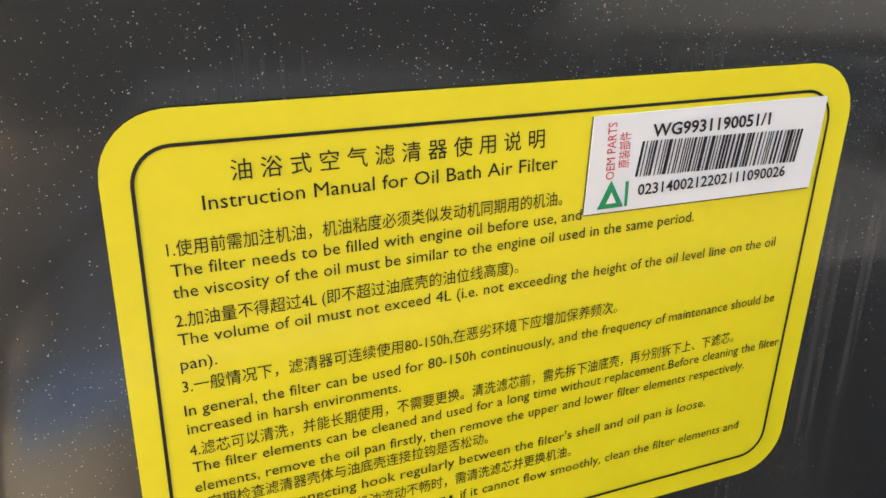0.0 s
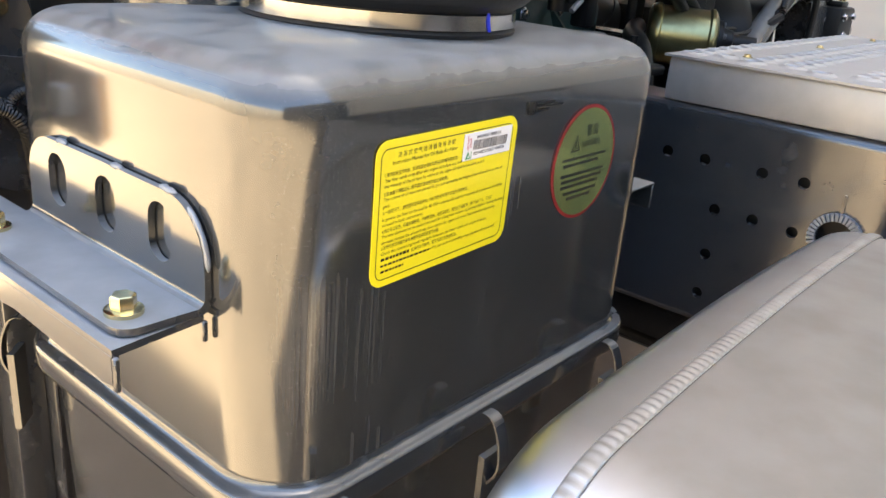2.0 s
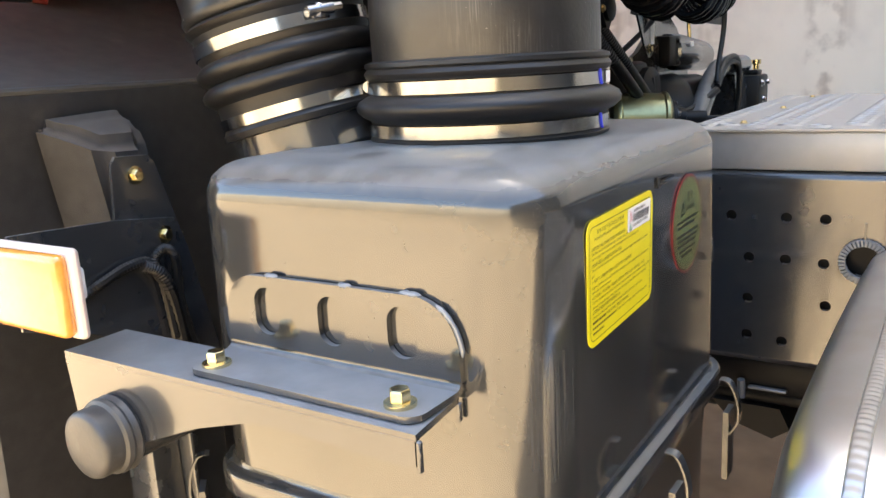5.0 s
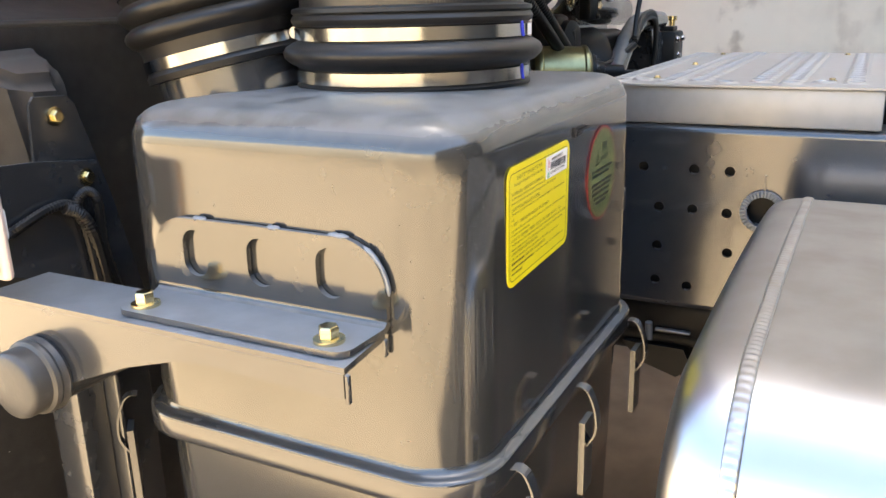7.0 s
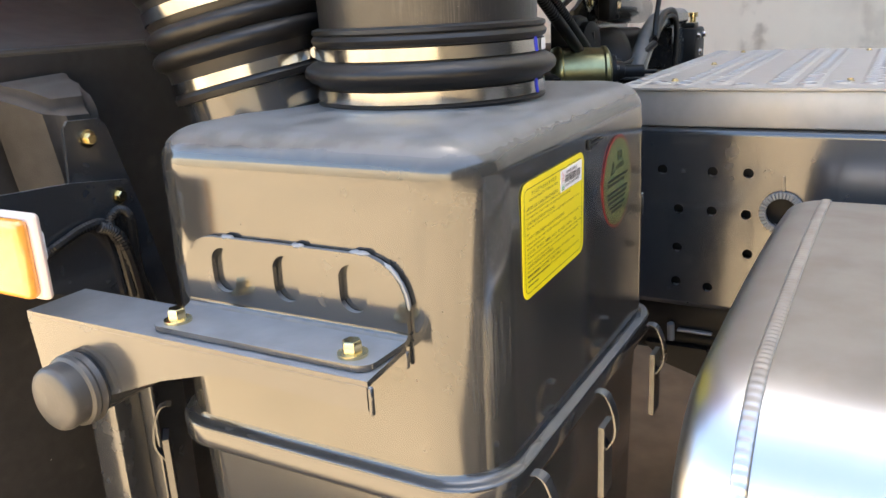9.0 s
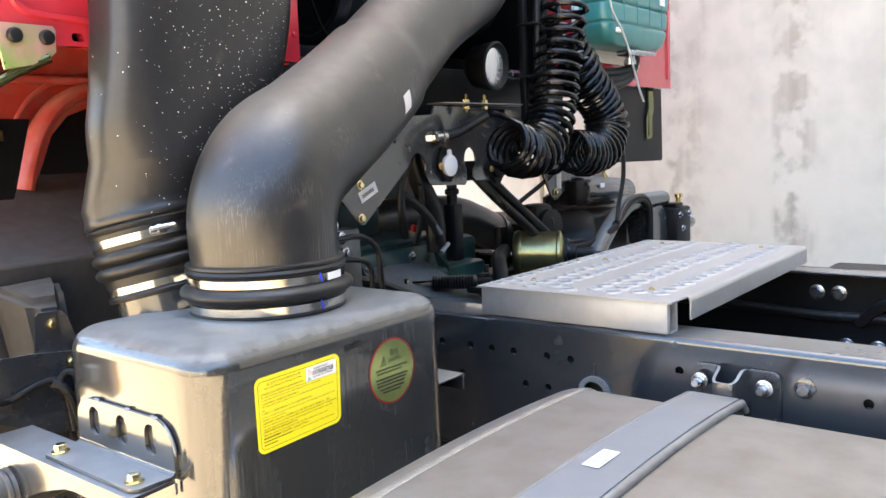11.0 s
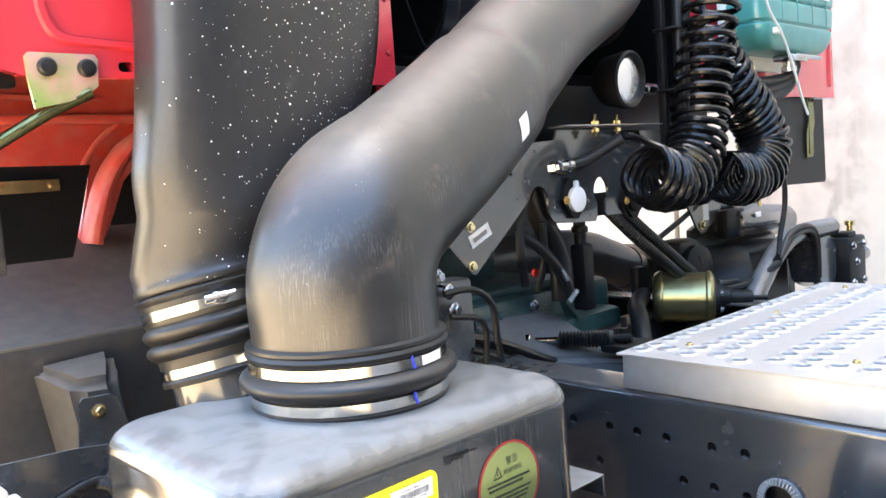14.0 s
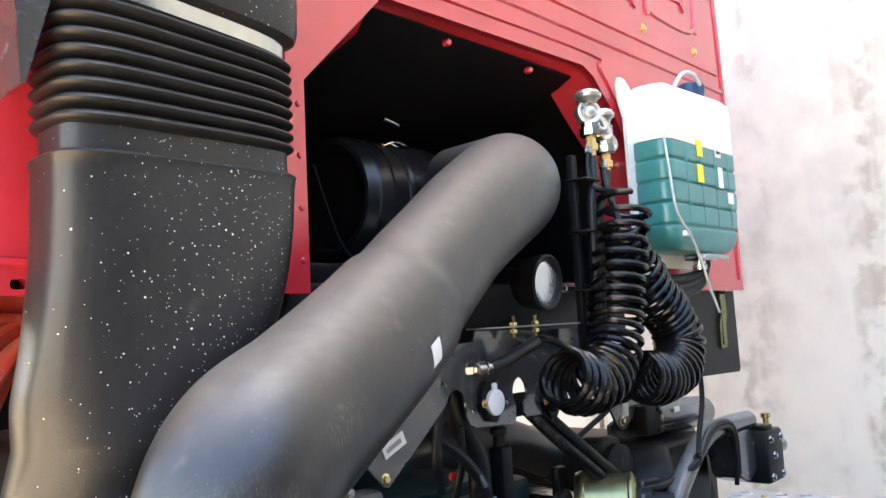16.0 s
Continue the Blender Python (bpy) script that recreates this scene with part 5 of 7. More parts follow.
# ---- coiled air lines ----
def coil(name, pts, turns, r, wire, label, lead=None, tail=None):
    t = thing(name, pts[0], label, "air hose", "coiled air hoses")
    axis = spline(pts, 24)
    fr = frames(axis)
    lens = [0.0]
    for a, c in zip(axis, axis[1:]):
        lens.append(lens[-1] + (c - a).length)
    n = turns * 18
    path = []
    for i in range(n + 1):
        s = i / n
        d = (s ** 0.9) * lens[-1]
        k = max(0, min(len(axis) - 2, next((j for j in range(len(lens) - 1) if lens[j + 1] >= d), len(lens) - 2)))
        f = (d - lens[k]) / max(1e-9, lens[k + 1] - lens[k])
        p = axis[k].lerp(axis[k + 1], f)
        t_, u, v = fr[k]
        a = 2 * math.pi * turns * s
        rr = r * (1 + 0.04 * math.sin(s * 37))
        path.append(p + (u * math.cos(a) + v * math.sin(a)) * rr)
    if lead:
        path = spline([*lead, path[0]], 5)[:-1] + path
    if tail:
        path = path + spline([path[-1], *tail], 5)[1:]
    bm = bmesh.new()
    tube(bm, path, wire, 8)
    part("coil", bm, M_COIL, t)
    for a, c in ((path[0], path[1]), (path[-1], path[-2])):
        bm = bmesh.new()
        lathe(bm, a, c - a, [(-0.004, 0.008), (-0.003, 0.0115), (0.012, 0.0115), (0.016, 0.0085)], 6)
        part("end_fitting", bm, M_ZINC, t)
    return t


coil("coiled_air_hose", [(1.425, 0.465, 1.82), (1.40, 0.467, 1.72), (1.375, 0.47, 1.62), (1.335, 0.465, 1.50), (1.28, 0.46, 1.43), (1.19, 0.455, 1.395), (1.085, 0.45, 1.425)], 21, 0.060, 0.0082,
     "black coiled air hose hanging in a loop", [(1.372, 0.52, 1.95), (1.362, 0.52, 1.89), (1.365, 0.50, 1.845)], [(1.09, 0.50, 1.50), (1.03, 0.56, 1.455), (0.985, 0.585, 1.446)])
coil("coiled_air_hose", [(1.43, 0.50, 1.77), (1.475, 0.49, 1.68), (1.545, 0.48, 1.60), (1.62, 0.47, 1.53), (1.645, 0.46, 1.465), (1.60, 0.45, 1.41), (1.515, 0.45, 1.385), (1.42, 0.455, 1.395)], 26, 0.058, 0.0082,
     "second black coiled air hose hanging beside the first", [(1.435, 0.52, 1.92), (1.42, 0.51, 1.87)], [(1.42, 0.5, 1.34), (1.40, 0.58, 1.36)])

t = thing("hose_sleeve", (0.985, 0.585, 1.446), "short black braided sleeve on the end of the coiled hose", "hose")
path = spline([(0.992, 0.582, 1.446), (1.03, 0.56, 1.455), (1.068, 0.525, 1.482), (1.088, 0.502, 1.498)], 10)
bm = bmesh.new()
tube(bm, path, [0.0125 * (1 + 0.05 * (i % 2)) for i in range(len(path))], 12)
part("sleeve", bm, M_RUBBER, t)
bm = bmesh.new()
lathe(bm, path[0], path[1] - path[0], [(-0.006, 0.010), (-0.005, 0.0145), (0.004, 0.0145), (0.005, 0.012)], 16)
part("ferrule", bm, M_BRASS, t)


def coupling(x, z, s, turn):
    """A cast gladhand: round face with a ring, domed top, side claw, nut and brass adaptor below."""
    t = thing("air_coupling", (x, 0.52, z), "silver cast air line coupling with a brass adaptor", "coupling", "air couplings")
    c = Vector((x, 0.52, z))
    face = Vector((-math.sin(turn), -math.cos(turn), 0.05)).normalized()
    across = face.cross(Z).normalized()
    bm = bmesh.new()
    lathe(bm, c, face, [(-0.026, 0.018), (-0.018, 0.030 * s), (0.0, 0.033 * s), (0.006, 0.031 * s), (0.008, 0.027 * s), (0.006, 0.023 * s), (0.007, 0.015 * s), (0.013, 0.014 * s), (0.015, 0.010 * s), (0.015, 0.001)], 32)
    body = part("body", bm, M_CAST, t)
    bm = bmesh.new()
    lathe(bm, c + Z * 0.022 * s, Z, [(0, 0.020 * s), (0.010, 0.026 * s), (0.014, 0.033 * s), (0.022, 0.034 * s), (0.025, 0.030 * s), (0.030, 0.028 * s), (0.034, 0.016 * s), (0.035, 0.002)], 28)
    part("top_cap", bm, M_CAST, t)
    for k in range(5):
        a = radians(30 + 30 * k)
        p = c + face * 0.008 + (across * math.cos(a) + Z * math.sin(a)) * 0.021 * s
        bm = bmesh.new()
        tube(bm, [p, p + face * 0.006], 0.0032, 8)
        part("lug", bm, M_CAST, body)
    bm = bmesh.new()
    claw = [c - across * 0.026 * s - Z * 0.012, c - across * 0.040 * s - Z * 0.022, c - across * 0.044 * s - Z * 0.036, c - across * 0.034 * s - Z * 0.044, c - across * 0.022 * s - Z * 0.036]
    tube(bm, spline(claw, 4), 0.0075, 10)
    part("claw", bm, M_CAST, t)
    bm = bmesh.new()
    lathe(bm, c - Z * 0.028, (0, 0, -1), [(0, 0.021), (0.010, 0.021), (0.013, 0.026), (0.030, 0.026), (0.033, 0.022)], 8)
    part("collar", bm, M_STEEL, t)
    bm = bmesh.new()
    lathe(bm, c - Z * 0.061, (0, 0, -1), [(0, 0.013), (0.016, 0.013), (0.018, 0.0175), (0.034, 0.0175), (0.036, 0.011), (0.055, 0.010)], 6)
    part("adaptor", bm, M_BRASS, t)
    return t


coupling(1.383, 2.040, 1.0, 0.55)
coupling(1.448, 2.005, 0.88, 0.2)
t = thing("hose_post", (1.33, 0.53, 1.40), "black steel post that carries the air lines", "post")
bm = bmesh.new()
rbox(bm, (1.318, 0.535, 1.40), (1.338, 0.555, 1.93), 0.004)
part("post", bm, M_BLACK, t)
for pts in ([(1.383, 0.52, 1.93), (1.375, 0.515, 1.87), (1.355, 0.515, 1.80), (1.350, 0.515, 1.62), (1.350, 0.52, 1.45)], [(1.448, 0.52, 1.90), (1.425, 0.515, 1.85), (1.385, 0.512, 1.79), (1.368, 0.512, 1.62), (1.366, 0.52, 1.45)]):
    bm = bmesh.new()
    tube(bm, spline(pts, 6), 0.0115, 10)
    part("hose", bm, M_RUBBER, t)
for z in (1.865, 1.74, 1.60):
    bm = bmesh.new()
    rbox(bm, (1.314, 0.500, z), (1.384, 0.558, z + 0.006), 0.002, 1)
    part("cable_tie", bm, M_BLACK, t)

# ---- coolant tank on the back wall ----
t = thing("coolant_tank", (1.86, 0.5, 1.67), "white plastic expansion tank with ribbed teal coolant level", "coolant tank")
bm = bmesh.new()
plate(bm, [(1.585, 1.665), (1.605, 1.645), (1.655, 1.645), (1.675, 1.665), (1.945, 1.662), (1.965, 1.64), (2.005, 1.645), (2.02, 1.67), (2.02, 2.0), (1.65, 2.12), (1.590, 2.165), (1.565, 2.168), (1.555, 2.150), (1.560, 2.10), (1.58, 2.06)], [circle(1.573, 2.15, 0.006, 12), circle(1.63, 1.66, 0.006, 12)], 0.010, (0, 0.537, 0), (1, 0, 0), (0, 0, 1))
part("mounting_flange", bm, M_TANKW, t)
GROOVES = (1.942, 1.884, 1.826, 1.768)


def tank_slice(z, inset):
    """One level of the tank: the left side slopes in towards the bottom, the lower corners are round."""
    low = max(0.0, (1.765 - z) / 0.065)
    round_ = 0.055 * (1 - math.sqrt(max(0.0, 1 - min(1.0, low) ** 2)))
    x0, x1 = 1.600 + 0.02 * max(0.0, 1.8 - z) + round_ * 1.3 + inset, 2.050 - 0.025 * max(0.0, 1.86 - z) / 0.15 - round_ + inset * -1
    y0, y1 = 0.425 + inset + round_ * 0.4, 0.536
    return [((x0 + x1) / 2 + a, (y0 + y1) / 2 + b, z) for a, b in rrect(x1 - x0, y1 - y0, 0.034, 6)]


bm = bmesh.new()
rings, z = [], 1.700
while z < 1.9925:
    rings.append(tank_slice(z, 0.007 * max(math.exp(-((z - g) / 0.0035) ** 2) for g in GROOVES)))
    z += 0.0035
loft(bm, rings)
teal = part("filled_body", bm, M_TEAL, t, "ribbed body showing teal coolant")
bm = bmesh.new()
rings = [tank_slice(1.9925 + k * 0.03, 0.0) for k in range(4)]
for k, (z, i) in enumerate(((2.10, 0.0), (2.135, 0.004), (2.150, 0.016), (2.154, 0.035))):
    rings.append([(x, y, z + 0.03 * (x - 1.8)) for x, y, _ in tank_slice(2.0, i)])
loft(bm, rings)
part("upper_body", bm, M_TANKW, t)
for x in (1.70, 1.79, 1.88, 1.97):
    bm = bmesh.new()
    rbox(bm, (x, 0.4235, 1.775), (x + 0.004, 0.4275, 1.985), 0.001, 1)
    part("rib", bm, M_TEAL, teal)
for (x, z, w, h, m_) in ((1.785, 1.984, 0.034, 0.046, M_YTAG), (1.780, 1.914, 0.036, 0.050, M_YTAG), (1.905, 1.985, 0.036, 0.026, M_WHITE), (1.912, 1.915, 0.030, 0.060, M_WHITE), (1.972, 1.860, 0.038, 0.032, M_WHITE)):
    bm = bmesh.new()
    rbox(bm, (x - w / 2, 0.4215, z - h / 2), (x + w / 2, 0.4235, z + h / 2))
    part("tag", bm, m_, t)
bm = bmesh.new()
rbox(bm, (1.893, 0.4208, 1.982), (1.917, 0.4214, 1.990))
part("printed_bars", bm, M_INK, t)
bm = bmesh.new()
prof = [(0, 0.028), (0.012, 0.028), (0.013, 0.036), (0.045, 0.036), (0.050, 0.030)]
lathe(bm, (1.905, 0.485, 2.152), Z, prof, 24)
cap_ = part("cap", bm, M_BLUE_CAP, t, "dark blue screw cap")
for k in range(12):
    a = 2 * math.pi * k / 12
    bm = bmesh.new()
    tube(bm, [(1.905 + 0.036 * math.cos(a), 0.485 + 0.036 * math.sin(a), 2.168), (1.905 + 0.036 * math.cos(a), 0.485 + 0.036 * math.sin(a), 2.195)], 0.003, 6)
    part("grip", bm, M_BLUE_CAP, cap_)
bm = bmesh.new()
tube(bm, spline([(1.89, 0.45, 2.190), (1.83, 0.44, 2.205), (1.76, 0.44, 2.195), (1.715, 0.445, 2.155)], 5), 0.006, 10)
part("overflow_hose", bm, M_CLEAR, t)
bm = bmesh.new()
tube(bm, spline([(1.592, 0.43, 2.0), (1.588, 0.42, 1.90), (1.600, 0.415, 1.80), (1.660, 0.41, 1.735), (1.715, 0.41, 1.66), (1.755, 0.41, 1.59), (1.795, 0.41, 1.535)], 6), 0.0034, 10)
part("overflow_hose", bm, M_CLEAR, t, "clear overflow hose")
bm = bmesh.new()
rbox(bm, (1.645, 0.412, 1.735), (1.668, 0.428, 1.750), 0.003, 1)
part("hose_clip", bm, M_TANKW, t)
bm = bmesh.new()
rbox(bm, (1.775, 0.44, 1.680), (1.885, 0.49, 1.697), 0.004)
lathe(bm, (1.83, 0.47, 1.70), (0, 0, -1), [(0, 0.016), (0.03, 0.016), (0.032, 0.02), (0.045, 0.02)], 12)
tube(bm, [(1.80, 0.44, 1.692), (1.905, 0.42, 1.686)], 0.006, 8)
part("outlet_fitting", bm, M_ZINC, t)
for i, dz in enumerate((0.0, -0.026, -0.048)):
    bm = bmesh.new()
    tube(bm, spline([(1.875, 0.47, 1.685 + dz * 0.2), (1.855, 0.49, 1.645 + dz * 0.7), (1.74, 0.515, 1.630 + dz), (1.60, 0.54, 1.632 + dz), (1.4, 0.56, 1.61 + dz)], 6), 0.014, 10)
    part("coolant_hose", bm, M_RUBBER, t)

# ---- mud flap ----
t = thing("side_flap", (2.18, 0.61, 1.34), "black plastic flap hung under the cab corner", "flap")
bm = bmesh.new()
plate(bm, [(1.90, 1.345), (2.37, 1.335), (2.38, 1.345), (2.375, 1.604), (1.90, 1.604)], [], 0.01, (0, 0.615, 0), (1, 0, 0), (0, 0, 1))
part("flap", bm, M_BLACK, t)
bm = bmesh.new()
box_path([(2.262, 0.60, 1.615), (2.265, 0.598, 1.53), (2.245, 0.598, 1.49), (2.25, 0.60, 1.42)], 0.045, 0.004, bm, up=(0, 1, 0))
rbox(bm, (2.243, 0.595, 1.43), (2.272, 0.60, 1.615), 0.001, 1)
part("clip", bm, M_OLIVE, t, "olive zinc plated clip")
bm = bmesh.new()
for x in (2.248, 2.272):
    lathe(bm, (x, 0.595, 1.598), (0, -1, 0), [(0, 0.006), (0.004, 0.005), (0.005, 0.001)], 10)
part("rivet", bm, M_BLACK, t)

# ---- connector plate behind the cab ----
t = thing("connector_plate", (1.05, 0.59, 1.24), "dark grey steel plate with sockets and cable cut-outs", "plate")
bm = bmesh.new()
out = [(0.640, 1.327), (0.640, 1.320), (0.700, 1.257), (0.712, 1.254), (0.722, 1.262), (0.80, 1.322), (0.868, 1.376)] + [(0.908 + 0.030 * math.cos(radians(a)), 1.378 + 0.032 * math.sin(radians(a))) for a in range(165, -1, -15)]
out += [(0.938, 1.352), (0.948, 1.336), (0.966, 1.328), (1.094, 1.321), (1.101, 1.328), (1.103, 1.358)] + [(1.120 + 0.026 * math.cos(radians(a)), 1.386 + 0.032 * math.sin(radians(a))) for a in range(235, -56, -20)]
out += [(1.133, 1.358), (1.133, 1.338), (1.139, 1.331), (1.24, 1.328), (1.262, 1.34), (1.30, 1.39), (1.372, 1.40), (1.372, 1.516), (0.980, 1.524), (0.970, 1.502), (0.853, 1.497)]
hs = [circle(0.785, 1.42, 0.005, 8), circle(0.828, 1.437, 0.005, 8), circle(0.868, 1.425, 0.005, 8), circle(0.96, 1.362, 0.005, 8), circle(1.075, 1.37, 0.005, 8), circle(1.34, 1.49, 0.006, 8)]
plate(bm, out, hs, 0.006, (0, 0.593, 0), (1, 0, 0), (0, 0, 1))
part("plate", bm, M_BRACKET, t)
bm = bmesh.new()
rbox(bm, (0.965, 0.545, 1.527), (1.40, 0.60, 1.530), 0.001, 1)
part("shelf", bm, M_STEP, t)
bm = bmesh.new()
tube(bm, spline([(0.955, 0.66, 1.45), (0.968, 0.655, 1.39), (0.985, 0.65, 1.335), (1.018, 0.65, 1.285), (1.040, 0.65, 1.235), (1.042, 0.65, 1.15)], 6), 0.026, 14)
part("rear_hose", bm, M_RUBBER, t)
bm = bmesh.new()
rbox(bm, (1.118, 0.605, 1.330), (1.165, 0.615, 1.382), 0.002)
part("backing", bm, M_BLACK, t)
for x in (1.075, 1.155):
    bm = bmesh.new()
    tube(bm, [(x, 0.56, 1.505), (x, 0.56, 1.552)], 0.0045, 8)
    lathe(bm, (x, 0.56, 1.531), Z, [(0, 0.009), (0.007, 0.009)], 6)
    lathe(bm, (x, 0.56, 1.515), Z, [(0, 0.009), (0.007, 0.009)], 6)
    part("bolt", bm, M_GOLD, t)


def socket(x, z, lid):
    bm = bmesh.new()
    out = [(x + a, z + b) for a, b in ((-0.036, -0.004), (-0.030, -0.014), (-0.004, -0.044), (0.012, -0.046), (0.030, -0.025), (0.034, 0.012), (0.018, 0.036), (-0.014, 0.042), (-0.03, 0.028))]
    plate(bm, out, [], 0.012, (0, 0.587, 0), (1, 0, 0), (0, 0, 1))
    so = part("socket", bm, M_BLACK, t, "black trailer socket")
    bm = bmesh.new()
    lathe(bm, (x + 0.004, 0.575, z - 0.004), (0, -1, 0), [(0, 0.027), (0.008, 0.027), (0.010, 0.024), (0.011, 0.002)], 24)
    rbox(bm, (x - 0.004, 0.566, z + 0.015), (x + 0.010, 0.575, z + 0.036), 0.003, 1)
    part("lid", bm, M_WHITE if lid else M_BLACK, so)
    bm = bmesh.new()
    hexbolt(bm, (x - 0.027, 0.575, z - 0.004), (0, -1, 0), 0.006, 0.006)
    part("screw", bm, M_BRASS, so)


socket(1.008, 1.379, True)
socket(1.225, 1.362, False)
bm = bmesh.new()
lathe(bm, (0.957, 0.587, 1.446), (0.6, -0.8, 0.05), [(-0.01, 0.014), (0.006, 0.014), (0.008, 0.010), (0.014, 0.010)], 6)
lathe(bm, (0.965, 0.576, 1.447), (1, -0.1, 0.0), [(0, 0.012), (0.02, 0.012), (0.022, 0.015), (0.034, 0.015), (0.036, 0.008)], 12)
part("hose_fitting", bm, M_ZINC, t)
for x, z in ((0.703, 1.270), (0.704, 1.345)):
    bm = bmesh.new()
    hexbolt(bm, (x, 0.587, z), (0, -1, 0), 0.0075, 0.008)
    part("bolt", bm, M_GOLD, t)
bm = bmesh.new()
so = Vector((0.729, 0.5865, 1.327))
su, sv = Vector((0.92, 0, 0.39)), Vector((-0.39, 0, 0.92))
bm.faces.new([bm.verts.new(so + su * a + sv * c) for a, c in ((-0.030, -0.013), (0.030, -0.013), (0.030, 0.013), (-0.030, 0.013))])
stk = part("sticker", bm, M_WHITE, t, "white sticker with printed bars", smooth=0)
bm = bmesh.new()
for k in range(12):
    a0 = -0.021 + k * 0.0034
    bm.faces.new([bm.verts.new(so - Y * 0.0006 + su * a + sv * c) for a, c in ((a0, -0.005), (a0 + 0.0018, -0.005), (a0 + 0.0018, 0.004), (a0, 0.004))])
part("bars", bm, M_INK, stk, smooth=0)
t = thing("side_bracket", (1.56, 0.6, 1.24), "dark grey triangular steel bracket", "bracket")
bm = bmesh.new()
plate(bm, [(1.44, 1.40), (1.535, 1.262), (1.555, 1.246), (1.578, 1.250), (1.66, 1.30), (1.66, 1.42), (1.56, 1.43)], [circle(1.60, 1.37, 0.006, 8)], 0.006, (0, 0.60, 0), (1, 0, 0), (0, 0, 1))
part("plate", bm, M_BRACKET, t)
bm = bmesh.new()
hexbolt(bm, (1.560, 0.594, 1.268), (0, -1, 0), 0.009, 0.009)
part("bolt", bm, M_GOLD, t)
bm = bmesh.new()
rbox(bm, (1.565, 0.592, 1.28), (1.592, 0.5935, 1.335), 0, 1)
part("sticker", bm, M_WHITE, t)
bm = bmesh.new()
rbox(bm, (1.64, 0.565, 1.22), (1.74, 0.60, 1.30), 0.008)
for z in (1.23, 1.285):
    hexbolt(bm, (1.70, 0.565, z), (0, -1, 0), 0.007, 0.006)
part("valve", bm, M_BLACK, t)

# ---- gearbox and linkage ----
t = thing("gearbox", (1.1, 0.9, 0.8), "dark green painted gearbox under black pipes", "gearbox")
bm = bmesh.new()
rbox(bm, (0.80, 0.72, 0.85), (1.32, 1.5, 1.165), 0.02)
rbox(bm, (0.86, 0.66, 0.95), (1.28, 0.74, 1.10), 0.015)
part("case", bm, M_GREEN, t)
bm = bmesh.new()
rbox(bm, (0.82, 0.75, 1.165), (1.20, 1.3, 1.182), 0.004)
part("top_cover", bm, M_GREEN, t)
bm = bmesh.new()
rbox(bm, (0.88, 0.90, 1.18), (1.10, 1.2, 1.30), 0.015)
part("shift_housing", bm, M_GREEN, t)
bm = bmesh.new()
loft(bm, [[(0.83, 0.735, 1.138), (1.09, 0.735, 1.118), (0.985, 0.44, 1.046), (0.85, 0.60, 1.062)], [(0.83, 0.735, 0.94), (1.09, 0.735, 0.94), (0.985, 0.44, 0.94), (0.85, 0.60, 0.94)]])
bmesh.ops.recalc_face_normals(bm, faces=bm.faces)
bmesh.ops.bevel(bm, geom=list(bm.edges), offset=0.008, segments=2, affect="EDGES", clamp_overlap=True)
part("side_cover", bm, M_HOUSING, t, "grey cast side cover")
bm = bmesh.new()
loft(bm, [[(x, y, z) for y, z in ((0.66, 1.10), (0.66, 1.02), (0.72, 1.16))] for x in (1.10, 1.108)])
part("rib", bm, M_GREEN, t)
for x, z in ((0.90, 1.13), (1.02, 1.135), (1.14, 1.14), (0.9, 1.0), (1.1, 0.98), (1.24, 1.08), (1.24, 1.0)):
    bm = bmesh.new()
    hexbolt(bm, (x, 0.72 if z > 1.1 or x > 1.2 else 0.66, z), (0, -1, 0), 0.010, 0.010)
    part("bolt", bm, M_ZINC if x > 1.0 else M_GREEN, t)
bm = bmesh.new()
lathe(bm, (1.03, 0.72, 1.21), (0, -1, 0), [(0, 0.010), (0.008, 0.010), (0.010, 0.005)], 14)
part("red_plug", bm, M_RINK, t)
# Unseen housing and shaft, added to keep the underside and step holes dark.
bm = bmesh.new()
rbox(bm, (0.86, -0.2, 0.62), (1.34, 0.7, 0.93), 0.06, 3)
tube(bm, [(1.1, -0.2, 0.76), (1.1, -2.5, 0.70)], 0.06, 20)
part("underbody_filler", bm, M_BLACK, t)
t = thing("clutch_housing", (0.66, 0.62, 0.9), "dark grey round clutch housing cover", "housing")
bm = bmesh.new()
lathe(bm, (0.64, 0.66, 1.10), (-0.2, -0.97, 0.0), [(-0.1, 0.125), (-0.004, 0.125), (0.004, 0.119), (0.006, 0.03), (0.012, 0.026), (0.014, 0.012), (0.006, 0.010)], 40)
part("cover", bm, M_PAINT, t)
for x, z in ((0.625, 1.235), (0.635, 1.20), (0.60, 1.265)):
    bm = bmesh.new()
    hexbolt(bm, (x, 0.575, z), (0.2, -1, 0), 0.010, 0.012)
    tube(bm, [(x, 0.58, z), (x, 0.66, z)], 0.012, 8)
    part("bolt", bm, M_ZINC, t)
bm = bmesh.new()
rbox(bm, (0.56, 0.600, 1.00), (0.714, 0.655, 1.250), 0.012)
part("block", bm, M_HOUSING, t, "grey cast housing face")
bm = bmesh.new()
lathe(bm, (0.652, 0.601, 1.171), (0, -1, 0), [(0, 0.026), (0.003, 0.025), (0.004, 0.016), (0.007, 0.015), (0.008, 0.004)], 28)
part("boss", bm, M_HOUSING, t)
bm = bmesh.new()
tube(bm, spline([(0.60, 0.56, 1.235), (0.66, 0.55, 1.235), (0.705, 0.545, 1.20), (0.715, 0.545, 1.12), (0.75, 0.55, 1.02), (0.85, 0.57, 0.96)], 6), 0.0065, 8)
tube(bm, spline([(0.62, 0.57, 1.19), (0.69, 0.56, 1.17), (0.695, 0.56, 1.10), (0.66, 0.56, 1.04), (0.62, 0.57, 1.0)], 6), 0.006, 8)
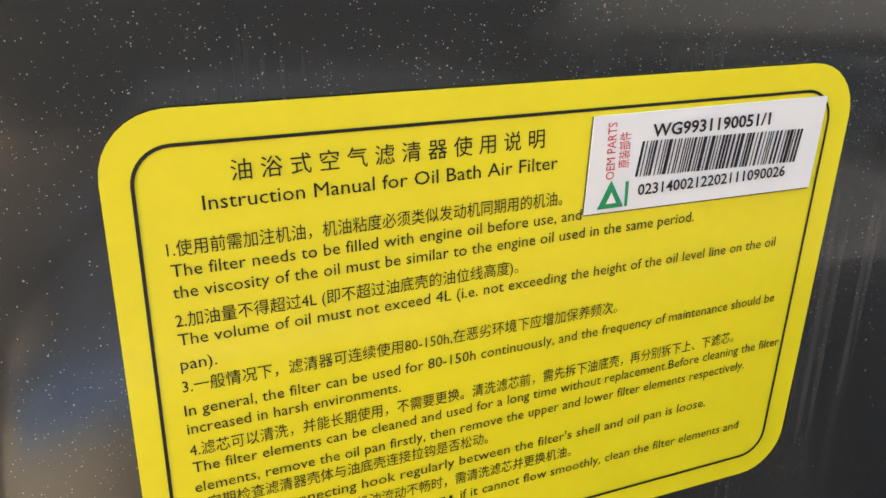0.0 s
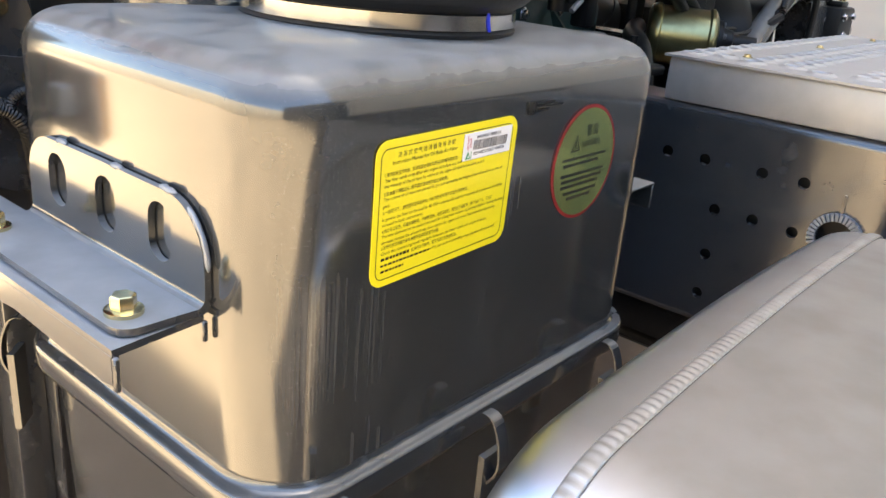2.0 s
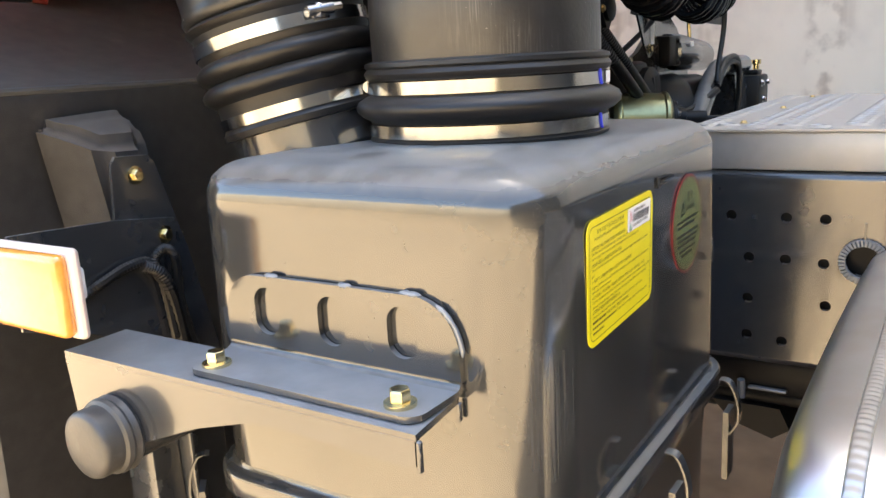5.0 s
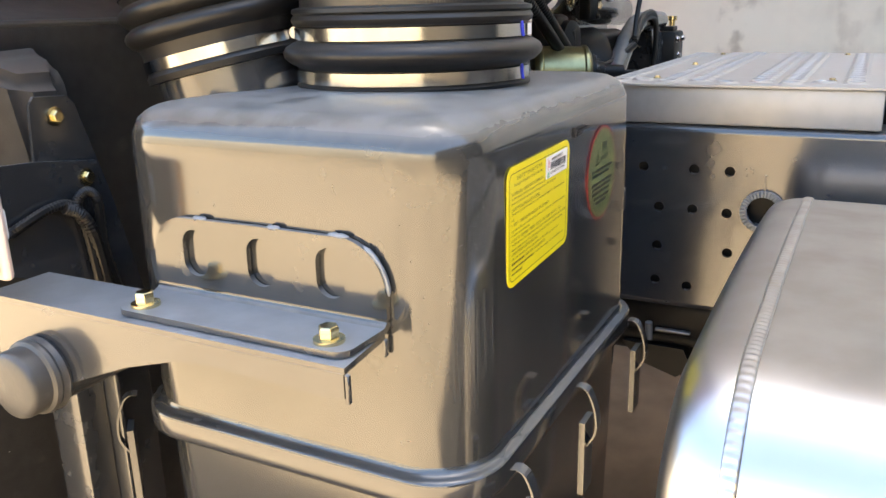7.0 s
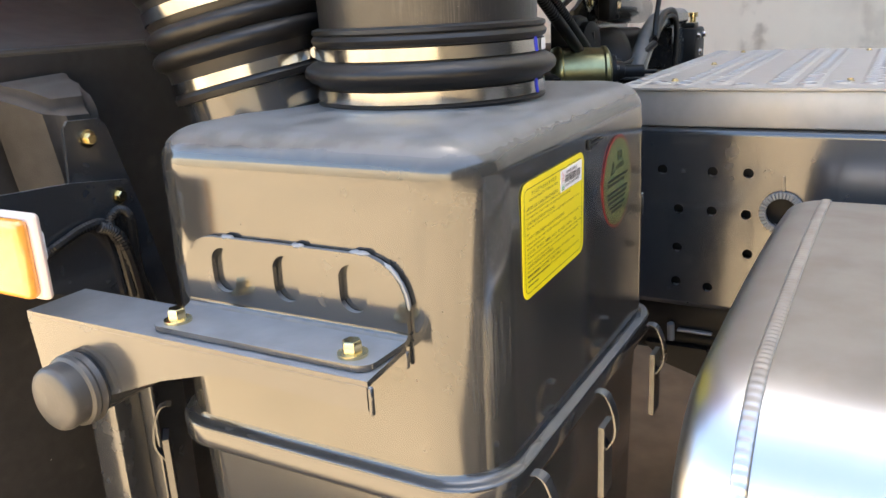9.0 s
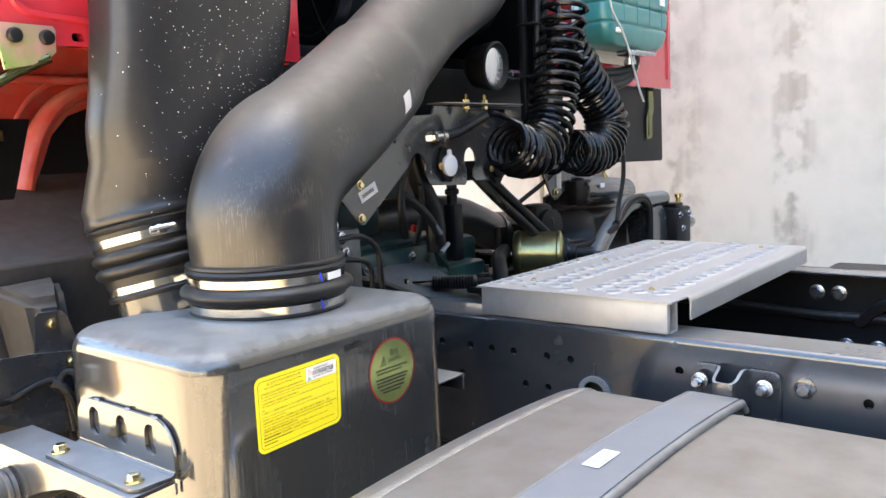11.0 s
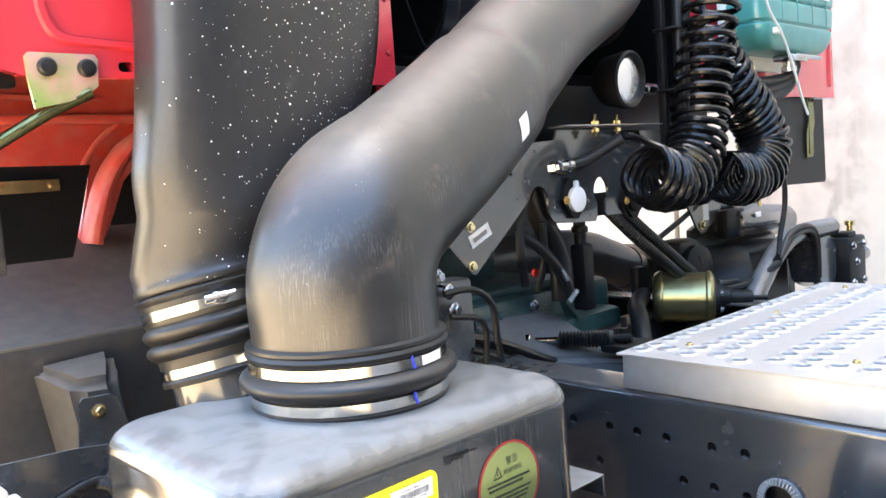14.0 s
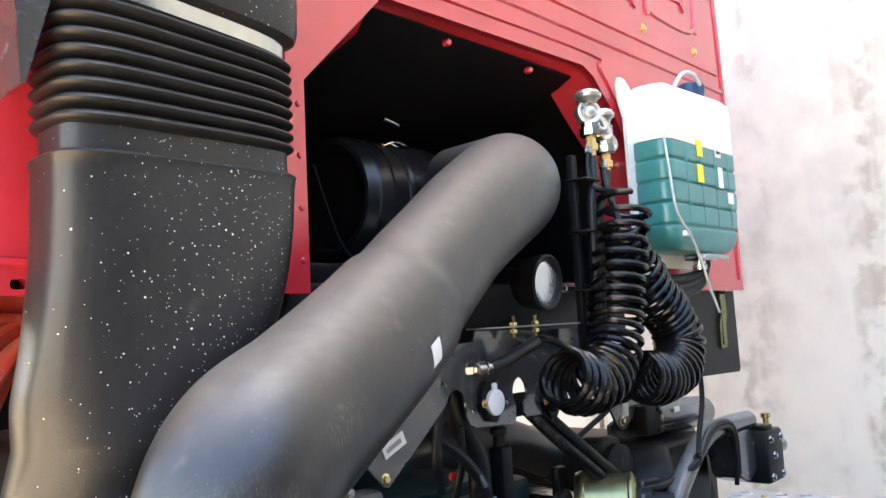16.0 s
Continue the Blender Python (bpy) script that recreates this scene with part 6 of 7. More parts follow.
part("cable", bm, M_RUBBER, t)

t = thing("exhaust_elbow", (1.75, 1.08, 1.05), "large black intake elbow behind the connector plate", "pipe")
bm = bmesh.new()
path = spline([(1.12, 1.08, 1.190), (1.30, 1.08, 1.194), (1.50, 1.08, 1.192), (1.60, 1.08, 1.187), (1.66, 1.08, 1.179), (1.72, 1.08, 1.166), (1.78, 1.08, 1.145), (1.86, 1.08, 1.115), (1.94, 1.08, 1.078), (2.01, 1.08, 1.03), (2.06, 1.08, 0.96)], 6)
tube(bm, path, 0.069, 36)
part("pipe", bm, M_ELBOW, t)
bm = bmesh.new()
lathe(bm, (1.90, 1.08, 1.098), (0.08, 0, -0.037), [(-0.007, 0.068), (-0.006, 0.073), (0.006, 0.073), (0.007, 0.068)], 32)
part("seam", bm, M_ELBOW, t)
bm = bmesh.new()
rbox(bm, (2.00, 1.02, 0.84), (2.12, 1.14, 0.975), 0.01)
part("flange", bm, M_BLACK, t)

CA, CD = Vector((1.375, 0.633, 1.105)), Vector((0.5, -0.866, -0.03)).normalized()
t = thing("canister", CA, "yellow zinc plated round canister", "canister")
bm = bmesh.new()
lathe(bm, CA, CD, [(0, 0.048), (0.004, 0.060), (0.010, 0.063), (0.015, 0.0655), (0.022, 0.0655), (0.026, 0.062), (0.125, 0.062), (0.129, 0.0655), (0.136, 0.0655), (0.141, 0.060), (0.147, 0.049), (0.150, 0.02)], 44)
part("can", bm, M_CAN, t)
bm = bmesh.new()
lathe(bm, CA + CD * 0.148, CD, [(0, 0.044), (0.010, 0.044), (0.012, 0.030), (0.034, 0.026), (0.036, 0.019), (0.085, 0.018), (0.088, 0.006), (0.12, 0.006)], 22)
part("end_fitting", bm, M_BLACK, t)
c_u = CD.cross(Z).normalized()
for i in range(5):
    a = 1.257 * i + 0.4
    p = CA + CD * 0.158 + c_u * 0.035 * math.cos(a) + Z * 0.035 * math.sin(a)
    bm = bmesh.new()
    hexbolt(bm, p, CD, 0.0062, 0.008)
    part("bolt", bm, M_HOUSING, t)
bm = bmesh.new()
rbox(bm, (1.325, 0.640, 0.95), (1.365, 0.665, 1.185), 0.005)
part("mount", bm, M_BLACK, t)

t = thing("shift_rod", (0.93, 0.53, 1.08), "steel linkage rod with a ribbed rubber boot", "linkage")
ra, rb = Vector((0.889, 0.634, 1.087)), Vector((0.968, 0.430, 1.098))
rd = (rb - ra).normalized()
bm = bmesh.new()
tube(bm, [ra - rd * 0.02, ra + rd * 0.085], 0.007, 12)
lathe(bm, ra, rd, [(-0.012, 0.008), (-0.008, 0.015), (0.012, 0.015), (0.016, 0.008)], 6)
part("rod", bm, M_STEEL, t)
bm = bmesh.new()
prof = []
for i in range(15):
    prof += [(0.075 + i * 0.0075, 0.0115), (0.0785 + i * 0.0075, 0.0185)]
lathe(bm, ra, rd, prof + [(0.19, 0.012)], 20)
part("boot", bm, M_RUBBER, t)
bm = bmesh.new()
tube(bm, [ra + rd * 0.185, ra + rd * 0.225], 0.008, 10)
rbox(bm, rb + Vector((-0.03, -0.02, -0.03)), rb + Vector((0.06, 0.05, -0.012)), 0.006)
lathe(bm, rb + Vector((0.01, 0.02, -0.014)), Z, [(0, 0.018), (0.012, 0.018), (0.014, 0.011), (0.03, 0.011)], 6)
lathe(bm, rb + Vector((0.05, 0.045, -0.04)), Z, [(0, 0.010), (0.03, 0.010), (0.03, 0.007), (0.07, 0.007)], 12)
part("lever", bm, M_BLACK, t)
t = thing("hose_bundle", (0.95, 0.6, 0.98), "bundle of dark hoses and cables running to the gearbox", "hoses")
rnd = random.Random(11)
for i in range(7):
    bm = bmesh.new()
    o = Vector((rnd.uniform(-0.03, 0.03), rnd.uniform(-0.03, 0.03), rnd.uniform(-0.025, 0.025)))
    tube(bm, spline([Vector((0.71, 0.62, 1.11)) + o, Vector((0.80, 0.60, 1.075)) + o * 1.2, Vector((0.90, 0.56, 1.03)) + o, Vector((1.05, 0.52, 0.99)) + o, Vector((1.3, 0.5, 0.97)) + o], 5), rnd.uniform(0.006, 0.013), 8)
    part("hose", bm, M_RUBBER, t)
for pts, r in (([(0.93, 0.63, 1.40), (0.905, 0.64, 1.33), (0.90, 0.64, 1.26), (0.93, 0.66, 1.20)], 0.010), ([(0.905, 0.64, 1.31), (0.96, 0.63, 1.27), (1.01, 0.62, 1.21), (1.03, 0.62, 1.17)], 0.012),
               ([(0.965, 0.63, 1.33), (0.975, 0.64, 1.25), (0.97, 0.66, 1.18)], 0.008), 
               ([(1.62, 0.55, 1.40), (1.52, 0.60, 1.31), (1.40, 0.64, 1.24)], 0.007)):
    bm = bmesh.new()
    tube(bm, spline(pts, 6), r, 10)
    part("hose", bm, M_RUBBER, t)
for pts, r in (([(1.165, 0.61, 1.345), (1.24, 0.59, 1.275), (1.35, 0.57, 1.190), (1.47, 0.56, 1.105)], 0.013), ([(1.195, 0.60, 1.350), (1.275, 0.585, 1.285), (1.375, 0.57, 1.210), (1.50, 0.56, 1.125)], 0.012)):
    path = spline(pts, 30)
    bm = bmesh.new()
    tube(bm, path, [r * (1 + 0.14 * (i % 2)) for i in range(len(path))], 10)
    part("sleeved_harness", bm, M_RUBBER, t, "corrugated black cable sleeve")
bm = bmesh.new()
rbox(bm, (1.075, 0.61, 1.12), (1.113, 0.65, 1.272), 0.008)
tube(bm, [(1.093, 0.632, 1.255), (1.093, 0.632, 1.36)], 0.014, 12)
lathe(bm, (1.093, 0.632, 1.295), Z, [(0, 0.014), (0.003, 0.019), (0.014, 0.019), (0.017, 0.014)], 12)
part("stand_pipe", bm, M_BLACK, t)
bm = bmesh.new()
for p, q in (((0.998, 0.615, 1.225), (1.012, 0.61, 1.20)), ((1.0, 0.6, 1.155), (1.03, 0.6, 1.175))):
    tube(bm, [p, q], 0.0055, 8)
part("tag", bm, M_STRAP, t)
bm = bmesh.new()
tube(bm, spline([(1.10, 0.48, 1.00), (1.12, 0.50, 1.06), (1.17, 0.54, 1.095), (1.25, 0.60, 1.105), (1.34, 0.64, 1.115)], 5), 0.021, 12)
part("elbow_hose", bm, M_BLACK, t)

# ---- parts on the far side of the chassis ----
t = thing("steering_unit", (1.95, 0.5, 1.0), "black steering unit with a bent grey support tube", "steering gear")
bm = bmesh.new()
tube(bm, spline([(1.545, 0.47, 0.98), (1.60, 0.485, 1.068), (1.715, 0.49, 1.150), (1.795, 0.49, 1.192), (1.86, 0.49, 1.208), (1.98, 0.49, 1.212), (2.115, 0.49, 1.210)], 6), 0.027, 18)
part("support_tube", bm, M_BRACKET, t)
bm = bmesh.new()
lathe(bm, (1.655, 0.66, 1.07), (0.6, -0.8, 0.02), [(0, 0.02), (0.004, 0.10), (0.02, 0.125), (0.10, 0.13), (0.12, 0.12), (0.13, 0.02)], 36)
rbox(bm, (1.66, 0.56, 0.93), (2.0, 0.70, 1.19), 0.03, 3)
part("drum", bm, M_BLACK, t)
bm = bmesh.new()
loft(bm, [[(x, y, z) for x, z in ((1.95, 1.19), (2.07, 1.195), (2.12, 1.16), (2.12, 1.06), (2.06, 1.035), (1.99, 1.06))] for y in (0.475, 0.56)])
bmesh.ops.bevel(bm, geom=list(bm.edges), offset=0.006, segments=2, affect="EDGES", clamp_overlap=True)
part("valve_block", bm, M_BRACKET, t)
bm = bmesh.new()
rbox(bm, (2.125, 0.44, 1.02), (2.250, 0.56, 1.175), 0.010)
rbox(bm, (2.14, 0.45, 1.175), (2.20, 0.53, 1.190), 0.004)
part("body", bm, M_BLACK, t)
bm = bmesh.new()
lathe(bm, (2.245, 0.49, 1.105), (1, -0.06, 0.0), [(0, 0.030), (0.012, 0.030), (0.014, 0.020), (0.05, 0.020), (0.052, 0.024), (0.10, 0.022), (0.115, 0.016)], 18)
part("nozzle", bm, M_BRACKET, t)
bm = bmesh.new()
lathe(bm, (1.70, 0.60, 1.262), (1, 0.0, -0.06), [(0, 0.02), (0.01, 0.045), (0.10, 0.050), (0.34, 0.044), (0.36, 0.03)], 28)
part("cylinder", bm, M_BRACKET, t)
bm = bmesh.new()
plate(bm, [(1.60, 1.250), (1.64, 1.262), (1.80, 1.352), (1.93, 1.352), (1.985, 1.325), (2.10, 1.222), (2.10, 1.10), (1.60, 1.10)], [], 0.012, (0, 0.665, 0), (1, 0, 0), (0, 0, 1))
part("gusset", bm, M_BRACKET, t, "dark grey sheet gusset behind the steering unit")
bm = bmesh.new()
tube(bm, [(1.845, 0.58, 1.375), (1.85, 0.575, 1.265)], 0.0055, 10)
part("pull_rod", bm, M_GOLD, t)
bm = bmesh.new()
rbox(bm, (1.765, 0.548, 1.270), (1.795, 0.550, 1.284))
part("sticker", bm, M_WHITE, t)
for x, y, z in ((2.145, 0.44, 1.15), (2.17, 0.44, 1.10), (2.225, 0.44, 1.04), (2.145, 0.44, 1.04), (2.225, 0.44, 1.15)):
    bm = bmesh.new()
    hexbolt(bm, (x, y, z), (0, -1, 0), 0.008, 0.009)
    part("bolt", bm, M_ZINC, t)
bm = bmesh.new()
lathe(bm, (2.205, 0.47, 1.175), Z, [(0, 0.010), (0.03, 0.010), (0.032, 0.016), (0.045, 0.016)], 10)
part("nipple", bm, M_GOLD, t)
for pts, r in (([(1.72, 0.46, 1.175), (1.66, 0.50, 1.125), (1.57, 0.55, 1.115), (1.50, 0.56, 1.13), (1.47, 0.56, 1.20)], 0.009), ([(1.655, 0.45, 1.47), (1.72, 0.45, 1.40), (1.74, 0.455, 1.31), (1.715, 0.46, 1.22), (1.70, 0.458, 1.175)], 0.007),
               ([(1.70, 0.458, 1.165), (1.78, 0.46, 1.225), (1.88, 0.455, 1.235), (1.945, 0.46, 1.19), (1.96, 0.465, 1.08)], 0.008), ([(1.70, 0.458, 1.16), (1.80, 0.46, 1.215), (1.90, 0.455, 1.215), (1.94, 0.46, 1.14), (1.95, 0.47, 1.05)], 0.007), ([(1.70, 0.458, 1.155), (1.62, 0.5, 1.11), (1.54, 0.55, 1.10)], 0.010)):
    bm = bmesh.new()
    tube(bm, spline(pts, 6), r, 8)
    part("cable", bm, M_RUBBER, t)
bm = bmesh.new()
lathe(bm, (1.48, 0.58, 1.17), (-0.1, -1, 0), [(0, 0.055), (0.02, 0.055), (0.025, 0.04), (0.028, 0.01)], 28)
rbox(bm, (1.43, 0.58, 1.05), (1.53, 0.66, 1.24), 0.02)
part("actuator", bm, M_BLACK, t)
t = thing("air_tank", (1.75, 0.65, 0.9), "black round air tank across the chassis", "air tank")
bm = bmesh.new()
lathe(bm, (1.50, 0.68, 1.0), (1, 0, 0), [(0, 0.02), (0.01, 0.09), (0.04, 0.12), (0.5, 0.12), (0.53, 0.09), (0.54, 0.02)], 32)
part("shell", bm, M_BLACK, t)
# Plain dark mass added for the engine to close bright gaps behind it.
t = thing("engine_block", (1.1, 1.7, 0.7), "plain dark mass filling in for the engine under the cab", "engine")
bm = bmesh.new()
rbox(bm, (0.62, 1.35, 0.7), (1.68, 2.3, 1.53), 0.03)
rbox(bm, (0.70, 1.18, 0.95), (1.62, 1.4, 1.50), 0.02)
part("block", bm, M_BLACK, t)

# Unseen box, added to cut light on the ground under the truck.
t = thing("far_side_filler", (2.0, -0.6, 0.4), "added black box on the far frame rail that blocks light", "battery box")
bm = bmesh.new()
rbox(bm, (1.53, -1.2, 0.42), (2.35, -0.02, 0.98), 0.02)
part("box", bm, M_BLACK, t)
t = thing("ribbed_vent", (2.05, -0.306, 0.98), "small grey ribbed vent standing on the box behind the frame rail", "vent")
bm = bmesh.new()
rbox(bm, (2.035, -0.342, 0.981), (2.075, -0.268, 1.012), 0.003, 1)
part("base", bm, M_STRAP, t)
bm = bmesh.new()
loft(bm, [[(2.055, y, 1.0125), (2.072, y, 1.0125), (2.072, y + d, 1.070), (2.055, y + d, 1.070)] for y, d in ((-0.339, 0.0), (-0.272, -0.005))])
part("core", bm, M_LINER, t)
for k in range(6):
    y = -0.337 + 0.0128 * k
    bm = bmesh.new()
    loft(bm, [[(2.036, y, 1.0125), (2.0545, y, 1.0125), (2.0545, y + 0.0045, 1.0125), (2.036, y + 0.0045, 1.0125)], [(2.036, y - 0.004, 1.072), (2.0545, y - 0.004, 1.072), (2.0545, y + 0.0005, 1.072), (2.036, y + 0.0005, 1.072)]])
    part("rib", bm, M_STRAP, t)

# ---- front wheel and fenders ----
t = thing("front_wheel", (0.03, 1.32, 0.0), "dusty black truck tyre behind the fender", "wheel")
bm = bmesh.new()
lathe(bm, (-0.14, 1.32, 0.54), (1, 0, 0), [(0.0, 0.30), (0.0, 0.36), (-0.012, 0.42), (-0.005, 0.49), (0.02, 0.53), (0.05, 0.54), (0.27, 0.54), (0.30, 0.53), (0.325, 0.49), (0.32, 0.36), (0.32, 0.30)], 64)
tyre = part("tyre", bm, M_TYRE, t)
lug_m = bmesh.new()
rbox(lug_m, (-0.05, -0.022, -0.010), (0.05, 0.022, 0.012), 0.005, 1, Matrix.Rotation(radians(25), 4, "Z"))
lug = finish("tread_lug", lug_m, M_TYRE, 40)
for i in range(48):
    a = 2 * math.pi * i / 48
    for x, off in ((-0.085, 0.0), (0.02, 0.065), (0.12, 0.0)):
        same_part("tread_lug", lug, tyre, Matrix.Translation((x, 1.32 + 0.545 * math.sin(a + off), 0.54 + 0.545 * math.cos(a + off))) @ Matrix.Rotation(-(a + off), 4, "X"))
bm = bmesh.new()
lathe(bm, (-0.13, 1.32, 0.54), (1, 0, 0), [(0.0, 0.30), (0.02, 0.28), (0.10, 0.25), (0.12, 0.12), (0.05, 0.11), (0.04, 0.02)], 40)
part("rim", bm, M_BRACKET, t)

# Far wheel and fender are unseen; added to darken gaps under the cab.
wheel2 = copy_thing(t, pose(2.31, 1.32, 0.0, 0, 0, 180))
wheel2["label"] = "unseen far dusty black tyre, added to darken gaps under the cab"
t["group"] = wheel2["group"] = "front wheels"
t = thing("far_fender_filler", (2.2, 1.3, 1.1), "unseen black fender block added to close bright gaps", "fender")
bm = bmesh.new()
rbox(bm, (1.95, 0.75, 0.98), (2.36, 1.95, 1.13), 0.03)
rbox(bm, (1.98, 0.70, 0.6), (2.36, 0.78, 1.10), 0.03)
part("panel", bm, M_FENDER, t)

t = thing("rear_fender", (0.1, 0.7, 0.6), "textured black plastic wheel fender with a grey side lip", "fender")
prof = [(0.735, 0.50), (0.712, 0.80), (0.70, 1.05), (0.697, 1.20), (0.698, 1.243), (0.704, 1.256), (0.716, 1.262), (0.77, 1.275), (0.85, 1.303), (0.94, 1.352), (1.05, 1.40), (1.2, 1.43), (1.36, 1.435), (1.55, 1.40), (1.75, 1.28), (1.90, 1.05), (1.96, 0.75)]
bm = bmesh.new()
p3 = spline([(0.0, y, z) for y, z in prof], 3)
rings = []
for x, lift in ((-0.130, 0.0), (-0.10, 0.0), (0.2, 0.0), (0.62, 0.0)):
    rings.append([(x, p.y, p.z) for p in p3])
loft(bm, rings, closed=False, caps=False)
rings = [[(x, p.y + 0.012, p.z - 0.008) for p in p3] for x in (-0.15, 0.62)]
loft(bm, rings, closed=False, caps=False)
part("panel", bm, M_FENDER, t)
bm = bmesh.new()
low_ = [p for p in p3 if p.z < 1.2605 and p.y < 1.0]
flare = lambda z: 0.5 + 0.5 * max(0.0, min(1.0, (z - 0.95) / 0.3))
loft(bm, [[(-0.130, p.y, p.z) for p in low_], [(-0.130 - 0.020 * flare(p.z), p.y + 0.006, p.z) for p in low_], [(-0.130 - 0.058 * flare(p.z), p.y + 0.026, p.z - 0.004) for p in low_], [(-0.128 - 0.040 * flare(p.z), p.y + 0.06, p.z - 0.012) for p in low_]], closed=False, caps=False)
part("lower_lip", bm, M_COVER, t, "grey side lip")
# Thin tube in paler plastic paints the highlight along the crease.
bm = bmesh.new()
tube(bm, spline([(-0.150, 0.712, 1.2535), (-0.10, 0.7035, 1.2555), (0.1, 0.7035, 1.2555), (0.62, 0.7035, 1.2555)], 4), 0.0045, 8)
part("crease_highlight", bm, M_COVER, t)
bm = bmesh.new()
up_ = [p for p in p3 if p.z > 1.257 and p.y < 1.2]
loft(bm, [[(-0.114 - 0.3 * max(0, p.y - 0.72) if p.y < 0.80 else -0.138, p.y, p.z) for p in up_], [(-0.118 - 0.45 * max(0, p.y - 0.72) if p.y < 0.80 else -0.154, p.y + 0.006, p.z - 0.004) for p in up_], [(-0.120 - 0.7 * max(0, p.y - 0.72) if p.y < 0.80 else -0.176, p.y + 0.03, p.z - 0.02) for p in up_]], closed=False, caps=False)
part("upper_lip", bm, M_COVER, t)
bm = bmesh.new()
secs = [[(-0.056, 0.70, 1.228), (0.058, 0.70, 1.232), (0.070, 0.70, 1.07), (-0.03, 0.70, 1.07)], [(-0.044, 0.675, 1.224), (0.055, 0.668, 1.229), (0.062, 0.655, 1.085), (-0.022, 0.655, 1.085)], [(-0.014, 0.634, 1.202), (0.036, 0.628, 1.200), (0.048, 0.624, 1.10), (-0.006, 0.624, 1.10)]]
loft(bm, secs)
bmesh.ops.bevel(bm, geom=[e for e in bm.edges], offset=0.012, segments=3, affect="EDGES", clamp_overlap=True)
part("mount_block", bm, M_FENDER, t)

t = thing("fender_bracket", (0.04, 0.61, 0.95), "dark painted sheet bracket holding the fender", "bracket")
bm = bmesh.new()
plate(bm, [(-0.020, 1.178), (-0.014, 1.186), (0.024, 1.184), (0.032, 1.176), (0.062, 1.075), (0.095, 0.930), (-0.03, 0.930), (-0.026, 1.10)], [], 0.004, (0, 0.618, 0), (1, 0, 0), (0, 0, 1))
part("plate", bm, M_BRACKET, t)
for x, z in ((0.006, 1.165), (0.029, 1.098)):
    bm = bmesh.new()
    hexbolt(bm, (x, 0.614 if z > 1.15 else 0.609, z), (0, -1, 0), 0.0065, 0.008, 1.5)
    part("bolt", bm, M_GOLD, t, "yellow zinc plated bolt")
for x0, x1, y0 in ((-0.022, 0.014, 0.612), (0.0145, 0.020, 0.592), (0.0205, 0.086, 0.618)):
    bm = bmesh.new()
    rbox(bm, (x0, y0, 0.55), (x1, 0.66, 0.955), 0.003)
    part("post", bm, M_BRACKET, t)

t = thing("side_marker_lamp", (-0.15, 0.56, 1.05), "amber side marker lamp on a thin steel bracket", "lamp")
bm = bmesh.new()
rbox(bm, (-0.150, 0.4985, 1.050), (-0.140, 0.6235, 1.129), 0.006, 3)
part("rim", bm, M_PINK, t)
bm = bmesh.new()
rbox(bm, (-0.163, 0.5025, 1.0535), (-0.148, 0.6195, 1.1255), 0.007, 3)
part("lens", bm, M_AMBER, t, "amber ribbed lens")
bm = bmesh.new()
rbox(bm, (-0.138, 0.53, 1.075), (-0.118, 0.56, 1.105), 0.004)
part("plug", bm, M_WHITE, t)
bm = bmesh.new()
plate(bm, [(-0.14, 1.04), (-0.09, 1.025), (0.0, 0.985), (0.040, 0.98), (0.044, 1.114), (-0.03, 1.124), (-0.14, 1.130)], [], 0.003, (0, 0.6105, 0), (1, 0, 0), (0, 0, 1))
part("bracket", bm, M_BRACKET, t)
t = thing("lamp_cable", (0.0, 0.6, 1.0), "black sleeved cables tied in a loop beside the lamp", "cable")
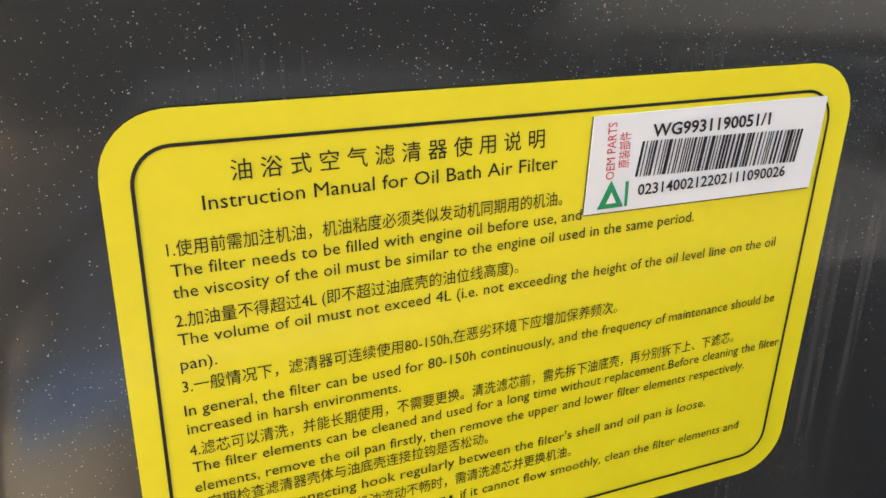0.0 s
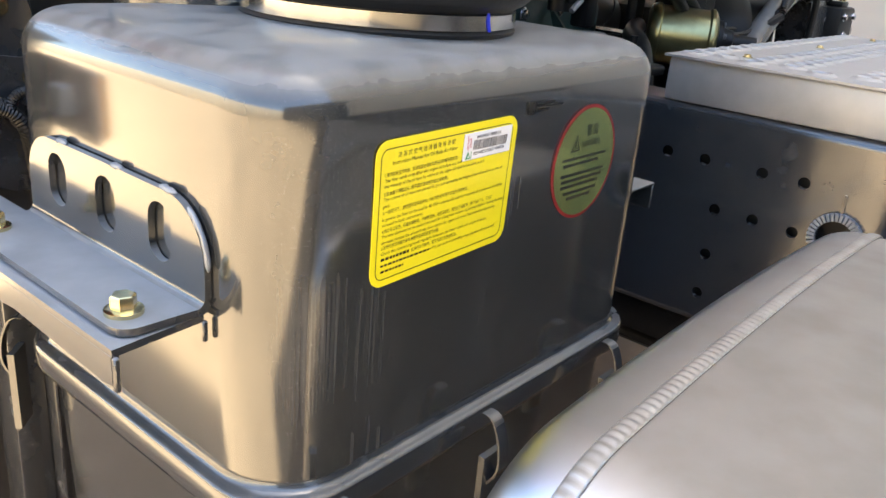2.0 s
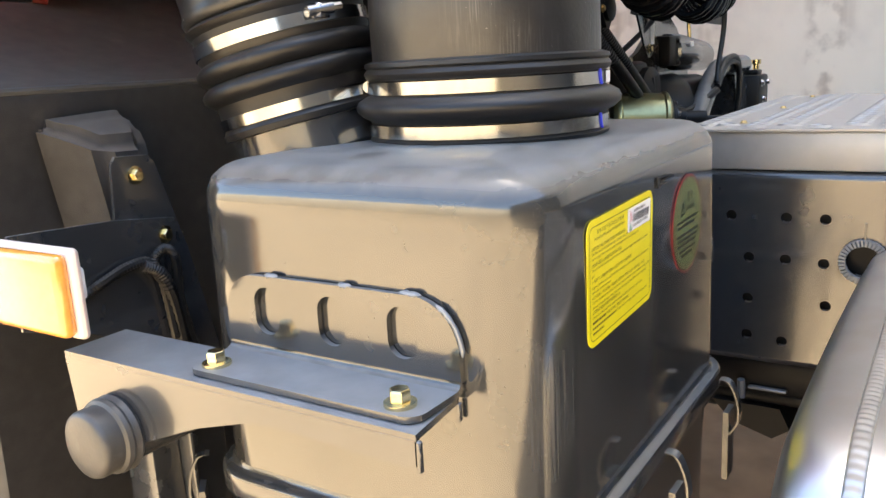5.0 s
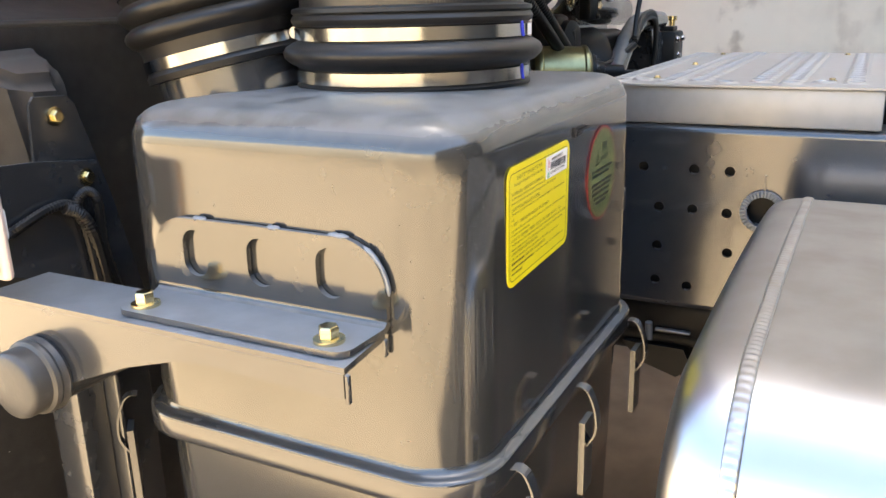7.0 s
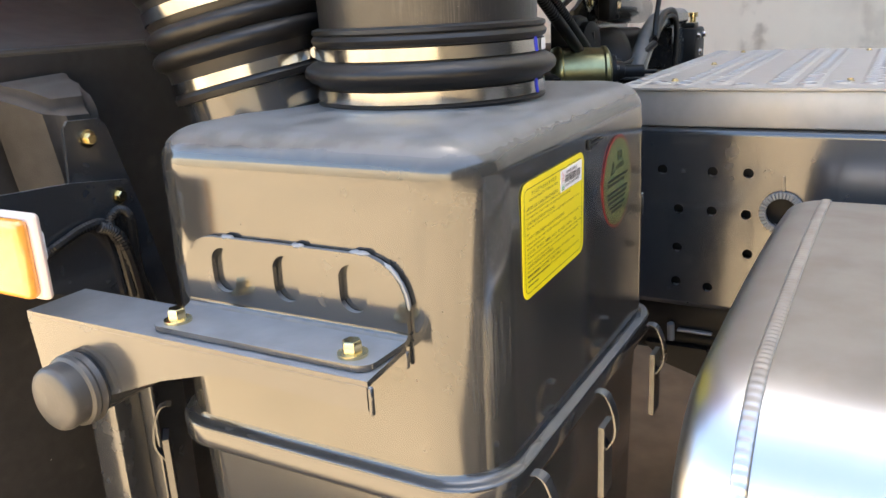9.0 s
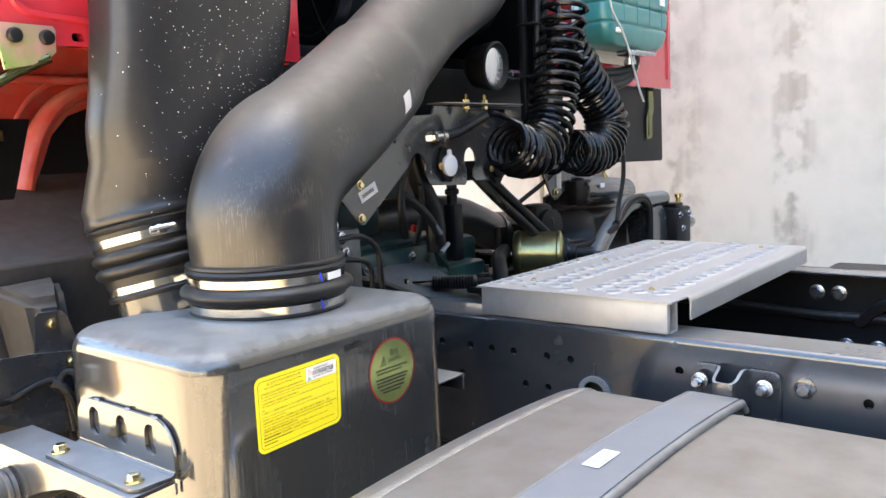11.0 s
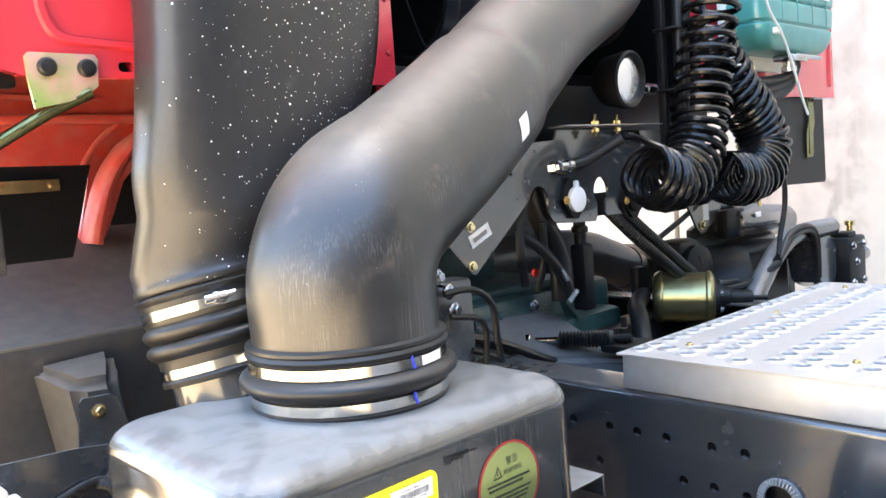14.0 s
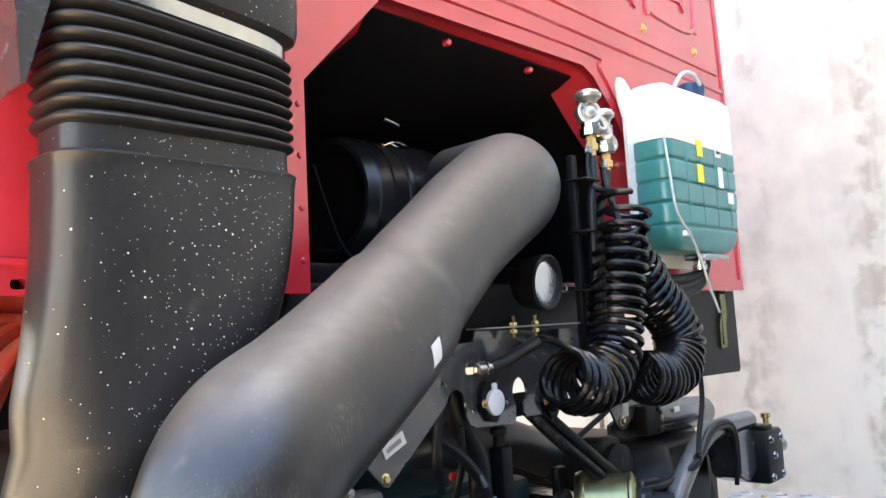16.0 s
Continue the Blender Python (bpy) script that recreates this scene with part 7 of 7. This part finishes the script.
for pts, r in (([(-0.12, 0.56, 1.075), (-0.081, 0.60, 1.060), (-0.055, 0.60, 1.068), (-0.027, 0.60, 1.076), (-0.002, 0.60, 1.075), (0.012, 0.60, 1.05), (0.02, 0.60, 0.985)], 0.0045),
               ([(0.022, 0.598, 1.04), (0.004, 0.595, 1.060), (0.002, 0.594, 1.078), (0.016, 0.594, 1.086), (0.028, 0.595, 1.072), (0.030, 0.597, 1.02), (0.046, 0.6, 0.960)], 0.0048),
               ([(-0.012, 0.596, 1.074), (0.006, 0.594, 1.062), (0.02, 0.596, 1.03), (0.032, 0.6, 0.96)], 0.006)):
    path = spline(pts, 14)
    bm = bmesh.new()
    tube(bm, path, [r * (1 + 0.18 * (i % 2)) for i in range(len(path))], 8)
    part("cable", bm, M_RUBBER, t)

t = thing("side_cover", (-0.15, 0.6, 1.37), "grey plastic fender side cover with a wheel arch edge", "fender cover")
bm = bmesh.new()
rings, edge_ = [], []
for k in range(0, 25):
    s_ = k / 24
    x, y = -0.128 - 0.107 * s_, 0.588 + 0.112 * s_ + 0.25 * max(0.0, s_ - 0.8)
    top_z = 1.634 - 0.035 * s_
    bot_z = 1.366 + (0.0 if s_ < 0.06 else 0.20 * math.sin(min(1.0, (s_ - 0.06) / 0.8) * math.pi / 2))
    nx, ny = 0.022, 0.020
    r_ = 0.006
    rings.append([(x, y + r_, bot_z), (x, y, bot_z + r_), (x, y, top_z - r_), (x, y + r_, top_z), (x + nx, y + ny, top_z), (x + nx, y + ny, bot_z)])
    edge_.append((x - 0.001, y + 0.004, bot_z))
loft(bm, rings)
part("cover", bm, M_COVER, t)
# Blacker plastic puts the shade of the rear-facing edge into colour.
bm = bmesh.new()
rbox(bm, (-0.1285, 0.586, 1.362), (-0.091, 0.63, 1.636), 0.004)
part("shade_toned_rear_edge", bm, M_FENDER, t)
bm = bmesh.new()
loft(bm, [[Vector(p), Vector(p) + Vector((0.0, 0.05, -0.03)), Vector(p) + Vector((0.012, 0.10, -0.03))] for p in edge_[2:]], closed=False, caps=False)
part("arch_trim", bm, M_COVER, t)
bm = bmesh.new()
loft(bm, [[(x + 0.012, y + 0.014, 1.370 - 0.02 * k / 24), (x + 0.012, y + 0.014, z + 0.02), (x + 0.02, y + 0.024, z + 0.02), (x + 0.02, y + 0.024, 1.370 - 0.02 * k / 24)] for k, (x, y, z) in enumerate(edge_)])
part("arch_inner", bm, M_COVER, t, "light grey inner arch panel")
